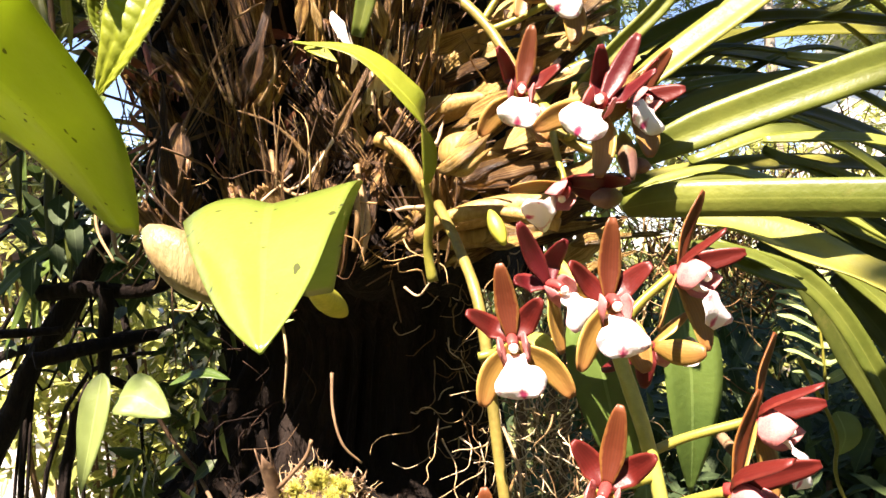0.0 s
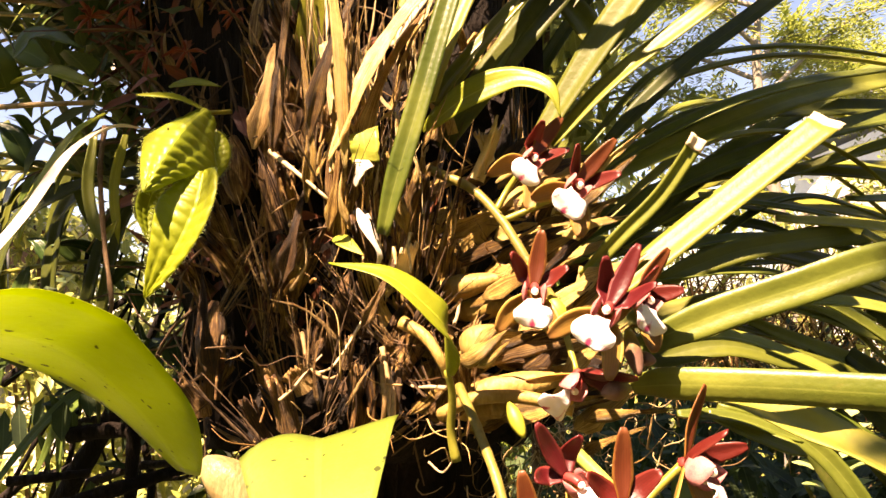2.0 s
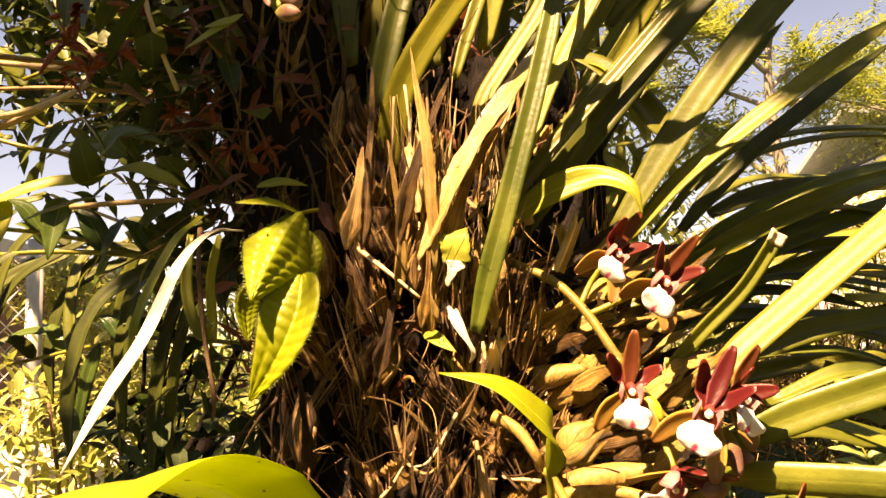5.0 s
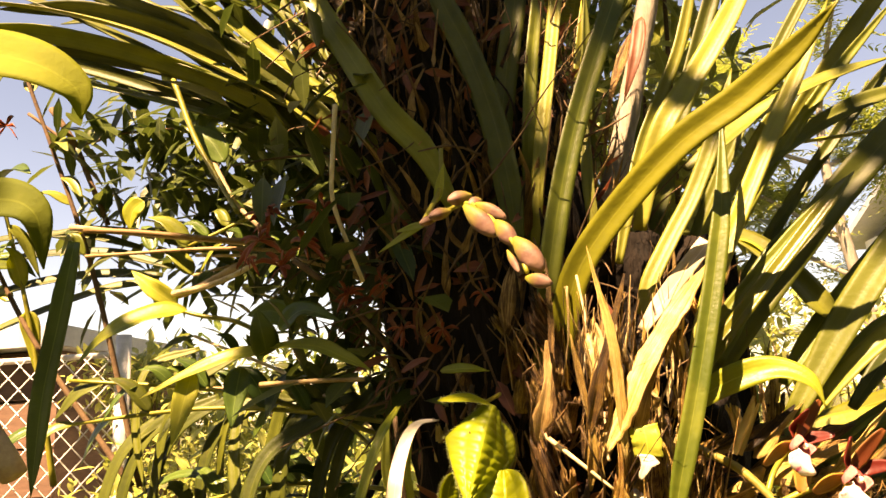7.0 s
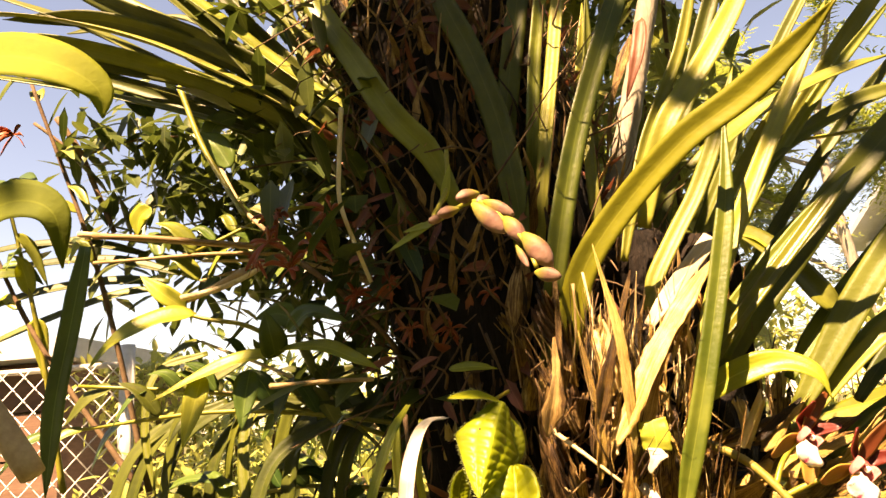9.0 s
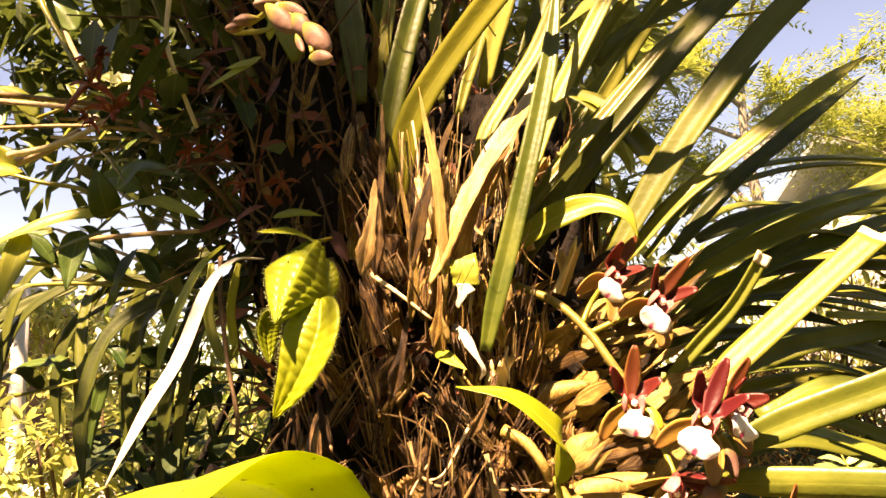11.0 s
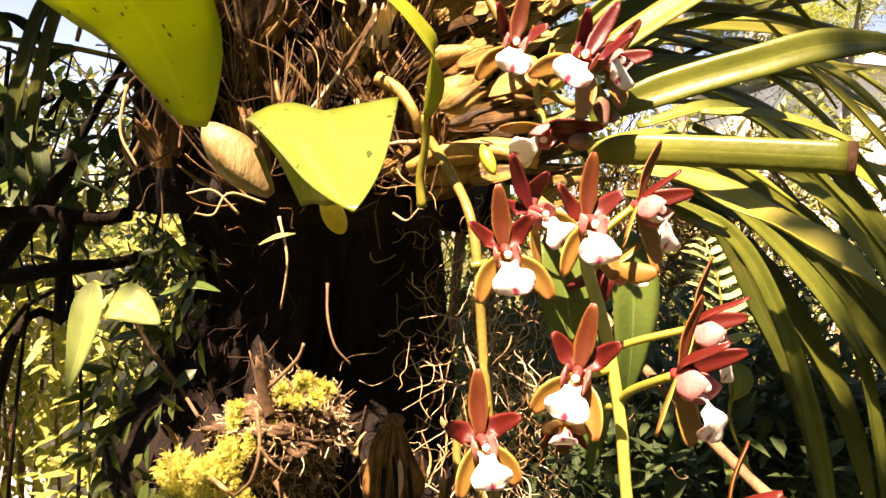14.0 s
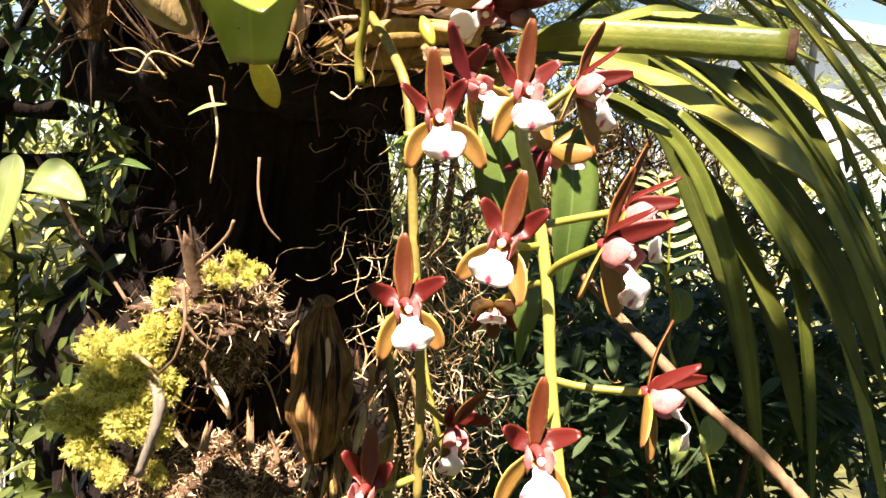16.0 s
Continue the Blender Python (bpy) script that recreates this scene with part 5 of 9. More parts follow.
strap(((0.1870, 0.3700, 1.5223), (0.2293, 0.3700, 1.4867), (0.2704, 0.3700, 1.4454), (0.3100, 0.3700, 1.3982), (0.3498, 0.3700, 1.3334)), 0.0183, n=(0.2, -1, 0.2), fold=0.4, mat=M_STRAP_SHADE)
strap(((0.2272, 0.4000, 1.5204), (0.2785, 0.4000, 1.4783), (0.3350, 0.4000, 1.4184), (0.3886, 0.4000, 1.3340)), 0.0201, n=(0.2, -1, 0.2), fold=0.4, mat=M_STRAP_SHADE)
strap(((0.2585, 0.4300, 1.5469), (0.3239, 0.4300, 1.4954), (0.3808, 0.4300, 1.4310), (0.4424, 0.4300, 1.3277)), 0.0200, n=(0.3, -1, 0.2), fold=0.4, mat=M_STRAP_SHADE)
strap(((0.1119, 0.3100, 1.5008), (0.1279, 0.3100, 1.4930), (0.1415, 0.3050, 1.4871), (0.1517, 0.3000, 1.4829)), 0.0096, n=(0, -0.7, 0.7), fold=0.4, mat=M_STRAP)
strap(((0.2274, 0.4200, 1.4846), (0.2685, 0.4200, 1.4343), (0.3083, 0.4200, 1.3733), (0.3448, 0.4200, 1.2837)), 0.0192, n=(0.1, -1, 0.1), fold=0.4, mat=M_STRAP_SHADE)
strap(((0.2533, 0.4500, 1.5772), (0.3030, 0.4500, 1.5474), (0.3480, 0.4500, 1.4987), (0.3876, 0.4500, 1.4340), (0.4269, 0.4500, 1.3482)), 0.0186, n=(0.1, -1, 0.1), fold=0.4, mat=M_STRAP_SHADE)


def bulb(parent, base, tip, radius, mat, ribs=9, rib_d=0.03, egg=0.0, name="pseudobulb", label="", lump=0.25, seed=0):
    b, t = Vector(base), Vector(tip)
    return part(name, blob(Geo(), b, t - b, (t - b).length, radius, 18, 14, ribs, rib_d, egg, lump, seed), mat, parent, label)


# pseudobulbs and short shoots at the foot of the clump
bulb(ORCHID, (-0.0090, 0.3100, 1.5100), (0.0500, 0.2950, 1.5210), 0.0061, M_BULB)
bulb(ORCHID, (-0.0240, 0.3250, 1.5050), (0.0350, 0.3050, 1.5070), 0.0065, M_BULB, seed=2)
bulb(ORCHID, (-0.0060, 0.3300, 1.5490), (0.0280, 0.3100, 1.5550), 0.0061, M_BULB, seed=3)
bulb(ORCHID, (-0.0200, 0.3250, 1.5570), (0.0200, 0.3100, 1.5660), 0.0061, M_BULB, seed=4)
bulb(ORCHID, (-0.0090, 0.3350, 1.5670), (0.0240, 0.3250, 1.6060), 0.0072, M_BULB, seed=5)
bulb(ORCHID, (-0.0430, 0.3350, 1.5690), (-0.0240, 0.3300, 1.6080), 0.0068, M_BULB, seed=6)
part("shoot", tube(Geo(), ((-0.0270, 0.3000, 1.5460), (-0.0170, 0.2950, 1.5400), (-0.0100, 0.2920, 1.5300), (-0.0070, 0.2950, 1.5220)), 0.0032, 0.0020, 8, 14, 0.05), M_BULB, ORCHID)
part("shoot", tube(Geo(), ((-0.0100, 0.2950, 1.5050), (0.0040, 0.2850, 1.5130), (0.0250, 0.2780, 1.5140), (0.0440, 0.2720, 1.5090)), 0.0032, 0.0026, 8, 14, 0.05), M_BULB, ORCHID)
part("bract", blob(Geo(), (-0.0000, 0.2800, 1.5330), Vector((0.0170, 0.2700, 1.5430)) - Vector((-0.0000, 0.2800, 1.5330)), 0.020, 0.0078, 16, 12, 5, 0.08, -0.2), M_BULB, ORCHID, "tan papery bract round a shoot")


for pts, w, n in ((((-0.0026, 0.2720, 1.5301), (0.0043, 0.2620, 1.5341), (0.0175, 0.2660, 1.5424)), 0.0105, (-0.3, -1, 0.3)), (((0.0002, 0.2720, 1.5322), (0.0075, 0.2640, 1.5406), (0.0164, 0.2680, 1.5454)), 0.0085, (0.1, -0.8, 0.7)), (((0.0002, 0.2720, 1.5290), (0.0085, 0.2640, 1.5292), (0.0180, 0.2660, 1.5374)), 0.0080, (0.1, -1, -0.4))):
    part("bract", ribbon(Geo(), pts, w, "lance", n, None, -0.6, 0.0006, 16, 6, 0, 0.03), M_WRAP, ORCHID, "tan papery bract round a shoot")


def papery_wraps():
    rng = random.Random(17)
    wraps = thing("papery_bulb_wraps", (0.02, 0.31, 1.53), "torn tan papery wraps round the orchid bulbs", "leaf bases")
    for k in range(120):
        x = rng.uniform(-0.02, 0.07)
        z = rng.uniform(1.50, 1.63) - 0.25 * max(0, x - 0.03)
        y = 0.318 - 0.25 * max(0, x) + rng.uniform(-0.012, 0.012) + max(0, z - 1.56) * 0.15
        d = Vector((1, rng.uniform(-0.35, 0.05), rng.uniform(-0.1, 0.9) + (z - 1.53) * 3)).normalized()
        ln = rng.uniform(0.016, 0.046)
        p = Vector((x, y, z))
        g = ribbon(Geo(), (p - d * ln * 0.5, p + Vector((0, -0.002, 0.001)), p + d * ln * 0.5), rng.uniform(0.004, 0.0150), "torn" if k % 3 else "lance", (rng.uniform(-0.5, 0.5), -1, rng.uniform(-0.2, 0.8)), None, rng.choice((-1, -1, 1)) * rng.uniform(0.1, 0.6), 0.0005, 10, 6, 0, 0.06, 0, 0.16, 0, k, rng.uniform(0, 0.3) * ln)
        part("wrap", g, (M_WRAP, M_SHEATH, M_WRAP, M_WRAP)[k % 4], wraps)


papery_wraps()


# ---- flowers ----
def tepal(parent, name, m, length, width, ang, lean, mat, curve=0.12, roll=0.0, seed=0, drop=0.0):
    """One petal or sepal in the flower's frame m (faces -y, up z): ang from up, lean forward."""
    d = Vector((math.sin(ang), 0, math.cos(ang)))
    length = length / math.sqrt(1 + 0.8 * lean * lean)
    f = Vector((0, -1, 0))
    p0 = d * 0.0016
    p1 = d * (length * 0.5) + f * (lean * length * 0.5 - curve * length * 0.4)
    p2 = d * length + f * (lean * length + curve * length * 0.5)
    if drop:
        p1 = d * (length * 0.55) + f * (lean * length * 0.6)
        p2 = d * (length * 0.80) + f * (lean * length) + Vector((0, 0, -drop * length))
    nn = (f + Vector((math.cos(ang), 0, -math.sin(ang))) * roll - d * lean).normalized()
    r = m.to_3x3()
    g = ribbon(Geo(), [m @ p0, m @ p1, m @ p2], width, "tepal", r @ nn, None, 0.16, 0.0009, 12, 6, 0.10, 0.0, 0, 0, 0, seed)
    return part(name, g, mat, parent)


def flower(spike, place, face, roll=0.0, size=1.0, joint=None, seed=0, spread=1.0, dark=False, nod=0.0, ahead=0.0):
    """A waxy orchid flower: column and stalk with three sepals, two petals and a lip."""
    rng = random.Random(seed)
    f = Vector(face).normalized()
    turn = f.to_track_quat("-Y", "Z").to_matrix().to_4x4()
    m = Matrix.Translation(place) @ turn @ Matrix.Rotation(radians(roll), 4, "Y") @ Matrix.Scale(size, 4)
    r3 = m.to_3x3()
    g = Geo()
    tube(g, [m @ Vector(q) for q in ((0, 0.0015, 0), (0, -0.003, 0.0012), (0, -0.0065, 0.0006), (0, -0.0085, -0.0008))], 0.0020 * size, 0.0016 * size, 8, 8)
    body = part("flower", g, M_COLUMN, spike)
    if joint is not None:
        j = Vector(joint)
        back = m @ Vector((0, 0.001, 0))
        mid = back.lerp(j, 0.5) + (r3 @ Vector((0, 0.004, -0.001)))
        part("stalk", tube(Geo(), (back, mid, j), 0.0014 * size, 0.0016, 8, 12), M_STEM, body)
    part("anther_cap", blob(Geo(), m @ Vector((0, -0.0080, -0.0010)), r3 @ Vector((0, -0.9, -0.35)), 0.0030 * size, 0.0016 * size, 10, 8), M_ANTHER, body)
    j = lambda s: rng.uniform(-s, s)
    red, mar = (M_SEPALRED, M_SEPALRED) if dark else (M_PETAL, M_SEPAL)
    tepal(body, "sepal", m, 0.0262 * (1 + j(0.05)), 0.0076, j(0.06), 0.10 + j(0.08) + nod, mar, 0.10, 0, seed)
    for s in (-1, 1):
        tepal(body, "petal", m, 0.0178 * (1 + j(0.07)), 0.0082, s * spread * (0.80 + j(0.16)), 0.20 + j(0.15) + nod + ahead, red, 0.42 + j(0.15), -0.45 * s + j(0.3), seed + s)
        tepal(body, "sepal", m, 0.0245 * (1 + j(0.06)), 0.0092, s * (2.48 + j(0.16)), 0.16 + j(0.12), M_SEPALOUT, 0.20 + j(0.06), 0.5 * s, seed + 5 * s, 0.16 + j(0.08))
        lobe = ribbon(Geo(), [m @ Vector(q) for q in ((s * 0.0028, -0.001, -0.0034), (s * 0.0050, -0.0065, -0.0018), (s * 0.0040, -0.0122, -0.0004))], 0.0100 * size, "ovate", r3 @ Vector((-s, -0.35, 0.1)), None, 0.2, 0.0005, 8, 4)
        part("side_lobe", lobe, M_LOBE, body)
    lip = ribbon(Geo(), [m @ Vector(q) for q in ((0, -0.001, -0.0040), (0, -0.0085, -0.0048), (0, -0.0125, -0.0076), (0, -0.0138, -0.0120), (0, -0.0120, -0.0165))], 0.0158 * size, "lip", r3 @ Vector((0, -0.3, 1)), r3 @ Vector((0, -1, 0.15)), 0.04, 0.0006, 18, 8, -0.02, 0.06, 0, 0, 0, seed)
    part("lip", lip, M_LIP, body)
    return body


def spike(label, pts, r0, r1, mat=None):
    s = thing("flower_spike", pts[0], label, "flower spike", "orchid flower spikes")
    part("stem", tube(Geo(), pts, r0, r1, 10, 40, 0.04), mat or M_STEM, s)
    return s


SPIKE_A = spike("hanging orchid spike with maroon flowers and white lips", ((-0.0020, 0.2900, 1.5180), (0.0060, 0.2650, 1.5000), (0.0130, 0.2450, 1.4770), (0.0190, 0.2380, 1.4270), (0.0260, 0.2320, 1.3740), (0.0290, 0.2280, 1.3250)), 0.0021, 0.0018, M_SPIKESTEM)
SPIKE_B = spike("hanging orchid spike crowded with maroon and white flowers", ((0.0430, 0.2700, 1.4940), (0.0560, 0.2480, 1.4790), (0.0580, 0.2360, 1.4640), (0.0650, 0.2300, 1.4390), (0.0710, 0.2260, 1.4090), (0.0750, 0.2240, 1.3790), (0.0840, 0.2200, 1.3300)), 0.0027, 0.0022, M_LIMESTEM)
SPIKE_C = spike("short arching orchid spike with half-open maroon flowers", ((-0.0130, 0.3180, 1.6190), (0.0060, 0.3100, 1.6080), (0.0190, 0.3000, 1.5920), (0.0300, 0.2900, 1.5710), (0.0460, 0.2820, 1.5450), (0.0600, 0.2750, 1.5360)), 0.0024, 0.0018, M_SPIKESTEM)

flower(SPIKE_A, (0.0220, 0.2274, 1.4705), (-0.10, -1, 0.10), -12, 1.0, (0.0120, 0.2400, 1.4640), 1)
flower(SPIKE_A, (0.0145, 0.2140, 1.4035), (0.05, -1, 0.15), -8, 0.92, (0.0210, 0.2360, 1.4120), 2, 1.2)
flower(SPIKE_A, (0.0440, 0.2500, 1.3480), (0.3, -0.8, -0.35), 20, 0.9, (0.0260, 0.2320, 1.3650), 3)
flower(SPIKE_A, (0.0090, 0.2250, 1.3310), (-0.4, -1, 0.3), 0, 0.95, (0.0280, 0.2290, 1.3350), 4)
flower(SPIKE_B, (0.0515, 0.2240, 1.4830), (0.05, -1, 0.15), 0, 1.0, (0.0570, 0.2410, 1.4730), 5)
flower(SPIKE_B, (0.0800, 0.2460, 1.4920), (0.75, -0.75, 0.05), 22, 1.15, (0.0580, 0.2390, 1.4690), 6, 0.9, ahead=0.9)
flower(SPIKE_B, (0.0370, 0.2500, 1.4870), (0.35, -0.9, 0.05), -30, 0.95, (0.0560, 0.2450, 1.4750), 15, dark=True)
flower(SPIKE_B, (0.0480, 0.2120, 1.4290), (-0.35, -1, 0.15), 12, 1.0, (0.0680, 0.2290, 1.4280), 7)
flower(SPIKE_B, (0.0820, 0.2040, 1.4310), (0.6, -0.85, 0.0), 14, 1.18, (0.0700, 0.2270, 1.4160), 8, 0.9, ahead=0.9)
flower(SPIKE_B, (0.1020, 0.2350, 1.4440), (0.75, -0.65, 0.0), 22, 1.15, (0.0660, 0.2300, 1.4350), 9, 0.9, ahead=0.9)
flower(SPIKE_B, (0.0630, 0.2000, 1.3575), (0.0, -1, 0.15), 2, 1.0, (0.0770, 0.2230, 1.3660), 10, 1.15)
flower(SPIKE_B, (0.1090, 0.2120, 1.3770), (0.85, -0.55, 0.05), 26, 1.15, (0.0760, 0.2240, 1.3770), 11, 0.9, ahead=0.9)
flower(SPIKE_B, (0.0730, 0.2520, 1.4660), (0.6, 0.6, -0.6), 120, 0.8, (0.0580, 0.2360, 1.4640), 16, dark=True)
flower(SPIKE_B, (0.0580, 0.2550, 1.3980), (-0.1, -0.6, -0.8), 170, 0.75, (0.0710, 0.2270, 1.4140), 17)
flower(SPIKE_C, (0.0290, 0.2680, 1.5580), (-0.05, -1, 0.1), 8, 0.98, (0.0300, 0.2900, 1.5710), 21)
flower(SPIKE_C, (0.0540, 0.2480, 1.5490), (-0.15, -1, 0.2), 30, 1.05, (0.0480, 0.2810, 1.5430), 22, 0.75, True)
flower(SPIKE_C, (0.0690, 0.2620, 1.5530), (0.5, -0.9, 0.1), 34, 0.95, (0.0480, 0.2810, 1.5430), 23, 0.9, ahead=0.9)
flower(SPIKE_C, (0.0450, 0.2660, 1.5240), (-0.1, -0.75, -0.6), 65, 0.95, (0.0430, 0.2830, 1.5480), 24, 0.6, True, 0.4)
flower(SPIKE_C, (0.0510, 0.2880, 1.6040), (0.15, -0.95, 0.0), 38, 1.05, (0.0200, 0.2990, 1.5910), 25, 0.75)
flower(SPIKE_C, (0.0330, 0.3000, 1.6190), (0.25, -0.9, 0.0), 40, 0.95, (0.0170, 0.3020, 1.5960), 26, 0.75)
part("bud", blob(Geo(), (0.0650, 0.2620, 1.5190), Vector((0.0480, 0.2520, 1.5170)) - Vector((0.0650, 0.2620, 1.5190)), 0.0145, 0.0040, 14, 10, 5, 0.05), M_BUD, SPIKE_C, "closed mauve bud")
part("bud", blob(Geo(), (0.0640, 0.2580, 1.5420), Vector((0.0670, 0.2500, 1.5190)) - Vector((0.0640, 0.2580, 1.5420)), 0.0190, 0.0034, 14, 10, 5, 0.05), M_BUD, SPIKE_C, "closed mauve bud")
part("bud", blob(Geo(), (0.0670, 0.2620, 1.5310), Vector((0.0750, 0.2560, 1.5290)) - Vector((0.0670, 0.2620, 1.5310)), 0.0090, 0.0030, 14, 10, 5, 0.05), M_BUD, SPIKE_C, "closed mauve bud")
part("bud", blob(Geo(), (0.0360, 0.2720, 1.5560), Vector((0.0420, 0.2660, 1.5430)) - Vector((0.0360, 0.2720, 1.5560)), 0.0140, 0.0034, 14, 10, 5, 0.05), M_BUDGREEN, SPIKE_C, "closed green bud")
part("bud", blob(Geo(), (0.0170, 0.2620, 1.5140), Vector((0.0220, 0.2550, 1.5010)) - Vector((0.0170, 0.2620, 1.5140)), 0.0150, 0.0030, 14, 10, 5, 0.05), M_BUDGREEN, SPIKE_C, "slim yellow-green bud")


# ---- broad-leaved orchid ----
BROAD = thing("broad_leaved_orchid", (-0.0700, 0.3000, 1.4780), "small orchid with broad lime leaves and tan bulbs", "orchid")
bulb(BROAD, (-0.0835, 0.2030, 1.5060), (-0.0615, 0.2022, 1.4852), 0.0070, M_BULBPALE, 13, 0.05, -0.15, label="wrinkled tan pseudobulb")
bulb(BROAD, (-0.0470, 0.2450, 1.4890), (-0.0390, 0.2870, 1.4740), 0.0048, M_BUDGREEN, 3, 0.04, 0.2, "shoot", "smooth lime-green new shoot", 0.0)
g = ribbon(Geo(), ((-0.0845, 0.192, 1.504), (-0.094, 0.173, 1.528), (-0.1095, 0.158, 1.5445), (-0.125, 0.128, 1.549), (-0.132, 0.078, 1.532)), 0.0660, "taper", (0.35, 0.3, 0.75), (-0.2, 0.4, 0.85), 0.14, 0.0006, 44, 10, -0.10, 0.01)
part("leaf", g, M_BIGLEAF, BROAD, "long arched lime leaf with dark specks")
g = ribbon(Geo(), ((-0.046, 0.245, 1.484), (-0.047, 0.222, 1.503), (-0.046, 0.196, 1.512), (-0.042, 0.170, 1.503), (-0.038, 0.152, 1.490), (-0.035, 0.138, 1.480)), 0.050, "fold", (0.0, -0.25, 1), (0.05, -0.95, 0.5), 0.24, 0.0007, 36, 16, 0.0, 0, 0, 0, 0, 0, 0, 0.7)
part("leaf", g, M_BROAD, BROAD, "broad lime leaf folded along its midrib")
for pts, r in ((((-0.0830, 0.2800, 1.4790), (-0.0930, 0.2750, 1.4880), (-0.1030, 0.2720, 1.4860)), 0.0006), (((-0.0710, 0.2700, 1.4840), (-0.0850, 0.2650, 1.4870), (-0.0900, 0.2620, 1.4780), (-0.0970, 0.2600, 1.4780)), 0.0006), (((-0.1280, 0.2700, 1.5280), (-0.1290, 0.2680, 1.5090), (-0.1210, 0.2650, 1.4950)), 0.0008), (((-0.0670, 0.2900, 1.4790), (-0.0620, 0.2850, 1.4600), (-0.0640, 0.2900, 1.4380)), 0.0007)):
    part("root", tube(Geo(), pts, r, r * 0.6, 6, 14, 0.1), M_ROOT, BROAD)

# slender arching leaf on a short stem
SLENDER = thing("slender_orchid_shoot", (-0.0040, 0.2850, 1.4880), "young orchid shoot with one arching green leaf", "orchid")
part("leaf", ribbon(Geo(), ((-0.0070, 0.2720, 1.5240), (-0.0070, 0.2450, 1.5420), (-0.0150, 0.2380, 1.5530), (-0.0290, 0.2360, 1.5640), (-0.0500, 0.2400, 1.5690)), 0.0165, "lance", (0.5, -0.6, 0.6), (0.1, -0.6, 0.8), 0.25, 0.0006, 24, 6), M_QUILT, SLENDER)
part("stem", tube(Geo(), ((-0.0040, 0.2860, 1.4870), (-0.0060, 0.2850, 1.5000), (-0.0050, 0.2780, 1.5150), (-0.0070, 0.2720, 1.5260)), 0.0022, 0.0015, 8, 14, 0.05), M_STEM, SLENDER)


# ---- quilted-leaved plant hanging beside the trunk ----
QUILT = thing("quilted_leaf_plant", (-0.1250, 0.3000, 1.6450), "hanging plant with quilted hairy lime leaves", "plant")


def quilt_leaf(pts, width, n, n1=None, shape="ovate", fold=0.25, label="", seed=0):
    """A puckered leaf with a fringe of short hairs along both edges."""
    rng = random.Random(seed)
    g = ribbon(Geo(), pts, width, shape, n, n1, fold, 0.0005, 80, 24, -0.1, 0, 0.03, 0, 0.03)
    leaf = part("leaf", g, M_QUILT, QUILT, label)
    hairs = Geo()
    for i in range(4, 80):
        mid = g.v[i * 25 + 12]
        for e in (g.v[i * 25], g.v[i * 25 + 24]):
            d = ((e - mid).normalized() + rand_dir(rng) * 0.5).normalized()
            ln = rng.uniform(0.0010, 0.0022)
            tube(hairs, (e, e + d * ln * 0.5, e + d * ln), 0.00010, 0.00005, 3, 2)
    tagged(part("hairs", hairs, M_FERNLIT, leaf), kind="stuff")


quilt_leaf(((-0.1124, 0.2880, 1.6141), (-0.1128, 0.2800, 1.5983), (-0.1200, 0.2770, 1.5798), (-0.1347, 0.2810, 1.5588)), 0.0335, (-0.33, -0.93, 0.16), None, "ovate", 0.55, "puckered lime leaf with a hairy edge", 1)
quilt_leaf(((-0.1157, 0.3000, 1.6461), (-0.1202, 0.2860, 1.6344), (-0.1252, 0.2740, 1.6183), (-0.1301, 0.2660, 1.6015)), 0.0400, (0.33, -0.80, 0.50), None, "fold", -0.6, "broad hairy lime leaf folded down its midrib", 2)
quilt_leaf(((-0.1173, 0.3050, 1.6463), (-0.1285, 0.2950, 1.6501), (-0.1435, 0.2880, 1.6497)), 0.0105, (0, -0.6, 0.9), seed=3)
quilt_leaf(((-0.1388, 0.3020, 1.6131), (-0.1424, 0.3000, 1.6010), (-0.1410, 0.2980, 1.5851)), 0.0130, (0.7, -0.8, -0.3), seed=4)
quilt_leaf(((-0.1162, 0.3060, 1.6388), (-0.1123, 0.3000, 1.6239), (-0.1157, 0.3000, 1.6094)), 0.0150, (0.6, -1, 0), seed=5)
part("stem", tube(Geo(), ((-0.1120, 0.3250, 1.6520), (-0.1210, 0.3100, 1.6470), (-0.1250, 0.3020, 1.6420), (-0.1160, 0.3000, 1.6190), (-0.1140, 0.2930, 1.6090)), 0.0012, 0.0008, 6, 16), M_STEM, QUILT)

# bleached strap leaves and strings hanging on the left
HANG = thing("dried_leaf_bundle", (-0.1570, 0.3050, 1.6430), "bundle of bleached dry strap leaves hanging from trunk", "dried leaves")
part("leaf", ribbon(Geo(), ((-0.1470, 0.3100, 1.6400), (-0.1570, 0.2950, 1.6370), (-0.1620, 0.2700, 1.6200), (-0.1640, 0.2400, 1.5880), (-0.1720, 0.2250, 1.5660), (-0.1830, 0.2150, 1.5400)), 0.0085, "strap", (-0.4, -0.8, 0.6), None, 0.2, 0.0006, 28, 6), M_DRYLEAF, HANG, "bleached white dry leaf")
part("leaf", ribbon(Geo(), ((-0.1670, 0.3100, 1.6480), (-0.1740, 0.2950, 1.6340), (-0.1810, 0.2850, 1.6130), (-0.1860, 0.2800, 1.5950), (-0.1890, 0.2800, 1.5830)), 0.0065, "strap", (-0.4, -1, 0.4), None, 0.35, 0.0006, 24, 6), M_YELLOW, HANG)
part("leaf", ribbon(Geo(), ((-0.1750, 0.3150, 1.6400), (-0.1750, 0.3100, 1.6110), (-0.1660, 0.3050, 1.5890), (-0.1580, 0.3050, 1.5960)), 0.0060, "strap", (0.5, -1, 0.2), None, 0.4, 0.0006, 24, 6), M_STRAP, HANG)
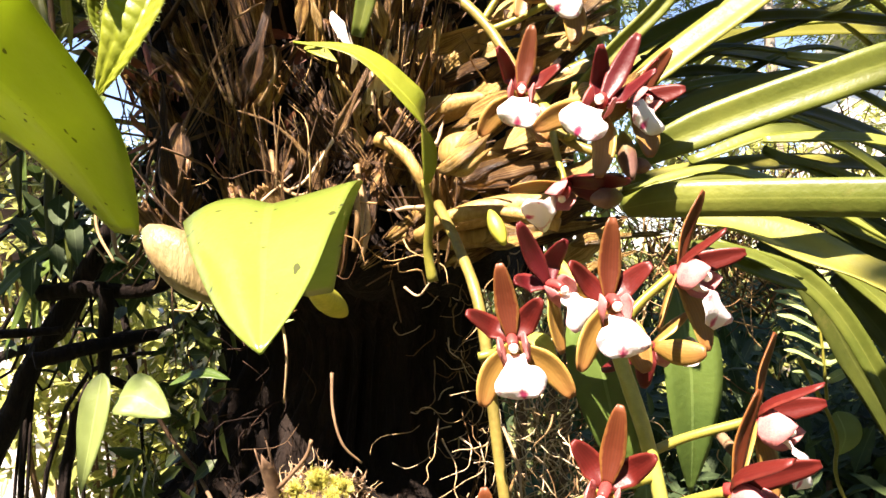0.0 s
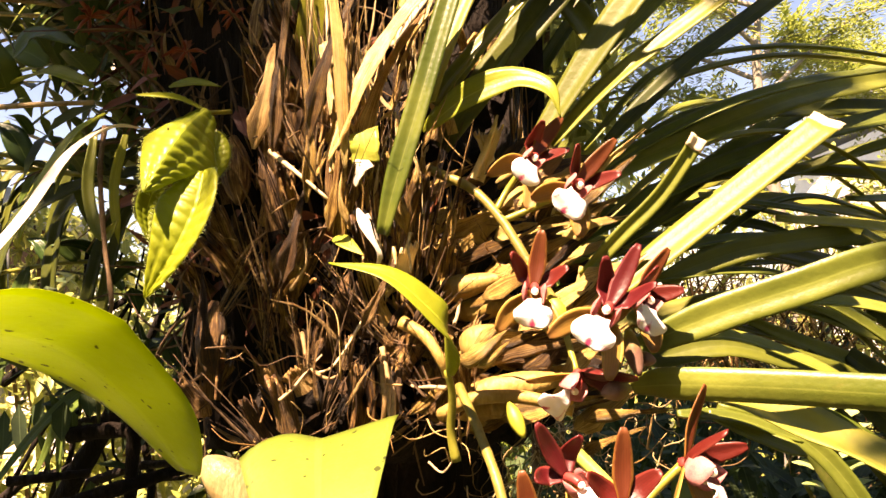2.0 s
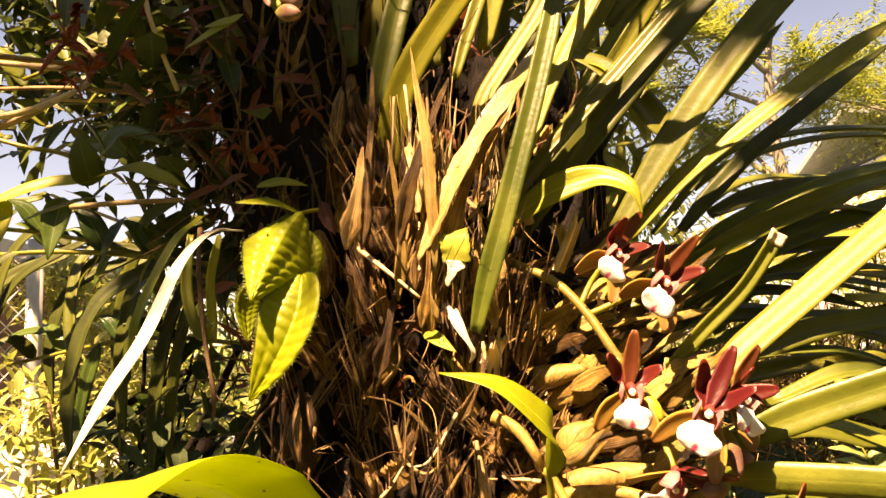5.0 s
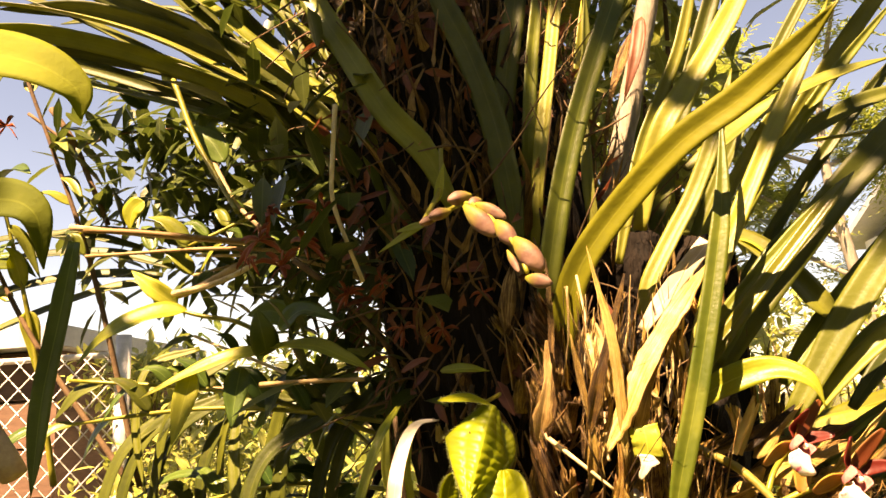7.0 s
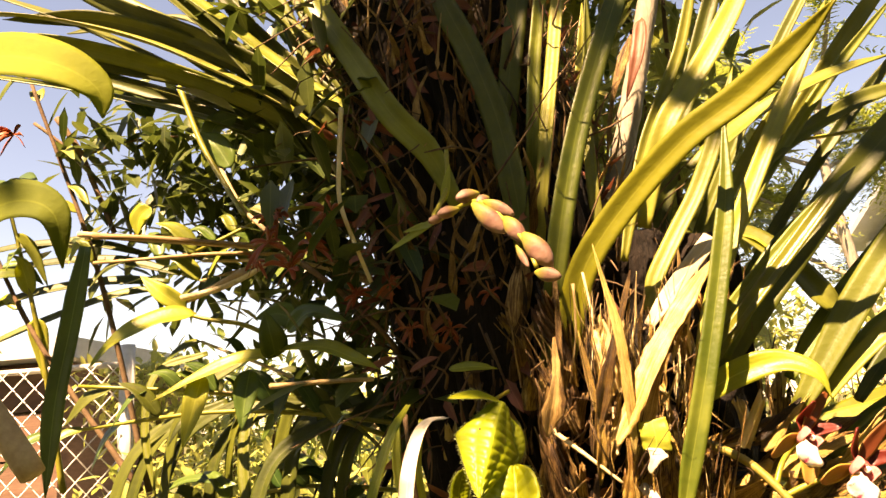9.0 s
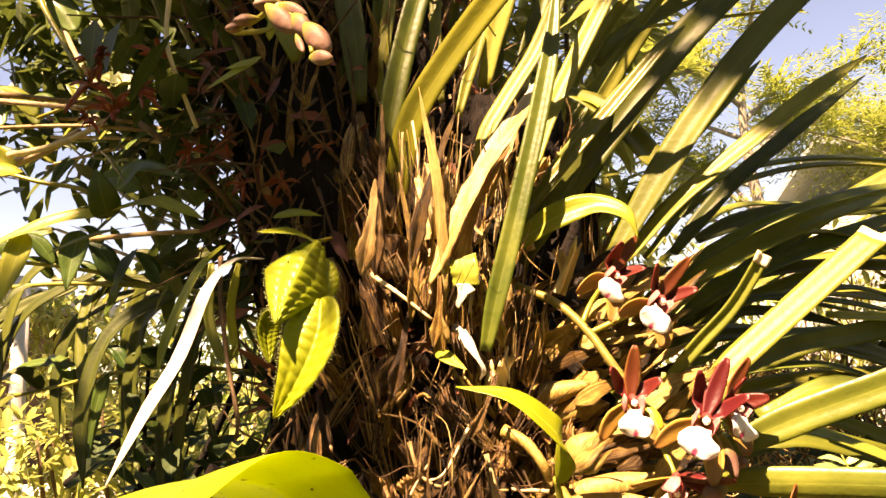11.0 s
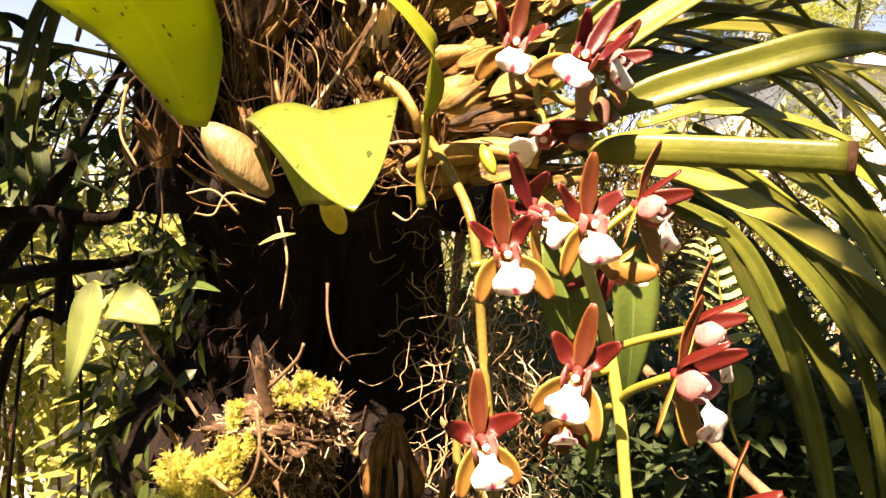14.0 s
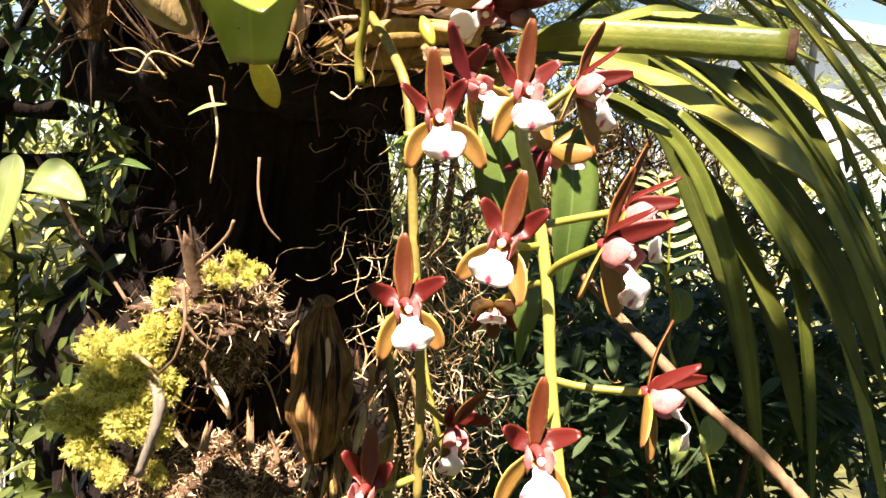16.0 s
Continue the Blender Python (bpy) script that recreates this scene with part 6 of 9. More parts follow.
part("string", tube(Geo(), ((-0.1700, 0.3150, 1.6430), (-0.1670, 0.3050, 1.6190), (-0.1620, 0.3000, 1.5860), (-0.1560, 0.2950, 1.5600), (-0.1570, 0.2950, 1.5490)), 0.0013, 0.0009, 6, 24, 0.2), M_TWIG, HANG)
part("leaf", ribbon(Geo(), ((-0.1620, 0.3200, 1.6400), (-0.1650, 0.3150, 1.6140), (-0.1600, 0.3100, 1.5850)), 0.0050, "strap", (0.5, -1, 0.2), None, 0.4, 0.0006, 20, 4), M_YELLOW, HANG)

# yellow leaves among the sheaths
YEL = thing("yellow_leaved_seedling", (-0.0180, 0.3150, 1.6330), "seedling with arching yellow-green leaves", "plant")
part("leaf", ribbon(Geo(), ((-0.0160, 0.3150, 1.6370), (0.0040, 0.3050, 1.6500), (0.0260, 0.2980, 1.6560), (0.0410, 0.2900, 1.6490), (0.0460, 0.2880, 1.6350)), 0.0150, "lance", (-0.2, -0.95, 0.35), (0.4, -0.9, 0.2), 0.3, 0.0005, 24, 6, 0, 0.03), M_YELLOW, YEL)
part("leaf", ribbon(Geo(), ((-0.0420, 0.2900, 1.6317), (-0.0414, 0.2880, 1.6245), (-0.0412, 0.2890, 1.6170)), 0.0143, "", (-0.35, -0.75, 0.55), None, 0.02, 0.0005, 16, 8, 0, 0.02, 0, 0.05), M_YELLOW, YEL, "bright yellow torn seedling leaf")
part("leaf", ribbon(Geo(), ((-0.0400, 0.2880, 1.6178), (-0.0431, 0.2870, 1.6126), (-0.0461, 0.2900, 1.6065)), 0.0122, "torn", (-0.3, -0.8, 0.5), None, 0.2, 0.0005, 16, 6, 0, 0.03, 0, 0.12), M_DRYLEAF, YEL, "cream withered end of a torn leaf")
part("leaf", ribbon(Geo(), ((-0.0459, 0.2960, 1.5974), (-0.0407, 0.2880, 1.5862), (-0.0354, 0.2870, 1.5760), (-0.0372, 0.2920, 1.5712)), 0.0065, "torn", (0.3, -1, 0.2), None, 0.4, 0.0005, 16, 4, 0, 0.05), M_DRYLEAF, YEL, "pale withered leaf")
part("leaf", ribbon(Geo(), ((-0.0572, 0.3050, 1.5860), (-0.0511, 0.2980, 1.5816), (-0.0430, 0.2930, 1.5760)), 0.0080, "lance", (0, -0.8, 0.7), None, 0.2, 0.0005, 16, 4), M_YELLOW, YEL)
part("leaf", ribbon(Geo(), ((-0.0480, 0.3120, 1.6000), (-0.0430, 0.3030, 1.5910), (-0.0360, 0.3050, 1.5800)), 0.0075, "lance", (0.2, -0.9, 0.4), None, 0.3, 0.0005, 16, 4), M_DRYLEAF, YEL, "pale withered leaf")
part("leaf", ribbon(Geo(), ((0.0270, 0.3600, 1.7400), (0.0480, 0.3550, 1.7330), (0.0640, 0.3500, 1.7100), (0.0820, 0.3450, 1.6800)), 0.0105, "lance", (0, -0.7, 0.8), None, 0.3, 0.0005, 22, 6), M_YELLOW, YEL)

# roots and stray straws that stand out of the sheaths
STRAWS = thing("old_flower_stalks", (-0.0770, 0.3200, 1.6010), "dry broken flower stalks poking from the root mass", "dried stalks")


def old_stalk(pts, r):
    part("stalk", tube(Geo(), pts, r, r * 0.5, 6, 14, 0.12), M_ROOT, STRAWS)


old_stalk(((-0.0900, 0.3150, 1.6290), (-0.0760, 0.3000, 1.6170), (-0.0590, 0.2950, 1.6020)), 0.0014)
old_stalk(((-0.0840, 0.3150, 1.5960), (-0.0760, 0.3050, 1.6040), (-0.0870, 0.3000, 1.5960)), 0.0009)
old_stalk(((-0.0740, 0.3100, 1.5420), (-0.0690, 0.3000, 1.5280), (-0.0600, 0.2950, 1.5220), (-0.0540, 0.2970, 1.5240)), 0.0011)
old_stalk(((-0.0360, 0.3000, 1.5350), (-0.0330, 0.2950, 1.5200), (-0.0330, 0.2920, 1.5010)), 0.0013)
old_stalk(((-0.0440, 0.3000, 1.5480), (-0.0570, 0.2970, 1.5280), (-0.0670, 0.3000, 1.5240)), 0.0008)
old_stalk(((-0.0790, 0.3100, 1.5620), (-0.0700, 0.3000, 1.5730), (-0.0710, 0.3000, 1.5850)), 0.0009)
old_stalk(((-0.0640, 0.3200, 1.7150), (-0.0620, 0.3150, 1.6850), (-0.0660, 0.3150, 1.6590)), 0.0009)
old_stalk(((-0.0530, 0.3200, 1.7170), (-0.0530, 0.3150, 1.6850), (-0.0600, 0.3150, 1.6520)), 0.0010)
old_stalk(((-0.0700, 0.3200, 1.7090), (-0.0720, 0.3180, 1.6800), (-0.0780, 0.3180, 1.6540)), 0.0008)


def long_sheath(pts, w, mat, n, shape, fold, label=""):
    part("sheath", ribbon(Geo(), pts, w, shape, n, None, fold, 0.0009, 24, 8, -0.2, 0.04, 0, 0.13, 0, w * 9e4), mat, STRAWS, label)


long_sheath(((-0.0513, 0.2960, 1.6127), (-0.0516, 0.2900, 1.6488), (-0.0532, 0.2880, 1.6774), (-0.0565, 0.2920, 1.7008), (-0.0594, 0.3000, 1.7269)), 0.0064, M_WRAP, (0.1, -1, 0.2), "lance", 0.50, "brown leaf sheath narrowing to a stalk")
long_sheath(((-0.0596, 0.3000, 1.6208), (-0.0493, 0.2920, 1.6387), (-0.0380, 0.2880, 1.6610), (-0.0211, 0.2860, 1.6849), (0.0006, 0.2900, 1.7116)), 0.0134, M_STRAW, (-0.55, -0.7, 0.5), "strap", 0.35, "pale dry strap leaf")
long_sheath(((-0.0460, 0.3020, 1.6248), (-0.0402, 0.2960, 1.6420), (-0.0298, 0.2940, 1.6653), (-0.0134, 0.2960, 1.6900)), 0.0115, M_SHEATH, (0.3, -1, 0.0), "torn", 0.50)
long_sheath(((-0.0698, 0.3000, 1.6013), (-0.0672, 0.2960, 1.6243), (-0.0685, 0.2960, 1.6483), (-0.0723, 0.3020, 1.6804)), 0.0089, M_WRAP, (0.3, -1, 0.1), "torn", 0.70)
long_sheath(((-0.0880, 0.3120, 1.6281), (-0.0847, 0.3080, 1.6576), (-0.0815, 0.3100, 1.6893), (-0.0809, 0.3200, 1.7256)), 0.0116, M_SHEATHDARK, (0.2, -1, 0.1), "torn", 0.70)
long_sheath(((-0.0242, 0.2960, 1.5863), (-0.0287, 0.2920, 1.6041), (-0.0323, 0.2960, 1.6232)), 0.0102, M_WRAP, (0.2, -1, 0.1), "torn", 0.70)
long_sheath(((-0.0807, 0.3000, 1.5651), (-0.0745, 0.2960, 1.5880), (-0.0708, 0.3000, 1.6066)), 0.0119, M_SHEATHDARK, (0.1, -1, 0.2), "torn", 0.70)
long_sheath(((-0.0590, 0.2960, 1.5875), (-0.0550, 0.2920, 1.6076), (-0.0535, 0.2960, 1.6318)), 0.0077, M_STRAW, (-0.1, -1, 0.2), "torn", 0.60)
long_sheath(((-0.0439, 0.2900, 1.5439), (-0.0356, 0.2840, 1.5586), (-0.0289, 0.2860, 1.5732)), 0.0074, M_SHEATHDARK, (0.1, -1, 0.2), "torn", 0.60)
long_sheath(((-0.1114, 0.3000, 1.5246), (-0.1136, 0.2960, 1.5447), (-0.1185, 0.3040, 1.5706)), 0.0120, M_SHEATHDARK, (0.0, -1, 0.1), "torn", 0.80)
long_sheath(((-0.0692, 0.2960, 1.6257), (-0.0604, 0.2900, 1.6584), (-0.0491, 0.2920, 1.6891), (-0.0411, 0.3000, 1.7103)), 0.0105, M_WRAP, (0.1, -1, 0.1), "torn", 0.60)
long_sheath(((-0.0940, 0.3000, 1.6269), (-0.0870, 0.2960, 1.6547), (-0.0852, 0.3040, 1.6781)), 0.0128, M_SHEATH, (0.1, -1, 0.1), "torn", 0.60)

straw_lo, straw_hi = Vector((-0.0680, 0.3080, 1.6350)), Vector((-0.0160, 0.3060, 1.6310))
for k in range(110):
    rr = random.Random(900 + k)
    p = straw_lo.lerp(straw_hi, rr.random()) + Vector((0, rr.uniform(-0.010, 0.014), rr.uniform(-0.045, 0.050)))
    ln = rr.uniform(0.012, 0.042)
    d = Vector((rr.gauss(0.12, 0.24), rr.uniform(-0.3, 0.1), 1)).normalized()
    if k % 2:
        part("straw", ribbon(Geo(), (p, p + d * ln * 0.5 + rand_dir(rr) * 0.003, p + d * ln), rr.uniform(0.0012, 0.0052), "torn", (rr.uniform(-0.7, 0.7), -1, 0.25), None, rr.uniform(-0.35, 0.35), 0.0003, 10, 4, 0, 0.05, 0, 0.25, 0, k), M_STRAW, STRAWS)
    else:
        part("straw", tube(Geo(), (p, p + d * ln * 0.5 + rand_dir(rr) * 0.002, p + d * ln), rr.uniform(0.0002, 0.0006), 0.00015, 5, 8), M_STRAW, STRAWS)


# ---- bud spike ----
BUDS = thing("bud_spike", (-0.1520, 0.3100, 1.7690), "nodding orchid spike of round mauve buds", "flower spike")
part("stem", tube(Geo(), ((-0.1370, 0.3300, 1.8020), (-0.1370, 0.3050, 1.7690), (-0.1401, 0.2360, 1.7305), (-0.1281, 0.2320, 1.7344), (-0.1177, 0.2220, 1.7335), (-0.1070, 0.2080, 1.7201), (-0.1001, 0.1950, 1.7069), (-0.0968, 0.1860, 1.6944)), 0.0014, 0.0009, 8, 40), M_STEM, BUDS)
for k, (a, b, r) in enumerate((((-0.1173, 0.2290, 1.7395), (-0.1276, 0.2230, 1.7362), 0.0031), ((-0.1130, 0.2270, 1.7364), (-0.1183, 0.2210, 1.7328), 0.0024), ((-0.1153, 0.2170, 1.7320), (-0.1028, 0.2110, 1.7228), 0.0030), ((-0.1203, 0.2150, 1.7309), (-0.1074, 0.2090, 1.7150), 0.0041), ((-0.1070, 0.2050, 1.7204), (-0.0998, 0.1990, 1.7081), 0.0035), ((-0.1004, 0.1930, 1.7097), (-0.0907, 0.1870, 1.6949), 0.0042), ((-0.1036, 0.1910, 1.7046), (-0.0998, 0.1850, 1.6944), 0.0014), ((-0.0975, 0.1850, 1.6921), (-0.0885, 0.1790, 1.6884), 0.0026), ((-0.1271, 0.2310, 1.7335), (-0.1368, 0.2250, 1.7298), 0.0027), ((-0.1341, 0.2330, 1.7314), (-0.1412, 0.2270, 1.7275), 0.0022))):
    a, b = Vector(a), Vector(b)
    part("bud", blob(Geo(), a, b - a, (b - a).length, r * 1.05, 24, 18, 3, 0.07, 0.12, 0.10, k), M_BUD, BUDS)
for p, q in (((-0.1430, 0.3000, 1.7490), (-0.1730, 0.3000, 1.7320)), ((-0.1460, 0.3000, 1.7460), (-0.1630, 0.3000, 1.7430)), ((-0.1390, 0.3000, 1.7580), (-0.1340, 0.3000, 1.7810))):
    part("bract", ribbon(Geo(), (p, Vector(p).lerp(Vector(q), 0.5), q), 0.0055, "lance", (0, -1, 0.4), None, 0.3, 0.0004, 10, 4), M_YELLOW, BUDS)
part("bud", blob(Geo(), (-0.1490, 0.4000, 1.9040), (0.4, -1, -0.3), 0.012, 0.0055, 14, 10), M_BUD, BUDS)


# ---- shrub orchid with rust-red flowers on the left ----
DENDRO = thing("cane_orchid", (-0.2670, 0.4000, 1.7320), "leafy cane orchid with pale stems and rust flowers", "orchid")


def cane(pts, r, mat):
    part("cane", tube(Geo(), pts, r, r * 0.75, 8, 18, 0.08), mat, DENDRO)


cane(((-0.3560, 0.4300, 1.9160), (-0.3330, 0.4200, 1.8610), (-0.3090, 0.4100, 1.8200), (-0.2910, 0.4000, 1.7920)), 0.0024, M_STEM)
cane(((-0.4060, 0.4000, 1.7880), (-0.3640, 0.4000, 1.7830), (-0.3210, 0.4000, 1.7760), (-0.2790, 0.4000, 1.7690)), 0.0022, M_ROOT)
cane(((-0.3380, 0.4000, 1.7360), (-0.3130, 0.4000, 1.7400), (-0.2920, 0.4000, 1.7470), (-0.2730, 0.4000, 1.7570)), 0.0024, M_ROOT)
cane(((-0.2610, 0.3600, 1.6670), (-0.2270, 0.3550, 1.6670), (-0.1930, 0.3500, 1.6660)), 0.0017, M_ROOT)
cane(((-0.2740, 0.4200, 1.7020), (-0.2990, 0.4200, 1.7160), (-0.3250, 0.4200, 1.7220), (-0.3470, 0.4200, 1.7290)), 0.0019, M_STEM)
cane(((-0.2020, 0.3300, 1.8360), (-0.2040, 0.3280, 1.8020), (-0.2040, 0.3250, 1.7730), (-0.1960, 0.3250, 1.7460), (-0.1880, 0.3300, 1.7220)), 0.0016, M_STRAW)
cane(((-0.5730, 0.6000, 1.9850), (-0.5450, 0.6000, 1.9430), (-0.5240, 0.6000, 1.8960), (-0.5040, 0.6000, 1.8510)), 0.0035, M_TWIG)
cane(((-0.5990, 0.6000, 1.9820), (-0.5450, 0.6000, 1.9430), (-0.4940, 0.6000, 1.9500), (-0.4370, 0.6000, 1.9500)), 0.0018, M_TWIG)
cane(((-0.2500, 0.4000, 1.7540), (-0.2190, 0.4000, 1.7270), (-0.1890, 0.4000, 1.6930), (-0.1760, 0.4000, 1.6620)), 0.0022, M_TWIG)


def cane_leaf(pts, w, n, mat):
    part("leaf", ribbon(Geo(), pts, w, "lance", n, None, 0.3, 0.0005, 18, 6, 0, 0.02), mat, DENDRO)


cane_leaf(((-0.3270, 0.4000, 1.7240), (-0.3500, 0.3900, 1.7200), (-0.3740, 0.3800, 1.7070), (-0.3940, 0.3800, 1.6890)), 0.0210, (-0.1, -0.8, 0.7), M_YELLOW)
cane_leaf(((-0.3390, 0.4100, 1.7290), (-0.3530, 0.4000, 1.7410), (-0.3690, 0.4000, 1.7550)), 0.0154, (0, -0.9, 0.5), M_YELLOW)
cane_leaf(((-0.2700, 0.4000, 1.6890), (-0.2700, 0.3900, 1.7030), (-0.2740, 0.3900, 1.7200)), 0.0210, (0.5, -1, 0.2), M_SHRUB)
cane_leaf(((-0.2680, 0.4000, 1.6940), (-0.2300, 0.3700, 1.6900), (-0.2040, 0.3500, 1.6790), (-0.1880, 0.3450, 1.6710)), 0.0140, (0, -0.7, 0.8), M_YELLOW)
cane_leaf(((-0.2690, 0.4000, 1.6920), (-0.2930, 0.3900, 1.6880), (-0.3200, 0.3850, 1.6780), (-0.3490, 0.3800, 1.6640)), 0.0133, (0, -0.8, 0.7), M_YELLOW)
cane_leaf(((-0.2880, 0.4000, 1.6820), (-0.2900, 0.3950, 1.6630), (-0.2910, 0.3900, 1.6410)), 0.0182, (0.2, -1, 0.2), M_DARKLEAF)
cane_leaf(((-0.3180, 0.3900, 1.6800), (-0.3220, 0.3850, 1.6580), (-0.3270, 0.3800, 1.6330)), 0.0168, (0.2, -1, 0.2), M_YELLOW)
cane_leaf(((-0.2550, 0.3800, 1.7030), (-0.2370, 0.3750, 1.7140), (-0.2100, 0.3700, 1.7040)), 0.0168, (0.2, -0.8, 0.6), M_DARKLEAF)
cane_leaf(((-0.2570, 0.4200, 1.7130), (-0.2730, 0.4200, 1.7220), (-0.2910, 0.4200, 1.7200)), 0.0196, (0, -1, 0.3), M_DARKLEAF)
cane_leaf(((-0.3210, 0.4500, 1.8500), (-0.3350, 0.4500, 1.8720), (-0.3550, 0.4500, 1.8840)), 0.0224, (0, -1, 0.4), M_DARKLEAF)
cane_leaf(((-0.4040, 0.4800, 1.9170), (-0.4200, 0.4800, 1.9410), (-0.4040, 0.4800, 1.9550)), 0.0224, (0, -1, 0.4), M_DARKLEAF)
cane_leaf(((-0.3190, 0.4600, 1.8990), (-0.3390, 0.4600, 1.8910), (-0.3490, 0.4600, 1.8570)), 0.0224, (0, -1, 0.2), M_SHRUB)
cane_leaf(((-0.4030, 0.4800, 1.8330), (-0.4130, 0.4800, 1.8240), (-0.4150, 0.4800, 1.8090)), 0.0196, (0, -1, 0.2), M_YELLOW)
cane_leaf(((-0.1690, 0.3400, 1.6680), (-0.1580, 0.3350, 1.6730), (-0.1510, 0.3350, 1.6750)), 0.0060, (0, -0.8, 0.6), M_DEADLEAF)
cane_leaf(((-0.1450, 0.3300, 1.6670), (-0.1300, 0.3250, 1.6670), (-0.1170, 0.3250, 1.6650)), 0.0075, (0, -0.8, 0.6), M_YELLOW)


cane(((-0.4420, 0.4400, 1.8030), (-0.3688, 0.4300, 1.7887), (-0.2915, 0.4200, 1.7740)), 0.0024, M_BRANCH)
cane(((-0.3590, 0.4300, 1.7384), (-0.3285, 0.4200, 1.7431), (-0.2956, 0.4100, 1.7543)), 0.0034, M_BRANCH)
cane(((-0.3313, 0.4500, 1.8530), (-0.3091, 0.4400, 1.8138), (-0.2837, 0.4300, 1.7864)), 0.0022, M_BRANCH)
for k in range(11):
    rr = random.Random(700 + k)
    f0 = Vector((-0.17 + rr.uniform(-0.03, 0.02), rr.uniform(0.45, 0.55), 1.60 + rr.uniform(-0.05, 0.22)))
    d0 = Vector((-1, rr.uniform(-0.15, 0.3), rr.uniform(-0.25, 0.75))).normalized()
    ln = rr.uniform(0.14, 0.32)
    pts = (f0, f0 + d0 * ln * 0.5 + Vector((0, 0, 0.015)), f0 + d0 * ln)
    part("cane", tube(Geo(), pts, 0.0021, 0.0014, 7, 14, 0.08), M_STEM if k % 2 else M_ROOT, DENDRO)
    c = spline(pts, 10)
    for i in range(3, 11):
        if rr.random() < 0.12:
            continue
        side = Vector((rr.uniform(-0.5, 0.1), rr.uniform(-0.7, 0.3), rr.choice((-1, 1)) * rr.uniform(0.3, 1))).normalized()
        lw = rr.uniform(0.028, 0.048)
        w = (d0 * 0.7 + side).normalized()
        part("leaf", ribbon(Geo(), (c[i], c[i] + w * lw * 0.5 + Vector((0, 0, 0.003)), c[i] + w * lw + Vector((0, 0, -0.006))), lw * rr.uniform(0.26, 0.40), "lance", (rr.uniform(-0.4, 0.4), -0.7, 0.7), None, 0.3, 0.0005, 10, 4), rr.choice((M_DARKLEAF, M_STRAP_SHADE, M_DARKLEAF, M_STRAP)), DENDRO)


left_lo, left_hi = Vector((-0.6900, 0.6200, 1.6010)), Vector((-0.4340, 0.5500, 1.5950))
tip_lo, tip_hi = Vector((-0.7160, 0.6000, 1.9420)), Vector((-0.3670, 0.5200, 1.9990))
for k in range(5):
    rr = random.Random(760 + k)
    f0 = left_lo.lerp(left_hi, rr.random())
    e0 = tip_lo.lerp(tip_hi, (k + rr.random()) / 10) + Vector((0, rr.uniform(-0.05, 0.08), rr.uniform(-0.09, 0.04)))
    pts = (f0, f0.lerp(e0, 0.5) + Vector((rr.uniform(-0.02, 0.03), 0, 0)), e0)
    part("cane", tube(Geo(), pts, 0.0030, 0.0016, 7, 18, 0.08), M_TWIG if k % 3 else M_STEM, DENDRO)
    c = spline(pts, 14)
    for i in range(8, 15):
        if rr.random() < 0.15:
            continue
        w = Vector((rr.uniform(-1, 1), rr.uniform(-0.7, 0.3), rr.uniform(-0.7, 0.7))).normalized()
        lw = rr.uniform(0.035, 0.065)
        part("leaf", ribbon(Geo(), (c[i], c[i] + w * lw * 0.5 + Vector((0, 0, 0.004)), c[i] + w * lw + Vector((0, 0, -0.010))), lw * rr.uniform(0.24, 0.40), "lance", (rr.uniform(-0.4, 0.4), -0.7, 0.7), None, 0.3, 0.0005, 10, 4), rr.choice((M_DARKLEAF, M_STRAP, M_YELLOW, M_STRAP)), DENDRO)


def star_flower(centre, size, seed, count=11):
    rng = random.Random(seed)
    g = Geo()
    c = Vector(centre)
    for _ in range(count):
        d = (rand_dir(rng) + Vector((0, -0.5, -0.1))).normalized()
        e = size * rng.uniform(0.6, 1.1)
        ribbon(g, (c, c + d * e * 0.55, c + d * e + Vector((0, 0, -0.25 * e))), size * 0.2, "tepal", rand_dir(rng), None, 0.2, 0.0005, 8, 2)
    part("flower", g, M_REDPETAL, DENDRO, "rust-red narrow-petalled flowers")


for k, (c, s) in enumerate((((-0.2470, 0.3350, 1.7700), 0.019), ((-0.2530, 0.3350, 1.7540), 0.018), ((-0.2390, 0.3350, 1.7360), 0.019), ((-0.2140, 0.3400, 1.7710), 0.017), ((-0.2280, 0.3450, 1.7530), 0.016), ((-0.2800, 0.3900, 1.7550), 0.012), ((-0.1690, 0.3600, 1.6960), 0.012), ((-0.1440, 0.3500, 1.6930), 0.012), ((-0.1180, 0.3500, 1.7130), 0.010), ((-0.5470, 0.4500, 1.8960), 0.022), ((-0.5110, 0.4500, 1.9000), 0.018), ((-0.2060, 0.3700, 1.7220), 0.012), ((-0.1830, 0.3700, 1.7280), 0.012))):
    star_flower(c, s, 40 + k)


def on_trunk(rng, z0, z1, a0=3.3, a1=6.1):
    """A random place on the trunk's skin and its outward way."""
    z, a = rng.uniform(z0, z1), rng.uniform(a0, a1)
    c = Vector((-0.055 - max(0, z - 1.45) * 0.19, 0.440 + max(0, z - 1.6) * 0.10, z))
    out = Vector((math.cos(a), math.sin(a), 0))
    return c + out * (0.090 - 0.012 * max(0, z - 1.6)), out


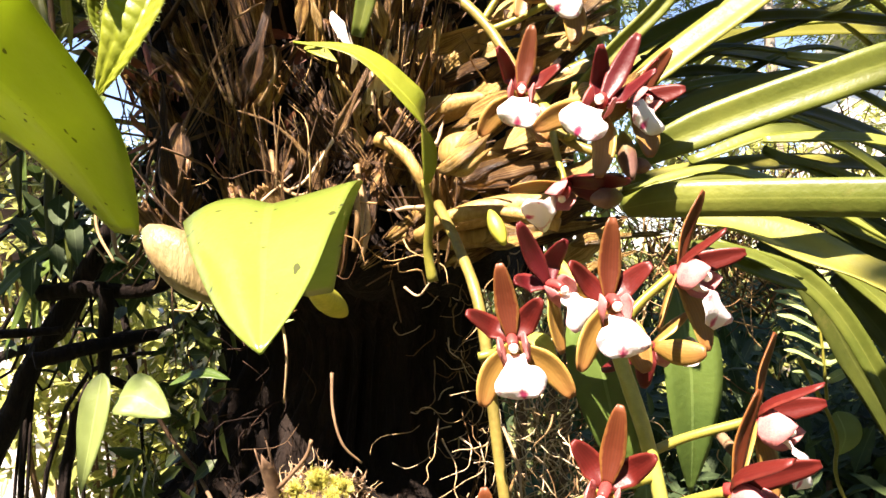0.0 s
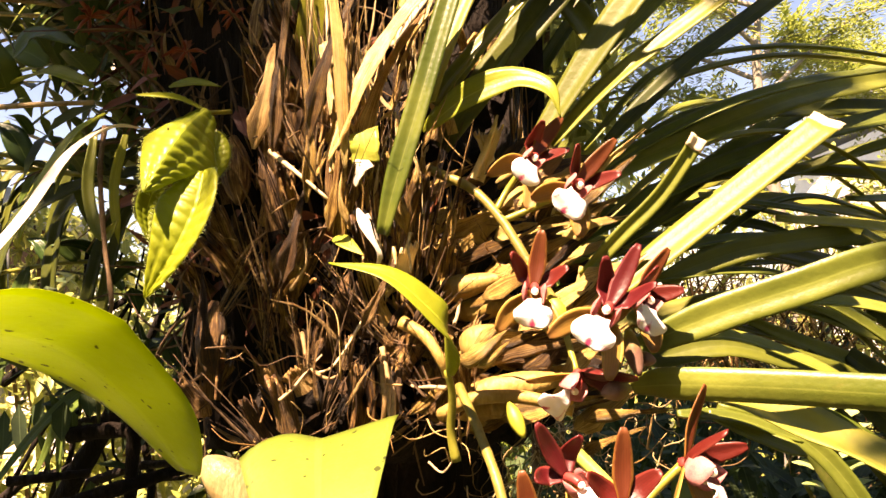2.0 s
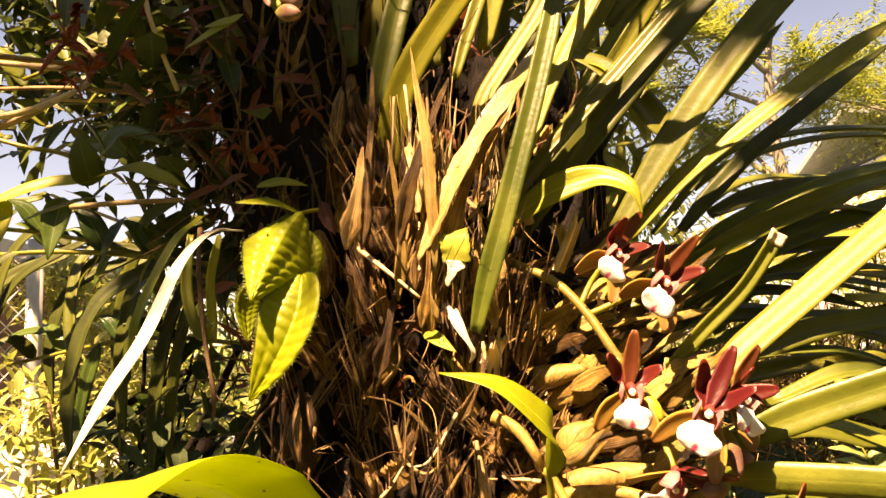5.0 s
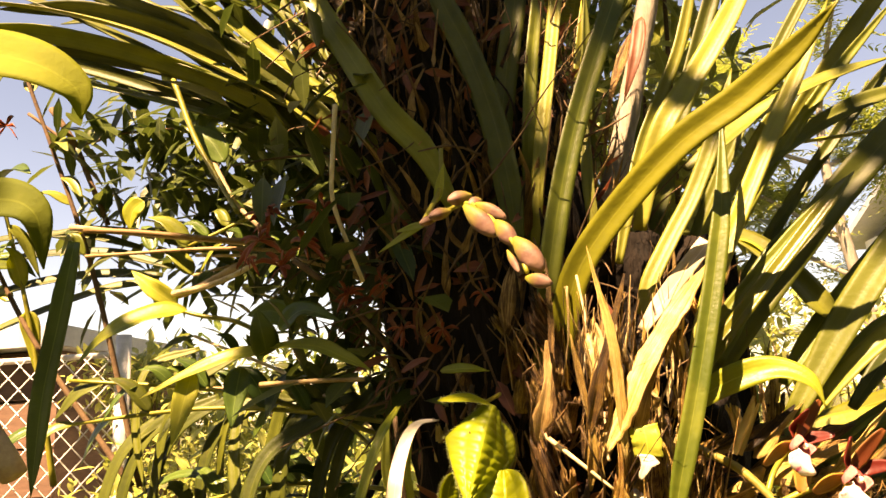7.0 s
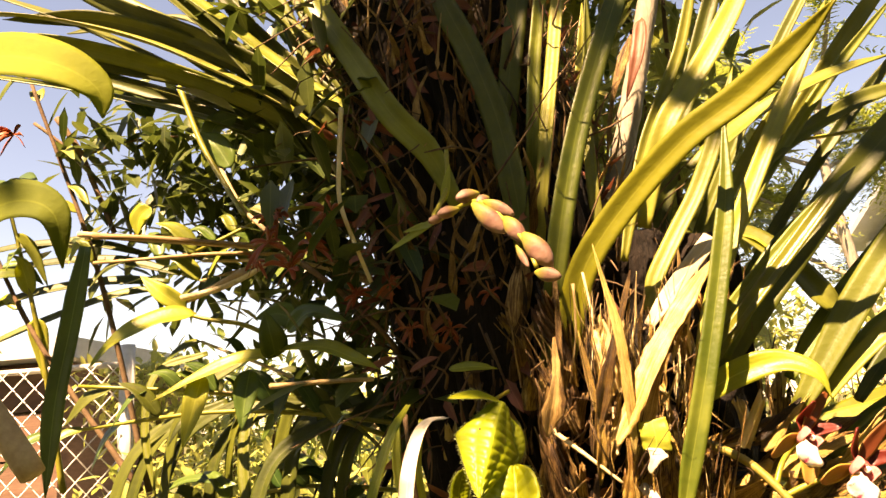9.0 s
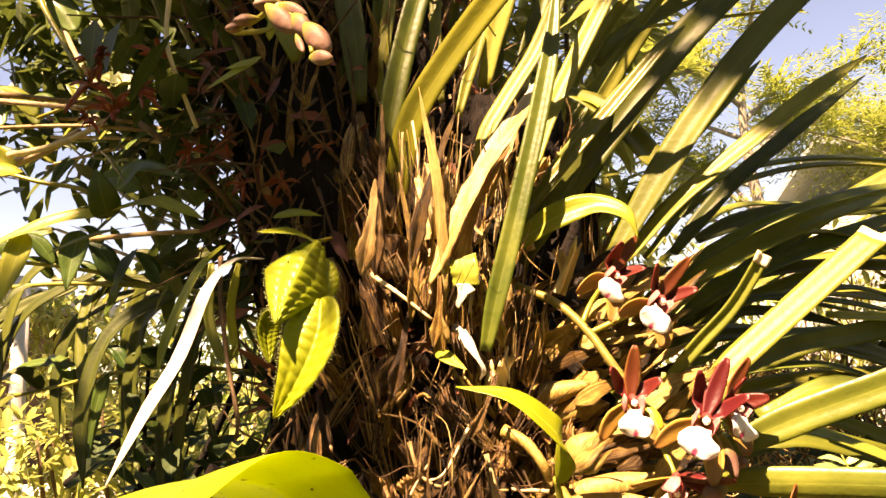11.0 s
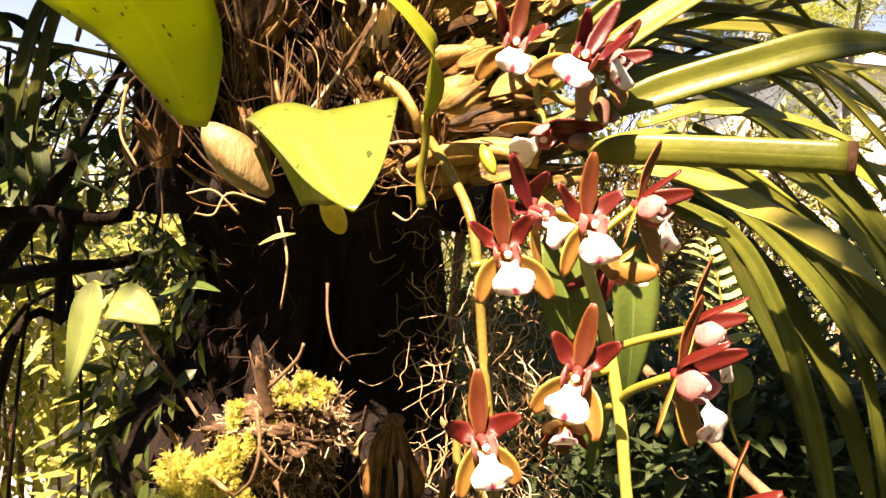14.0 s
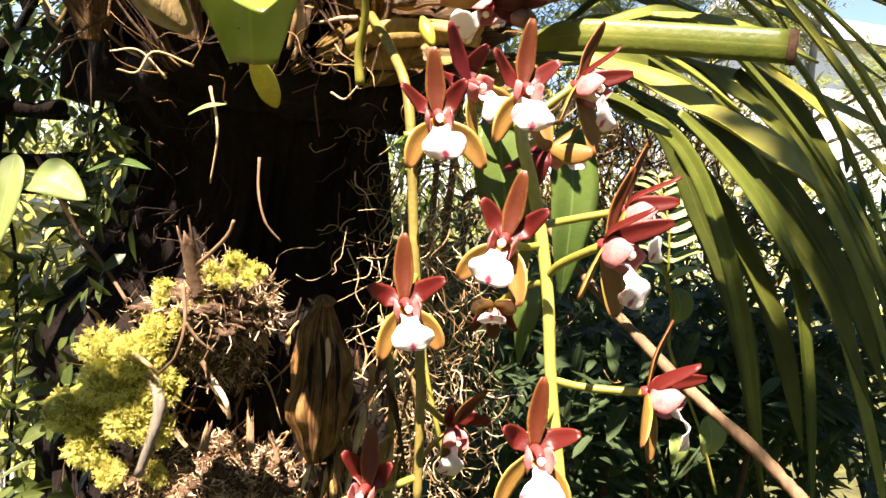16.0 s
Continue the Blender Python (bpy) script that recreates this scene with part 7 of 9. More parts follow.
def litter():
    """Dead leaves, roots and climbers that cling to the shaded trunk."""
    rng = random.Random(21)
    g = Geo()
    for _ in range(420):
        p, out = on_trunk(rng, 1.56, 2.15)
        small_leaf(g, p + out * rng.uniform(0, 0.02), rand_dir(rng) + out * 0.4 + Vector((0, 0, -0.6)), out, rng.uniform(0.012, 0.034), rng.uniform(0.005, 0.012), 0.5)
    solo("caught_dead_leaves", g, M_DEADLEAF, "dead red-brown leaves caught against the trunk", "leaf litter", kind="stuff")
    g = Geo()
    for _ in range(800):
        p, out = on_trunk(rng, 1.5, 2.25)
        d = (rand_dir(rng) + Vector((0.25, 0, 1.0)) * rng.choice((-1, 1)) + out * 0.25).normalized()
        ln = rng.uniform(0.02, 0.09)
        p = p + out * rng.uniform(-0.003, 0.016)
        tube(g, (p, p + d * ln * 0.5 + rand_dir(rng) * ln * 0.2, p + d * ln), rng.uniform(0.0004, 0.0016), 0.0004, 4, 5)
    solo("fine_twigs", g, M_TWIG, "fine dry twigs and roots on the shaded trunk", "twigs", kind="stuff")
    g = Geo()
    for _ in range(620):
        p, out = on_trunk(rng, 1.64, 2.3, 2.6, 4.4)
        p = p + out * rng.uniform(0.0, 0.16) ** 1.2 + Vector((0, rng.uniform(0, 0.12), 0))
        small_leaf(g, p, rand_dir(rng) + Vector((0, -0.2, -0.4)), Vector((0, -0.3, 1)), rng.uniform(0.025, 0.055), rng.uniform(0.012, 0.026), 0.3)
    solo("climbing_leaves", g, M_SHADELEAF, "climbing leaves behind the trunk, shade put into their colour", "climber", kind="stuff")
    g = Geo()
    for _ in range(1100):
        p = Vector((rng.uniform(-0.21, -0.06), rng.uniform(0.52, 0.74), rng.uniform(1.66, 1.95)))
        small_leaf(g, p, rand_dir(rng) + Vector((0, -0.2, -0.4)), Vector((0, -0.3, 1)), rng.uniform(0.03, 0.06), rng.uniform(0.015, 0.03), 0.3)
    near, far = Vector((-0.2340, 0.5600, 1.8260)), Vector((-0.4910, 0.6200, 1.9240))
    for _ in range(480):
        p = near.lerp(far, rng.random() ** 1.3) + Vector((rng.gauss(0, 0.02), rng.uniform(-0.05, 0.10), rng.gauss(0, 0.055)))
        small_leaf(g, p, rand_dir(rng) + Vector((0, -0.2, -0.4)), Vector((0, -0.3, 1)), rng.uniform(0.025, 0.055), rng.uniform(0.012, 0.026), 0.3)
    near, far = Vector((-0.2396, 0.6000, 1.8422)), Vector((-0.5499, 0.6200, 1.9153))
    for _ in range(760):
        p = near.lerp(far, rng.random()) + Vector((rng.gauss(0, 0.02), rng.uniform(-0.06, 0.10), rng.gauss(0, 0.055)))
        if noise.noise(Vector((p.x * 14, p.z * 14, 3.0))) < -0.12:
            continue
        small_leaf(g, p, rand_dir(rng) + Vector((0, -0.2, -0.4)), Vector((0, -0.3, 1)), rng.uniform(0.025, 0.055), rng.uniform(0.010, 0.022), 0.3)
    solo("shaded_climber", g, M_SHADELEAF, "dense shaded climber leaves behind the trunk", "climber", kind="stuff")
    g = Geo()
    for _ in range(520):
        p, out = on_trunk(rng, 1.62, 2.2, 4.0, 6.2)
        p = p + out * rng.uniform(-0.002, 0.02)
        ln = rng.uniform(0.02, 0.06)
        d = (Vector((rng.gauss(0, 0.3), 0, 1)) + out * rng.uniform(0, 0.5)).normalized()
        ribbon(g, (p, p + d * ln * 0.5 + rand_dir(rng) * ln * 0.12, p + d * ln), rng.uniform(0.003, 0.009), "torn", out, None, 0.4, 0.0005, 6, 2, 0, 0, 0, 0.3, 0, rng.random())
    solo("upper_leaf_sheaths", g, M_SHEATH, "dead brown leaf sheaths higher on the trunk", "leaf litter", kind="stuff")


litter()

# felted leaves close by on the left
FELT = thing("felted_leaf_plant", (-0.3180, 0.1600, 1.7040), "tall plant with soft yellow-green leaves", "plant")
part("leaf", ribbon(Geo(), ((-0.2990, 0.0900, 1.7320), (-0.2710, 0.0850, 1.7420), (-0.2460, 0.0800, 1.7450), (-0.2270, 0.0800, 1.7410), (-0.2160, 0.0830, 1.7340), (-0.2150, 0.0850, 1.7260)), 0.0200, "lance", (0, -0.85, 0.5), (0.5, -0.8, 0.2), 0.15, 0.0006, 30, 8), M_FELTLEAF, FELT)
part("leaf", ribbon(Geo(), ((-0.3190, 0.1500, 1.7070), (-0.2950, 0.1400, 1.7180), (-0.2750, 0.1350, 1.7230), (-0.2610, 0.1350, 1.7170), (-0.2600, 0.1400, 1.6990)), 0.0200, "lance", (0, -0.85, 0.5), (0.6, -0.8, 0.1), 0.15, 0.0006, 30, 8), M_FELTLEAF, FELT)
part("stem", tube(Geo(), ((-0.3950, 0.2000, 1.8000), (-0.3560, 0.2000, 1.7130), (-0.3340, 0.2000, 1.6670), (-0.3070, 0.2000, 1.6290)), 0.0048, 0.0052, 10, 20, 0.05), M_BRANCH, FELT)
part("leaf", ribbon(Geo(), ((-0.3500, 0.3000, 1.7520), (-0.3570, 0.3000, 1.7060), (-0.3640, 0.3000, 1.6630), (-0.3670, 0.3000, 1.6120)), 0.0120, "strap", (0.3, -1, 0.1), None, 0.3, 0.0008, 24, 6), M_DARKLEAF, FELT)


# ---- moss, seed pod, roots low on the trunk ----
def moss_frond(geo, rng, p, d, length):
    """A feathery moss shoot: a bent axis with short leaflets on both sides."""
    bend = (d + rand_dir(rng) * 0.7).normalized()
    side = d.cross(rand_dir(rng))
    side = side.normalized() if side.length > 1e-3 else Vector((1, 0, 0))
    for i in range(5):
        q = p + d.lerp(bend, i / 5) * (length * i / 5)
        w = length * (0.42 - 0.05 * i)
        for sg in (-1, 1):
            small_leaf(geo, q, side * sg + d * 0.9, d.cross(side), w, w * 0.46, 0.3)
    small_leaf(geo, p + bend * length * 0.8, bend, side, length * 0.35, length * 0.10, 0.3)


def moss():
    rng = random.Random(5)
    clump = thing("moss_cushion", (-0.0974, 0.3100, 1.3367), "sunlit yellow-green moss cushion on the bark", "moss")
    gt = Geo()
    low = (((-0.1209, 0.3180, 1.3223), 0.0119), ((-0.1049, 0.3100, 1.3389), 0.0130), ((-0.0925, 0.3050, 1.3541), 0.0108), ((-0.1107, 0.3100, 1.3545), 0.0090), ((-0.0817, 0.3050, 1.3389), 0.0088), ((-0.0930, 0.3050, 1.3252), 0.0124), ((-0.1142, 0.3150, 1.3074), 0.0100), ((-0.0817, 0.3050, 1.3203), 0.0073), ((-0.0859, 0.3050, 1.3650), 0.0067), ((-0.0746, 0.3050, 1.3717), 0.0046), ((-0.0653, 0.3050, 1.3800), 0.0034), ((-0.1027, 0.3120, 1.2953), 0.0066), ((-0.0836, 0.3100, 1.2967), 0.0053), ((-0.1294, 0.3220, 1.3206), 0.0067))
    high = (((-0.0626, 0.3010, 1.3980), 0.0038), ((-0.0525, 0.3020, 1.4033), 0.0041), ((-0.0431, 0.3030, 1.4003), 0.0036), ((-0.0552, 0.2990, 1.3947), 0.0028), ((-0.0465, 0.2990, 1.3969), 0.0028), ((-0.0829, 0.3060, 1.3892), 0.0033), ((-0.0839, 0.3060, 1.3832), 0.0028))
    for c, r in low + high:
        c = Vector(c)
        if r > 0.0045:
            c, r = c + Vector((0.002, -0.004, 0.005)), r * 1.15
        part("cushion", blob(Geo(), c + Vector((0, 0.35 * r, -0.75 * r)), (0, 0, 1), r * 1.5, r * 0.75, 18, 14, 0, 0, 0, 0.7, r * 900), M_MOSSBASE, clump)
        for _ in range(int(480 * (r / 0.011) ** 1.6) + 40):
            d = rand_dir(rng)
            if d.y > 0.5:
                continue
            k = 1 + 0.45 * noise.noise((c + d * r) * 150)
            p = c + Vector((d.x, d.y * 0.7, d.z)) * r * 0.72 * k
            moss_frond(gt, rng, p, (d + rand_dir(rng) * 0.5).normalized(), rng.uniform(0.0018, 0.0040))
    tagged(part("fronds", gt, M_MOSS, clump), kind="stuff")


moss()


def peat():
    """Crumbling rotten wood that carries the moss, with a ledge of debris below."""
    rng = random.Random(6)
    ob = thing("rotten_wood_lump", (-0.0612, 0.3300, 1.3725), "crumbling brown rotten wood matted with rootlets", "dead wood")
    core = (((-0.0624, 0.3280, 1.3742), 0.0222), ((-0.0465, 0.3280, 1.3781), 0.0154), ((-0.0746, 0.3260, 1.3639), 0.0143), ((-0.0559, 0.3300, 1.3557), 0.0146), ((-0.0771, 0.3220, 1.2975), 0.0151), ((-0.0535, 0.3240, 1.2974), 0.0154), ((-0.0316, 0.3260, 1.2958), 0.0128), ((-0.0642, 0.3180, 1.2910), 0.0110), ((-0.0415, 0.3180, 1.2902), 0.0111), ((-0.0927, 0.3250, 1.2873), 0.0099))
    skin = []
    for c, r in core:
        lump = blob(Geo(), Vector(c) + Vector((0, 0, -r)), (0, 0, 1), 2 * r, r, 64, 52, 0, 0, 0, 0.9, r * 700)
        for p in lump.v:
            p += (p - Vector(c)) * (0.30 * noise.noise(p * 170) + 0.22 * noise.noise(p * 520) + 0.16 * noise.noise(p * 1100))
        skin.extend((p.copy(), (p - Vector(c)).normalized()) for p in lump.v)
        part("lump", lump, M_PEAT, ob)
    g, crumbs = Geo(), Geo()
    for _ in range(12000):
        p, d = rng.choice(skin)
        if d.y > 0.25:
            continue
        p = p + d * rng.uniform(-0.001, 0.0022)
        w = (rand_dir(rng) * 0.9 + d * 0.5 + Vector((0, 0, -0.25))).normalized()
        ln = rng.uniform(0.003, 0.012)
        if rng.random() < 0.42:
            q = [p]
            for _ in range(4):
                w = (w + rand_dir(rng) * 0.8).normalized()
                q.append(q[-1] + w * ln / 4)
            tube(g, q, rng.uniform(0.00012, 0.00034), 0.0001, 4, 8)
        else:
            ribbon(crumbs, (p, p + w * ln * 0.3, p + w * ln * 0.6), rng.uniform(0.0006, 0.0022), "torn", rand_dir(rng), None, rng.uniform(-0.5, 0.5), 0.0006, 4, 2, 0, 0, 0, 0.35, 0, rng.random())
    tagged(part("rootlet", g, M_ROOTTANGLE, ob), kind="stuff")
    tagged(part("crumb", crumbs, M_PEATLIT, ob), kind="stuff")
    for a, b, w in (((-0.0392, 0.3000, 1.3157), (-0.0411, 0.3050, 1.3342), 0.0052), ((-0.0260, 0.3030, 1.3095), (-0.0269, 0.3080, 1.3242), 0.0047), ((-0.0586, 0.2980, 1.3158), (-0.0593, 0.3030, 1.3286), 0.0062), ((-0.0083, 0.3000, 1.3030), (-0.0120, 0.3030, 1.3155), 0.0042), ((-0.0662, 0.2950, 1.3192), (-0.0749, 0.3000, 1.3250), 0.0036), ((-0.0554, 0.3030, 1.3408), (-0.0489, 0.2970, 1.3311), 0.0042), ((-0.0461, 0.3030, 1.3520), (-0.0435, 0.3080, 1.3617), 0.0036), ((-0.0636, 0.3000, 1.3571), (-0.0524, 0.2980, 1.3425), 0.0036), ((-0.0824, 0.2950, 1.3444), (-0.0867, 0.3000, 1.3635), 0.0047)):
        a, b = Vector(a), Vector(b)
        part("shard", leaf_stub(Geo(), rng, a, b - a, Vector((rng.uniform(-0.5, 0.5), -1, 0.2)), (b - a).length * 1.2, w * 0.8, rng.uniform(0.7, 1.4)), M_OLDWOOD, ob, "weathered splinter of rotten wood")


peat()
STUB = thing("broken_twig", (-0.0680, 0.3000, 1.3950), "short broken twig stub in the moss", "twig")
part("bark", leaf_stub(Geo(), random.Random(44), Vector((-0.0671, 0.3000, 1.3880)), Vector((-0.0083, -0.0090, 0.0299)), Vector((0.2, -1, 0.1)), 0.0388, 0.0066, 3.0), M_TWIG, STUB)
part("side_twig", tube(Geo(), ((-0.0680, 0.2980, 1.4010), (-0.0560, 0.2920, 1.4150), (-0.0530, 0.2900, 1.4230)), 0.0010, 0.0007, 7, 10, 0.15), M_OLDWOOD, STUB)
LOWROOTS = thing("aerial_roots", (-0.0710, 0.2900, 1.3770), "loose pale aerial roots on the lower trunk", "roots")


def aerial_root(pts, r, mat):
    part("root", tube(Geo(), pts, r, r * 0.6, 7, 16, 0.12), mat, LOWROOTS)


aerial_root(((-0.0720, 0.2880, 1.3940), (-0.0690, 0.2830, 1.3780), (-0.0720, 0.2850, 1.3630), (-0.0800, 0.2950, 1.3520)), 0.0010, M_OLDWOOD)
aerial_root(((-0.0690, 0.2830, 1.3780), (-0.0630, 0.2850, 1.3700), (-0.0570, 0.2900, 1.3640)), 0.0009, M_OLDWOOD)
aerial_root(((-0.0910, 0.2950, 1.3600), (-0.0840, 0.2900, 1.3570), (-0.0800, 0.2930, 1.3520)), 0.0013, M_ROOT)
aerial_root(((-0.0840, 0.3000, 1.3500), (-0.0790, 0.2950, 1.3390), (-0.0810, 0.2950, 1.3240), (-0.0870, 0.3000, 1.3030)), 0.0032, M_GREYBARK)
aerial_root(((-0.0440, 0.2850, 1.4510), (-0.0430, 0.2810, 1.4370), (-0.0390, 0.2800, 1.4240), (-0.0320, 0.2830, 1.4160)), 0.0007, M_OLDWOOD)
aerial_root(((-0.0580, 0.3000, 1.3490), (-0.0510, 0.2950, 1.3410), (-0.0490, 0.2980, 1.3320)), 0.0016, M_ROOT)
aerial_root(((-0.1380, 0.3000, 1.5140), (-0.1340, 0.2950, 1.5000), (-0.1280, 0.2930, 1.4940)), 0.0011, M_ROOT)
aerial_root(((-0.0360, 0.2900, 1.5280), (-0.0340, 0.2870, 1.5130), (-0.0360, 0.2900, 1.4990)), 0.0015, M_ROOT)
aerial_root(((-0.0340, 0.3000, 1.5260), (-0.0310, 0.2970, 1.5100), (-0.0340, 0.3000, 1.4960)), 0.0017, M_BRANCH)
aerial_root(((-0.0160, 0.3000, 1.4840), (-0.0100, 0.2930, 1.4810), (-0.0050, 0.2900, 1.4870)), 0.0006, M_BRANCH)
POD = thing("seed_pod", (-0.0100, 0.2850, 1.3920), "dry brown ribbed seed pod hanging on the trunk", "seed pod")
part("husk", blob(Geo(), (-0.0110, 0.2850, 1.3930), (0.02, 0.02, -1), 0.076, 0.0125, 66, 30, 11, 0.20, 0.10, 0.5), M_POD, POD)
part("cap", blob(Geo(), (-0.0110, 0.2850, 1.3940), (0.02, 0.02, -1), 0.006, 0.0050, 14, 8), M_POD, POD)
# dark strips laid over the husk in place of its shaded openings
for p, q, r in (((-0.0120, 0.2690, 1.3810), (-0.0090, 0.2680, 1.3640), (-0.0090, 0.2700, 1.3460)), ((-0.0050, 0.2690, 1.3760), (-0.0030, 0.2680, 1.3620), (-0.0030, 0.2700, 1.3490)), ((-0.0150, 0.2720, 1.3750), (-0.0150, 0.2710, 1.3630), (-0.0140, 0.2720, 1.3500))):
    part("split", ribbon(Geo(), (p, q, r), 0.0022, "lance", (0.1, -1, 0), None, 0.3, 0.0006, 10, 4), M_BARK, POD, "dark strip for a shaded split in the husk")
part("split_edge", ribbon(Geo(), ((-0.0090, 0.2680, 1.3790), (-0.0080, 0.2670, 1.3700), (-0.0080, 0.2680, 1.3610)), 0.0026, "lance", (0.3, -1, 0), None, 0.3, 0.0005, 10, 4), M_BRANCH, POD)


HUSKS = thing("hanging_dry_husks", (0.0100, 0.2900, 1.3560), "golden dry sheaths hanging beside the seed pod", "dried leaves")
husk_lo, husk_hi = Vector((-0.0130, 0.2850, 1.3300)), Vector((0.0320, 0.2850, 1.3430))
for k in range(46):
    rr = random.Random(1200 + k)
    p = husk_lo.lerp(husk_hi, rr.random()) + Vector((0, rr.uniform(-0.008, 0.02), rr.uniform(-0.03, 0.03)))
    ln = rr.uniform(0.015, 0.05)
    d = Vector((rr.gauss(0.05, 0.22), rr.uniform(-0.2, 0.1), -1)).normalized()
    part("husk", ribbon(Geo(), (p, p + d * ln * 0.5 + rand_dir(rr) * 0.003, p + d * ln), rr.uniform(0.0015, 0.006), "torn", (rr.uniform(-0.5, 0.5), -1, 0.35), None, rr.uniform(-0.6, 0.6), 0.0004, 8, 2, 0, 0, 0, 0.2, 0, k), (M_STRAW, M_SHEATH, M_STRAW)[k % 3], HUSKS)


PALESTEM = thing("old_flower_spikes", (0.0240, 0.3000, 1.3731), "dry yellowed old flower stems beside the trunk", "dried stalks")
part("stem", tube(Geo(), ((0.0203, 0.3000, 1.3837), (0.0207, 0.2950, 1.3686), (0.0237, 0.2900, 1.3486), (0.0252, 0.2900, 1.3217), (0.0262, 0.2900, 1.2945)), 0.0022, 0.0015, 8, 24, 0.10), M_SPIKESTEM, PALESTEM)
part("stem", tube(Geo(), ((0.0005, 0.2850, 1.3333), (0.0072, 0.2800, 1.3456), (0.0146, 0.2850, 1.3523), (0.0218, 0.2900, 1.3571)), 0.0011, 0.0008, 8, 24, 0.10), M_OLDWOOD, PALESTEM)
part("stem", tube(Geo(), ((0.0054, 0.2850, 1.3123), (0.0136, 0.2800, 1.3251), (0.0238, 0.2850, 1.3316)), 0.0009, 0.0006, 8, 24, 0.10), M_BRANCH, PALESTEM)
part("stem", tube(Geo(), ((0.0376, 0.3100, 1.3831), (0.0401, 0.3050, 1.3619), (0.0470, 0.3000, 1.3356), (0.0589, 0.3000, 1.3020)), 0.0014, 0.0010, 8, 24, 0.10), M_STEM, PALESTEM)
part("stem", tube(Geo(), ((0.0272, 0.3300, 1.4197), (0.0346, 0.3250, 1.3976), (0.0341, 0.3200, 1.3694)), 0.0009, 0.0006, 8, 24, 0.10), M_BRANCH, PALESTEM)
part("stem", tube(Geo(), ((0.0474, 0.3300, 1.3800), (0.0407, 0.3250, 1.3569), (0.0410, 0.3200, 1.3347)), 0.0010, 0.0007, 8, 24, 0.10), M_ROOT, PALESTEM)


def bark_shreds():
    """Flaking fibres at the foot of the moss and round the pod."""
    rng = random.Random(8)
    g = Geo()
    for _ in range(150):
        x, z = rng.uniform(-0.13, 0.06), rng.uniform(1.20, 1.38)
        if z > 1.36 and -0.07 < x < 0.02:
            continue
        p = Vector((x, mass_front(x, z) - rng.uniform(0.0, 0.014), z))
        ln = rng.uniform(0.01, 0.035)
        d = Vector((rng.gauss(0, 0.35), rng.uniform(-0.5, 0.1), rng.choice((-1, 1)))).normalized()
        ribbon(g, (p, p + d * ln * 0.5 + rand_dir(rng) * ln * 0.15, p + d * ln), rng.uniform(0.0015, 0.005), "torn", (rng.uniform(-0.6, 0.6), -1, 0.2), None, 0.4, 0.0004, 6, 2, 0, 0, 0, 0.3, 0, rng.random())
    for _ in range(90):
        x, z = rng.uniform(-0.10, 0.05), rng.uniform(1.24, 1.36)
        p = Vector((x, mass_front(x, z) - rng.uniform(0.004, 0.024), z))
        d = (rand_dir(rng) + Vector((0, -0.2, -0.7))).normalized()
        ln = rng.uniform(0.008, 0.03)
        tube(g, (p, p + d * ln * 0.5 + rand_dir(rng) * ln * 0.25, p + d * ln), rng.uniform(0.0004, 0.0012), 0.0003, 5, 6)
    solo("bark_shreds", g, M_FIBRE, "flaking brown bark shreds on the lower trunk", "bark", kind="stuff")


bark_shreds()


def bark_flakes():
    rng = random.Random(77)
    g = Geo()
    for _ in range(520):
        p, out = on_trunk(rng, 1.10, 1.36, 2.9, 6.2)
        p = p + out * (0.012 * max(0, min(1, (1.435 - p.z) / 0.07)) - 0.012)
        ln = rng.uniform(0.01, 0.035)
        d = Vector((rng.gauss(0, 0.2), 0, rng.choice((-1, 1)))) + out * rng.uniform(0, 0.35)
        ribbon(g, (p, p + d * ln * 0.5, p + d * ln + out * 0.002), rng.uniform(0.0016, 0.0048), "torn", out, None, rng.uniform(-0.5, 0.5), 0.0010, 6, 2, 0, 0, 0, 0.3, 0, rng.random())
    solo("bark_flakes", g, M_BARKBROWN, "lifting dark brown bark flakes on the trunk", "bark", kind="stuff")


bark_flakes()


def trunk_creeper():
    """Small leaves and rootlets that cover the trunk's side below the hollow."""
    rng = random.Random(91)
    ob = thing("trunk_creeper", (-0.1390, 0.3700, 1.3910), "small creeper on the trunk, coloured dark for shade", "climber")
    g = Geo()
    for _ in range(420):
        p, out = on_trunk(rng, 1.20, 1.47, 3.0, 4.15)
        p = p + out * (rng.uniform(-0.004, 0.016) + 0.026 * max(0, min(1, (1.435 - p.z) / 0.07)))
        small_leaf(g, p, rand_dir(rng) + out * 0.5 + Vector((0, 0, -0.5)), out, rng.uniform(0.008, 0.022), rng.uniform(0.005, 0.012), 0.4)
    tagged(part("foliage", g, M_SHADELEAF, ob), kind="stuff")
    g = Geo()
    for _ in range(200):
        p, out = on_trunk(rng, 1.25, 1.47, 3.1, 4.6)
        d = (rand_dir(rng) + Vector((0, 0, -0.6)) + out * 0.4).normalized()
        ln = rng.uniform(0.01, 0.04)
        p = p + out * rng.uniform(-0.004, 0.02)
        tube(g, (p, p + d * ln * 0.5 + rand_dir(rng) * ln * 0.25, p + d * ln), rng.uniform(0.0002, 0.0005), 0.0002, 4, 5)
    tagged(part("root_tangle", g, M_BARKBROWN, ob), kind="stuff")


trunk_creeper()

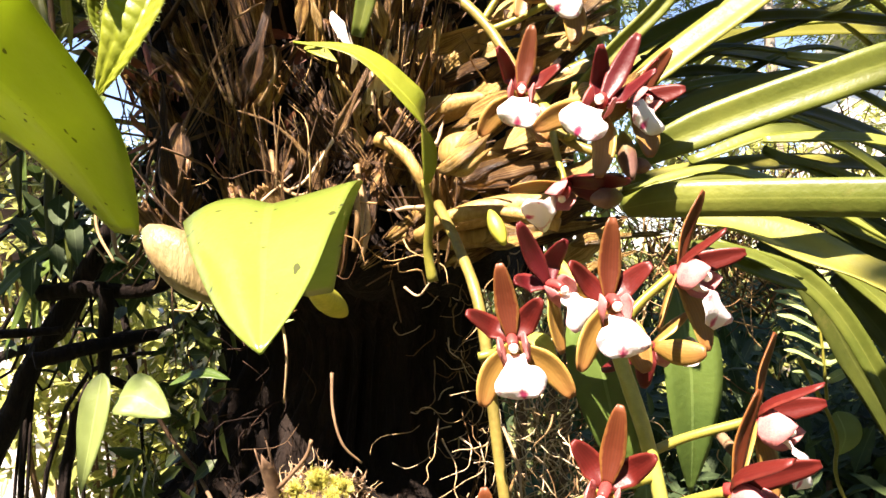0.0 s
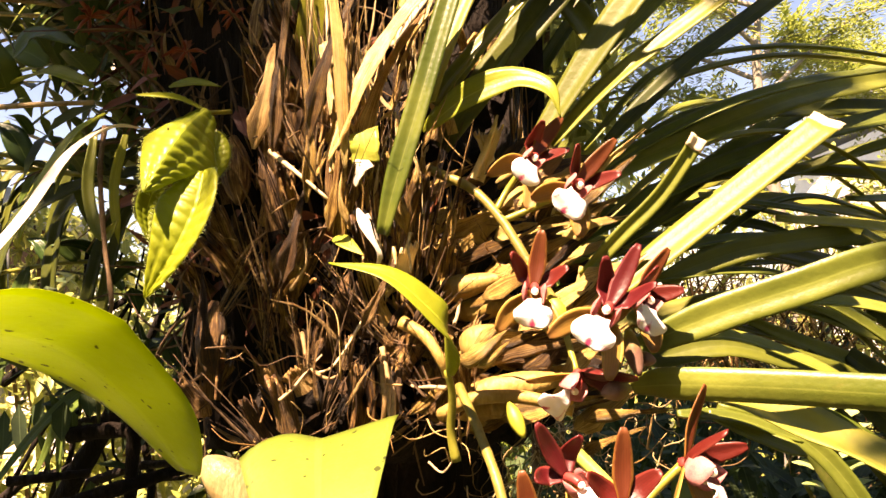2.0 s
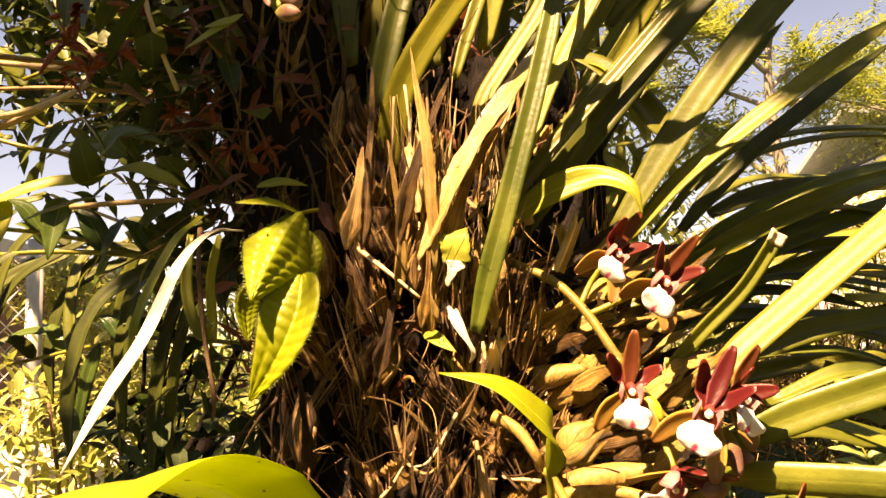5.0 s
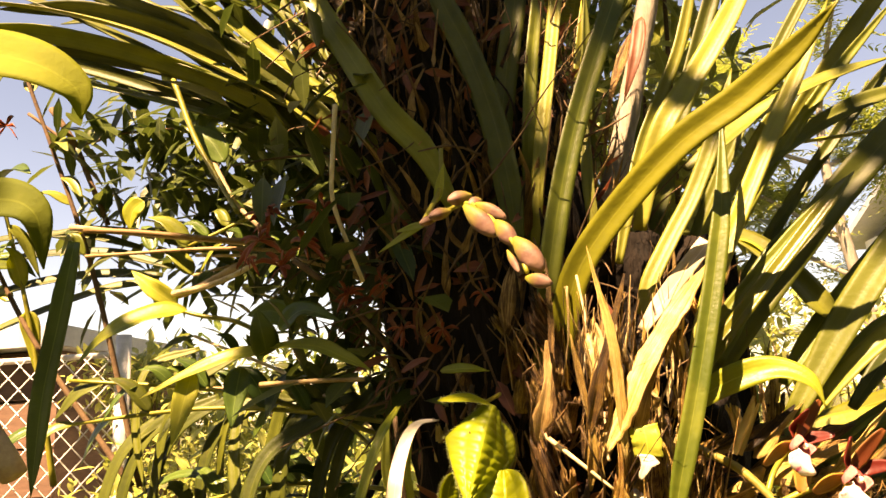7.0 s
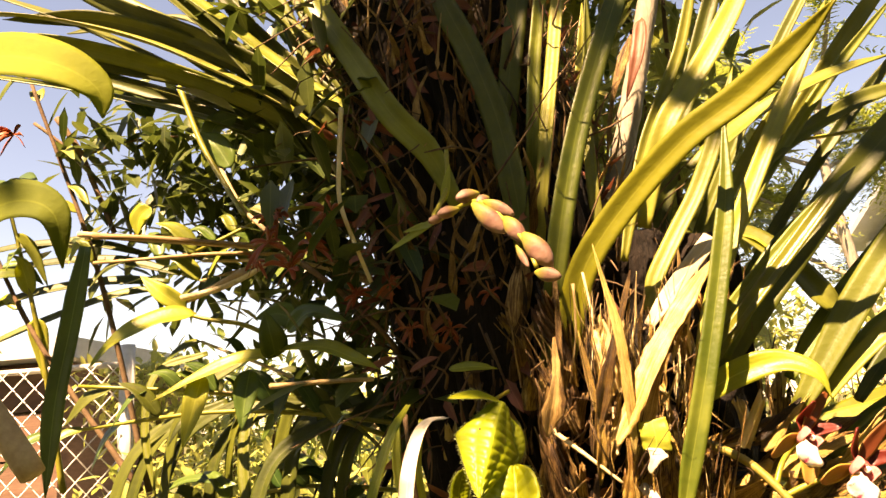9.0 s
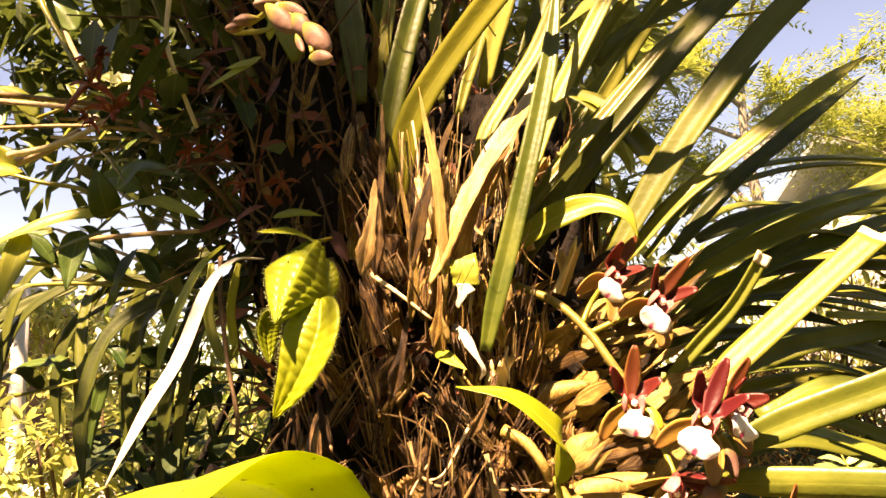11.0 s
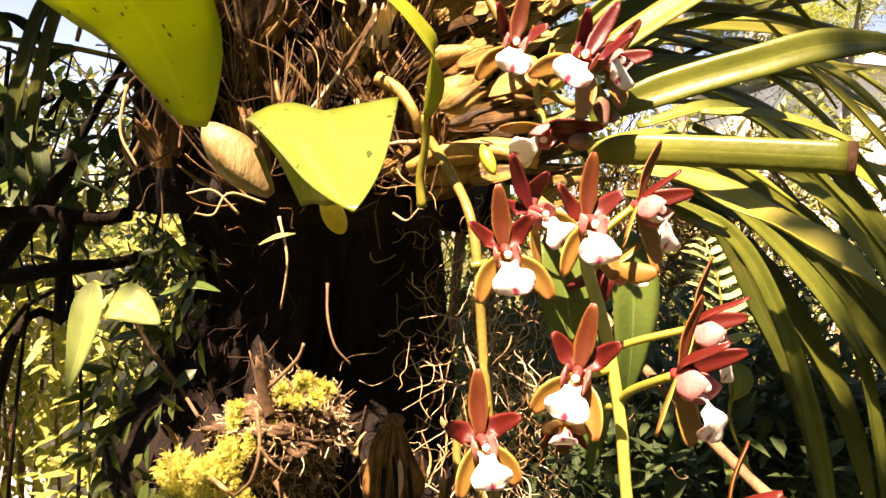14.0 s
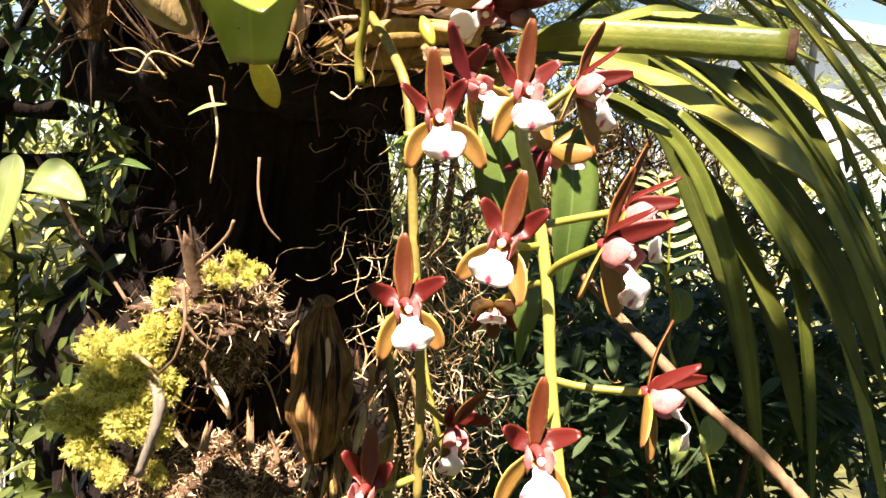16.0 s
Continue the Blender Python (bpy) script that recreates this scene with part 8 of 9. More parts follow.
# slanting dead branch and leaves behind the hanging spikes
BR = thing("slanting_branch", (0.1410, 0.4000, 1.4160), "pale tan slanting dead branch", "branch")
part("wood", tube(Geo(), ((0.1310, 0.4200, 1.4320), (0.1470, 0.3700, 1.3990), (0.1760, 0.3100, 1.3600), (0.2060, 0.2800, 1.3330), (0.2230, 0.2600, 1.3140)), 0.0026, 0.0032, 12, 40, 0.14), M_OLDWOOD, BR)
BACKLEAF = thing("broad_leaf_seedling", (0.0790, 0.3000, 1.3970), "seedling with broad dark green leaves behind the flowers", "plant")


def back_leaf(pts, w, n, mat):
    part("leaf", ribbon(Geo(), pts, w, "lance", n, None, 0.2, 0.0005, 20, 6), mat, BACKLEAF)


back_leaf(((0.0560, 0.2750, 1.4820), (0.0590, 0.2700, 1.4580), (0.0650, 0.2700, 1.4310), (0.0700, 0.2750, 1.4110)), 0.0250, (-0.2, -1, 0.1), M_DARKLEAF)
back_leaf(((0.0970, 0.3000, 1.4840), (0.1010, 0.2950, 1.4540), (0.1020, 0.2950, 1.4240), (0.1030, 0.3000, 1.3980)), 0.0270, (0.2, -1, 0.1), M_DARKLEAF)
back_leaf(((0.0760, 0.2700, 1.4120), (0.0760, 0.2680, 1.3950), (0.0760, 0.2700, 1.3710)), 0.0150, (0.2, -1, 0.1), M_DARKLEAF)
back_leaf(((0.0310, 0.2700, 1.4680), (0.0360, 0.2600, 1.4660), (0.0420, 0.2620, 1.4590)), 0.0080, (0.3, -1, 0.4), M_YELLOW)
back_leaf(((0.0680, 0.2900, 1.4440), (0.0750, 0.2850, 1.4270), (0.0760, 0.2850, 1.4030)), 0.0160, (0.2, -1, 0.1), M_STRAP)
ROUND = thing("round_leaf_creeper", (0.2730, 0.5000, 1.3470), "thin creeper with round pale green leaves", "plant")
for c, w, h in (((0.2730, 0.5000, 1.3870), 0.026, 0.030), ((0.3030, 0.4800, 1.2890), 0.028, 0.034), ((0.2760, 0.4800, 1.2740), 0.020, 0.026), ((0.2430, 0.4500, 1.3270), 0.014, 0.02)):
    c = Vector(c)
    part("leaf", ribbon(Geo(), (c, c + Vector((0.004, -0.004, -h * 0.5)), c + Vector((0.002, 0, -h))), w, "ovate", (0.2, -1, 0.3), None, 0.15, 0.0004, 14, 6), M_GREYLEAF, ROUND)
part("stem", tube(Geo(), ((0.2320, 0.4700, 1.4290), (0.2670, 0.4900, 1.3760), (0.2690, 0.4900, 1.3400), (0.2970, 0.4800, 1.2800), (0.3200, 0.4800, 1.2250)), 0.0015, 0.0012, 6, 20), M_STEM, ROUND)

# broad grey-green leaves low on the left
LOWLEAF = thing("low_shade_plant", (-0.1370, 0.3500, 1.4110), "shade plant with thin grey-green leaves", "plant")
for pts, w, n, mat in (
        (((-0.1508, 0.3350, 1.4308), (-0.1401, 0.3300, 1.4320), (-0.1242, 0.3280, 1.4237)), 0.0225, (-0.3, -0.7, 0.7), M_GREYLEAF),
        (((-0.1270, 0.3350, 1.4370), (-0.1100, 0.3280, 1.4430), (-0.0960, 0.3250, 1.4410)), 0.0080, (0, -0.5, 0.9), M_DARKLEAF),
        (((-0.1585, 0.3350, 1.4420), (-0.1586, 0.3300, 1.4288), (-0.1611, 0.3280, 1.4097), (-0.1674, 0.3320, 1.3867)), 0.0163, (-0.2, -0.9, 0.4), M_GREYLEAF),
        (((-0.0750, 0.2900, 1.4660), (-0.0670, 0.2850, 1.4700), (-0.0590, 0.2850, 1.4720)), 0.0040, (0, -0.6, 0.8), M_GREYLEAF)):
    part("leaf", ribbon(Geo(), pts, w, "ovate", n, None, 0.2, 0.0004, 16, 6), mat, LOWLEAF)
part("stem", tube(Geo(), ((-0.1580, 0.3600, 1.4420), (-0.1370, 0.3600, 1.4070), (-0.1210, 0.3550, 1.3890), (-0.1060, 0.3400, 1.3750)), 0.0012, 0.0010, 6, 14), M_TWIG, LOWLEAF)


# stems in near-black bark: their backlit shade is put into the colour
THICKET = thing("dark_stemmed_shrub", (-0.42, 0.66, 0), "leaning stems of a bare shrub, coloured dark for shade", "shrub")
low_l, low_r = Vector((-0.4840, 0.6800, 1.2330)), Vector((-0.2300, 0.6200, 1.2560))
top_l, top_r = Vector((-0.3860, 0.6600, 1.5540)), Vector((-0.1510, 0.5600, 1.6250))
for k in range(10):
    rr = random.Random(40 + k)
    a = low_l.lerp(low_r, rr.random())
    b = top_l.lerp(top_r, rr.random()) + Vector((0, rr.uniform(-0.03, 0.08), rr.uniform(-0.05, 0.05)))
    m = a.lerp(b, 0.5) + Vector((rr.uniform(-0.07, 0.07), 0, rr.uniform(-0.02, 0.03)))
    r = rr.choice((0.0016, 0.0022, 0.003, 0.0052))
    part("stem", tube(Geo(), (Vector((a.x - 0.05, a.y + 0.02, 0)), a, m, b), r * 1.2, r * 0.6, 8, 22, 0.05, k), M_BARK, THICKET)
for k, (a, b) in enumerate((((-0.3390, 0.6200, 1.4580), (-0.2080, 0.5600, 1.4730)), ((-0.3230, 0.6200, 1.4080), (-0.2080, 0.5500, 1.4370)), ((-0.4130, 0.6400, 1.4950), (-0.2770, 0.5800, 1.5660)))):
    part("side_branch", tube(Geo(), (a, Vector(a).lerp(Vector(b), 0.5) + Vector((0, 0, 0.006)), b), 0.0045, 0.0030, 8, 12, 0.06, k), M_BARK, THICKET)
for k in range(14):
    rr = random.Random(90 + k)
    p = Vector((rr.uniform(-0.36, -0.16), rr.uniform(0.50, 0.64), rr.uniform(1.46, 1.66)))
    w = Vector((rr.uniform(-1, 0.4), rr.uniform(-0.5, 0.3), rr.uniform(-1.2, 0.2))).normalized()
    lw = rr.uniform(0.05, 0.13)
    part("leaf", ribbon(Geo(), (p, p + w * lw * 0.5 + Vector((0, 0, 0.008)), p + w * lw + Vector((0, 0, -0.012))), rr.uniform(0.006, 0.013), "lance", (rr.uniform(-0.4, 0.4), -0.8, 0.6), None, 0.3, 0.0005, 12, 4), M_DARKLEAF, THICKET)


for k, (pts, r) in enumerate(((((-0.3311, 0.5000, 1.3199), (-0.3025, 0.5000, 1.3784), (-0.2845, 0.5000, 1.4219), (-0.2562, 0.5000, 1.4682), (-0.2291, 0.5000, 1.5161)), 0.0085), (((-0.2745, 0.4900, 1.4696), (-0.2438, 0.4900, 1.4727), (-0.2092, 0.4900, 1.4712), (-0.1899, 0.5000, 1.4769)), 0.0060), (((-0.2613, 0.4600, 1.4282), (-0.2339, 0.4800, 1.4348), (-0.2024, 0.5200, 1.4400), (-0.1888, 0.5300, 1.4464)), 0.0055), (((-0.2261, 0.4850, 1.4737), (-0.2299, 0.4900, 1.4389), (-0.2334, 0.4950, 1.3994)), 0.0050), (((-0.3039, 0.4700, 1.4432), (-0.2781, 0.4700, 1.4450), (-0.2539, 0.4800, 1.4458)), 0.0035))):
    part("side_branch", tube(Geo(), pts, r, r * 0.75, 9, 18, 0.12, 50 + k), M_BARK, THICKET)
g = Geo()
rr = random.Random(1300)
for _ in range(110):
    p = Vector((rr.uniform(-0.32, -0.15), rr.uniform(0.46, 0.62), rr.gauss(1.520, 0.024)))
    small_leaf(g, p, rand_dir(rr) + Vector((0, -0.2, -0.5)), Vector((0, -0.3, 1)), rr.uniform(0.018, 0.042), rr.uniform(0.009, 0.020), 0.3)
stem_lo, stem_hi = Vector((-0.3638, 0.5700, 1.4237)), Vector((-0.2155, 0.5700, 1.5953))
for _ in range(110):
    p = Vector((rr.uniform(stem_lo.x, stem_hi.x), rr.uniform(0.52, 0.64), rr.uniform(stem_lo.z, stem_hi.z)))
    if noise.noise(Vector((p.x * 24, p.z * 24, 8.0))) > -0.08:
        small_leaf(g, p, rand_dir(rr) + Vector((0, -0.2, -0.5)), Vector((0, -0.3, 1)), rr.uniform(0.02, 0.045), rr.uniform(0.010, 0.021), 0.3)
# these leaves are coloured near black for the shade they fill
part("crown", g, M_SHADEFERN, THICKET, "small leaves among the stems, coloured dark for shade")


# ---- garden behind ----
def fern(base, heading, length, rise, seed, label="arching pale green fern frond clump", mat=None):
    rng = random.Random(seed)
    f = thing("fern", base, label, "fern", "garden ferns")
    b = Vector(base)
    for k in range(5):
        a = heading + (k - 2) * 0.55 + rng.uniform(-0.2, 0.2)
        d = Vector((math.cos(a), math.sin(a), 0))
        ln = length * rng.uniform(0.7, 1.1)
        pts = (b, b + d * ln * 0.35 + Vector((0, 0, rise * 0.8)), b + d * ln * 0.75 + Vector((0, 0, rise)), b + d * ln + Vector((0, 0, rise * 0.6)))
        c = spline(pts, 26)
        g = Geo()
        tube(g, pts, 0.0022, 0.0008, 5, 20)
        for i in range(3, 27):
            t = (c[min(i + 1, 26)] - c[i - 1]).normalized()
            side = t.cross(Vector((0, 0, 1))).normalized()
            pl = ln * 0.26 * math.sin(math.pi * min(1, 0.12 + i / 29))
            for s in (-1, 1):
                small_leaf(g, c[i], side * s + t * 0.35 + Vector((0, 0, -0.15)), Vector((0, 0, 1)), pl, pl * 0.42, 0.15, 0.1)
        part("frond", g, mat or M_FERN, f)
    return f


# the shade on these ferns is put into their near-black green
fern((0.5260, 0.8000, 1.3400), 1.6, 0.24, 0.12, 3, "arching fern clump with shade put into its green", M_SHADEFERN)
fern((0.6820, 0.9000, 1.2160), 3.9, 0.26, 0.12, 4, "arching fern clump with shade put into its green", M_SHADEFERN)
fern((0.4650, 0.8000, 1.0980), 0.6, 0.26, 0.14, 5, "arching fern clump with shade put into its green", M_SHADEFERN)
fern((0.9080, 1.0000, 1.0430), 2.6, 0.3, 0.14, 6, "arching fern clump with shade put into its green", M_SHADEFERN)


def lit_frond(root, tip, pair, leaf, seed, label):
    """One pinnate frond with separate paired pinnae."""
    rng = random.Random(seed)
    f = thing("fern", root, label, "fern", "garden ferns")
    a, e = Vector(root), Vector(tip)
    pts = (a, a.lerp(e, 0.5) + Vector((0, -0.01, 0.01)), e)
    part("rachis", tube(Geo(), pts, 0.0016, 0.0008, 6, 16), M_STEM, f)
    c = spline(pts, pair)
    for i in range(1, pair + 1):
        t = (c[i] - c[i - 1]).normalized()
        for s in (-1, 1):
            side = Vector((s, -0.15, 0.12)) + t * 0.45
            ln = leaf * math.sin(math.pi * (0.22 + 0.70 * i / (pair + 1))) * rng.uniform(0.88, 1.08)
            w = side.normalized()
            part("pinna", ribbon(Geo(), (c[i], c[i] + w * ln * 0.5, c[i] + w * ln + Vector((0, 0, -0.006))), ln * 0.30, "lance", (0.1, -0.55, 0.85), None, 0.15, 0.0004, 12, 4, 0, 0.03), M_FERNLIT, f)
    return f


lit_frond((0.3360, 0.6300, 1.3680), (0.3160, 0.6400, 1.4820), 9, 0.047, 61, "sunlit fern frond with paired pale green pinnae")


def shrub(name, centre, size, count, leaf, mat, label, stems=6, seed=0, group="", narrow=0.45, stem_mat=None):
    """Stems from the ground with a loose uneven crown of separate leaves."""
    rng = random.Random(seed)
    c = Vector(centre)
    ob = thing(name, (c.x, c.y, 0), label, name.replace("_", " "), group)
    heads = []
    for k in range(stems):
        top = c + Vector((rng.uniform(-0.8, 0.8) * size[0], rng.uniform(-0.8, 0.8) * size[1], rng.uniform(-0.1, 0.9) * size[2]))
        foot = Vector((c.x + rng.uniform(-0.3, 0.3) * size[0], c.y + rng.uniform(-0.3, 0.3) * size[1], 0))
        mid = foot.lerp(top, 0.55) + Vector((rng.uniform(-0.15, 0.15), rng.uniform(-0.1, 0.1), 0)) * size[0]
        r = 0.006 + 0.012 * rng.random() * max(size)
        part("stem", tube(Geo(), (foot, mid, top), r, r * 0.35, 7, 14, 0.05), stem_mat or M_TWIG, ob)
        heads += [top, mid.lerp(top, 0.5)]
    for _ in range(stems * 2):
        heads.append(c + Vector((rng.uniform(-1, 1) * size[0], rng.uniform(-1, 1) * size[1], rng.uniform(-1, 1) * size[2])))
    g = Geo()
    for _ in range(count):
        h = rng.choice(heads)
        d = rand_dir(rng)
        p = h + Vector((d.x * size[0], d.y * size[1], d.z * size[2])) * 0.42 * rng.random() ** 0.6
        e = leaf * rng.uniform(0.6, 1.25)
        small_leaf(g, p, rand_dir(rng) + d * 0.6 + Vector((0, 0, -0.2)), Vector((0, -0.2, 1)), e, e * narrow * rng.uniform(0.8, 1.2), 0.3)
    part("crown", g, mat, ob)
    return ob


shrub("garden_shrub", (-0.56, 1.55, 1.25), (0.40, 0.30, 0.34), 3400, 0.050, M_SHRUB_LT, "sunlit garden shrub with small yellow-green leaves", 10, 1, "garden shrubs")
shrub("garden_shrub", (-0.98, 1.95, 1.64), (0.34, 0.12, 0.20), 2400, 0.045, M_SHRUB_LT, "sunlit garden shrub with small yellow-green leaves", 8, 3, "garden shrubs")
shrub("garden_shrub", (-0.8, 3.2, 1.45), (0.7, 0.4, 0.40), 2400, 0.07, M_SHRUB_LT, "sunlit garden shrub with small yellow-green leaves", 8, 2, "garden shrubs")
shrub("garden_shrub", (-0.2, 2.2, 1.3), (0.7, 0.4, 0.5), 2400, 0.07, M_SHRUB, "garden shrub beside the tree, leaves in a dark tone", 7, 4, "garden shrubs")
# near-black leaf colour stands in for the shade on this shrub
shrub("garden_shrub", (0.80, 1.5, 1.15), (0.55, 0.40, 0.32), 5200, 0.07, M_SHADEFERN, "garden shrub beside the tree, leaves in a dark tone", 9, 5, "garden shrubs")
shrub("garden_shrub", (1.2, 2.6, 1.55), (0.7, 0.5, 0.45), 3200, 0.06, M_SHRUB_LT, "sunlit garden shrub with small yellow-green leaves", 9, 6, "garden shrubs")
# this low shrub has its shade in the leaf colour as well
shrub("garden_shrub", (0.50, 0.95, 1.05), (0.38, 0.22, 0.24), 3600, 0.05, M_SHADEFERN, "garden shrub beside the tree, leaves in a dark tone", 9, 7, "garden shrubs")
# unseen hedges added behind and beside the camera to cut the sky light
shrub("tall_hedge", (0.2, -2.6, 2.1), (3.6, 0.5, 1.9), 9000, 0.22, M_SHRUB, "tall dense hedge added out of view to block sky light", 16, 21, "tall hedges", 0.5)
shrub("tall_hedge", (-3.4, -0.9, 1.9), (0.5, 1.6, 1.7), 6000, 0.22, M_SHRUB, "tall dense hedge added out of view to block sky light", 14, 23, "tall hedges", 0.5)
shrub("tall_hedge", (3.2, 0.2, 1.9), (0.5, 2.4, 1.7), 8000, 0.22, M_SHRUB, "tall dense hedge added out of view to block sky light", 16, 22, "tall hedges", 0.5)
def feathery_tree(x, y, top, spread, seed):
    """A pale trunk with limbs and twigs that carry rows of small leaflets."""
    rng = random.Random(seed)
    ob = thing("garden_tree", (x, y, 0), "light feathery garden tree with pale trunk", "garden tree", "garden trees")
    trunk = (Vector((x, y, 0)), Vector((x + 0.1, y, top * 0.4)), Vector((x - 0.05, y, top * 0.8)), Vector((x, y, top)))
    part("trunk", tube(Geo(), trunk, 0.07, 0.02, 9, 16, 0.06, seed), M_GREYBARK, ob)
    c = spline(trunk, 20)
    g = Geo()
    for k in range(16):
        s = c[8 + int(12 * k / 16)]
        w = rng.uniform(0, 6.28)
        d = Vector((math.cos(w), math.sin(w) * 0.7, rng.uniform(0.1, 0.8))).normalized()
        ln = spread * rng.uniform(0.6, 1.1)
        limb = (s, s + d * ln * 0.5 + Vector((0, 0, 0.08)), s + d * ln + Vector((0, 0, -0.05)))
        part("limb", tube(Geo(), limb, 0.022, 0.006, 6, 10, 0.05, k), M_GREYBARK, ob)
        lc = spline(limb, 16)
        for i in range(4, 17):
            for _ in range(6):
                d2 = (rand_dir(rng) + d * 0.7 + Vector((0, 0, 0.15))).normalized()
                tl = spread * rng.uniform(0.16, 0.34)
                tw = spline((lc[i], lc[i] + d2 * tl * 0.5 + Vector((0, 0, 0.02)), lc[i] + d2 * tl + Vector((0, 0, -0.06))), 9)
                side = d2.cross(Vector((0, 0, 1))).normalized()
                for q in tw[1:]:
                    for sg in (-1, 1):
                        small_leaf(g, q, side * sg + d2 * 0.5 + rand_dir(rng) * 0.3, Vector((0, 0, 1)), rng.uniform(0.05, 0.085), rng.uniform(0.016, 0.028))
    part("crown", g, M_FEATHER, ob)


feathery_tree(2.4, 5.2, 3.9, 1.3, 8)
feathery_tree(4.4, 6.0, 3.6, 1.5, 9)
shrub("garden_tree", (0.6, 6.5, 3.0), (1.2, 1.0, 1.2), 12000, 0.08, M_SHRUB, "broad dark green garden tree", 5, 10, "garden trees")
shrub("hedge", (-4.2, 5.2, 1.0), (2.2, 0.6, 0.75), 6000, 0.09, M_SHRUB_LT, "sunlit loose hedge along the fence", 12, 11, "hedges")
shrub("hedge", (-1.2, 6.2, 1.2), (1.6, 0.6, 0.9), 5000, 0.09, M_SHRUB, "dark loose hedge along the fence", 12, 12, "hedges")
shrub("hedge", (2.2, 4.2, 1.0), (1.8, 0.6, 0.75), 6000, 0.08, M_SHRUB_LT, "sunlit loose hedge along the fence", 12, 13, "hedges")
shrub("hedge", (6.0, 6.0, 1.2), (2.2, 0.8, 0.9), 5000, 0.10, M_SHRUB, "dark loose hedge along the fence", 12, 14, "hedges")


# leafy neighbour close behind the clump
nb = Vector((0.0670, 0.8500, 2.0680))
shrub("tall_shrub", nb, (0.20, 0.12, 0.30), 2600, 0.055, M_SHRUB_LT, "tall sunlit leafy shrub close behind the orchid", 8, 31, "", 0.4)
nb = Vector((-0.0780, 0.9500, 2.1810))
shrub("tall_shrub", nb, (0.16, 0.12, 0.30), 1500, 0.055, M_SHRUB, "tall dark leafy shrub close behind the orchid", 6, 32, "", 0.4)
OLDSTEM = thing("old_grey_stem", (-0.0160, 0.4400, 1.8000), "old grey stem with peeling papery skin", "stem")
part("stem", tube(Geo(), ((-0.0270, 0.4300, 1.7730), (-0.0100, 0.4400, 1.8260), (0.0120, 0.4500, 1.8980), (0.0400, 0.4600, 1.9970)), 0.0095, 0.0080, 12, 20, 0.08, 3), M_GREYBARK, OLDSTEM)
part("dead_leaf", ribbon(Geo(), ((0.0090, 0.4000, 1.9150), (0.0000, 0.3900, 1.8800), (-0.0110, 0.3950, 1.8490)), 0.012, "lance", (-0.3, -1, 0.1), None, 0.5, 0.0006, 14, 4, 0, 0.05), M_DEADLEAF, OLDSTEM)
part("dead_leaf", ribbon(Geo(), ((0.0020, 0.4100, 1.9080), (-0.0190, 0.4000, 1.8560), (-0.0300, 0.4000, 1.8020)), 0.010, "torn", (0.2, -1, 0.1), None, 0.5, 0.0006, 14, 4, 0, 0.05), M_SHEATH, OLDSTEM)


def dry_tangle():
    rng = random.Random(31)
    g = Geo()
    for _ in range(700):
        p = Vector((rng.gauss(0.36, 0.09), rng.uniform(0.76, 0.95), rng.gauss(1.50, 0.045)))
        d = (rand_dir(rng) + Vector((0, 0, 0.8))).normalized()
        ln = rng.uniform(0.04, 0.11)
        tube(g, (p, p + d * ln * 0.5 + rand_dir(rng) * ln * 0.2, p + d * ln), rng.uniform(0.0006, 0.0016), 0.0004, 4, 5)
    solo("dry_grass_tuft", g, M_FIBRE, "tangled tuft of dry straw-coloured grass", "dry grass", kind="stuff")


dry_tangle()


def chain_fence():
    """Chain-link fence with posts and a boarded shed behind it."""
    f = thing("chain_link_fence", (-1.6, 1.75, 0), "grey chain-link garden fence", "fence")
    g = Geo()
    y, x0, x1, z0, z1, cell = 1.75, -2.6, -1.12, 0.05, 1.84, 0.062
    n = int((x1 - x0 + z1 - z0) / cell)
    for s in (1, -1):
        for k in range(n + 1):
            a = k * cell
            pts = []
            lo, hi = max(0, a - (x1 - x0)), min(z1 - z0, a)
            if hi - lo < 0.02:
                continue
            for z in (lo, hi):
                x = a - z
                pts.append(Vector((x0 + x if s > 0 else x1 - x, y + 0.003 * s, z0 + z)))
            tube(g, pts, 0.0019, 0.0019, 5, 2)
    part("mesh", g, M_WIRE, f)
    for x in (x0, x1):
        part("post", tube(Geo(), (Vector((x, y + 0.02, 0)), Vector((x, y + 0.02, z1 + 0.05))), 0.02, 0.02, 10, 4), M_WIRE, f)
    part("rail", tube(Geo(), (Vector((x0, y + 0.02, z1)), Vector((x1, y + 0.02, z1))), 0.008, 0.008, 8, 4), M_WIRE, f)


chain_fence()


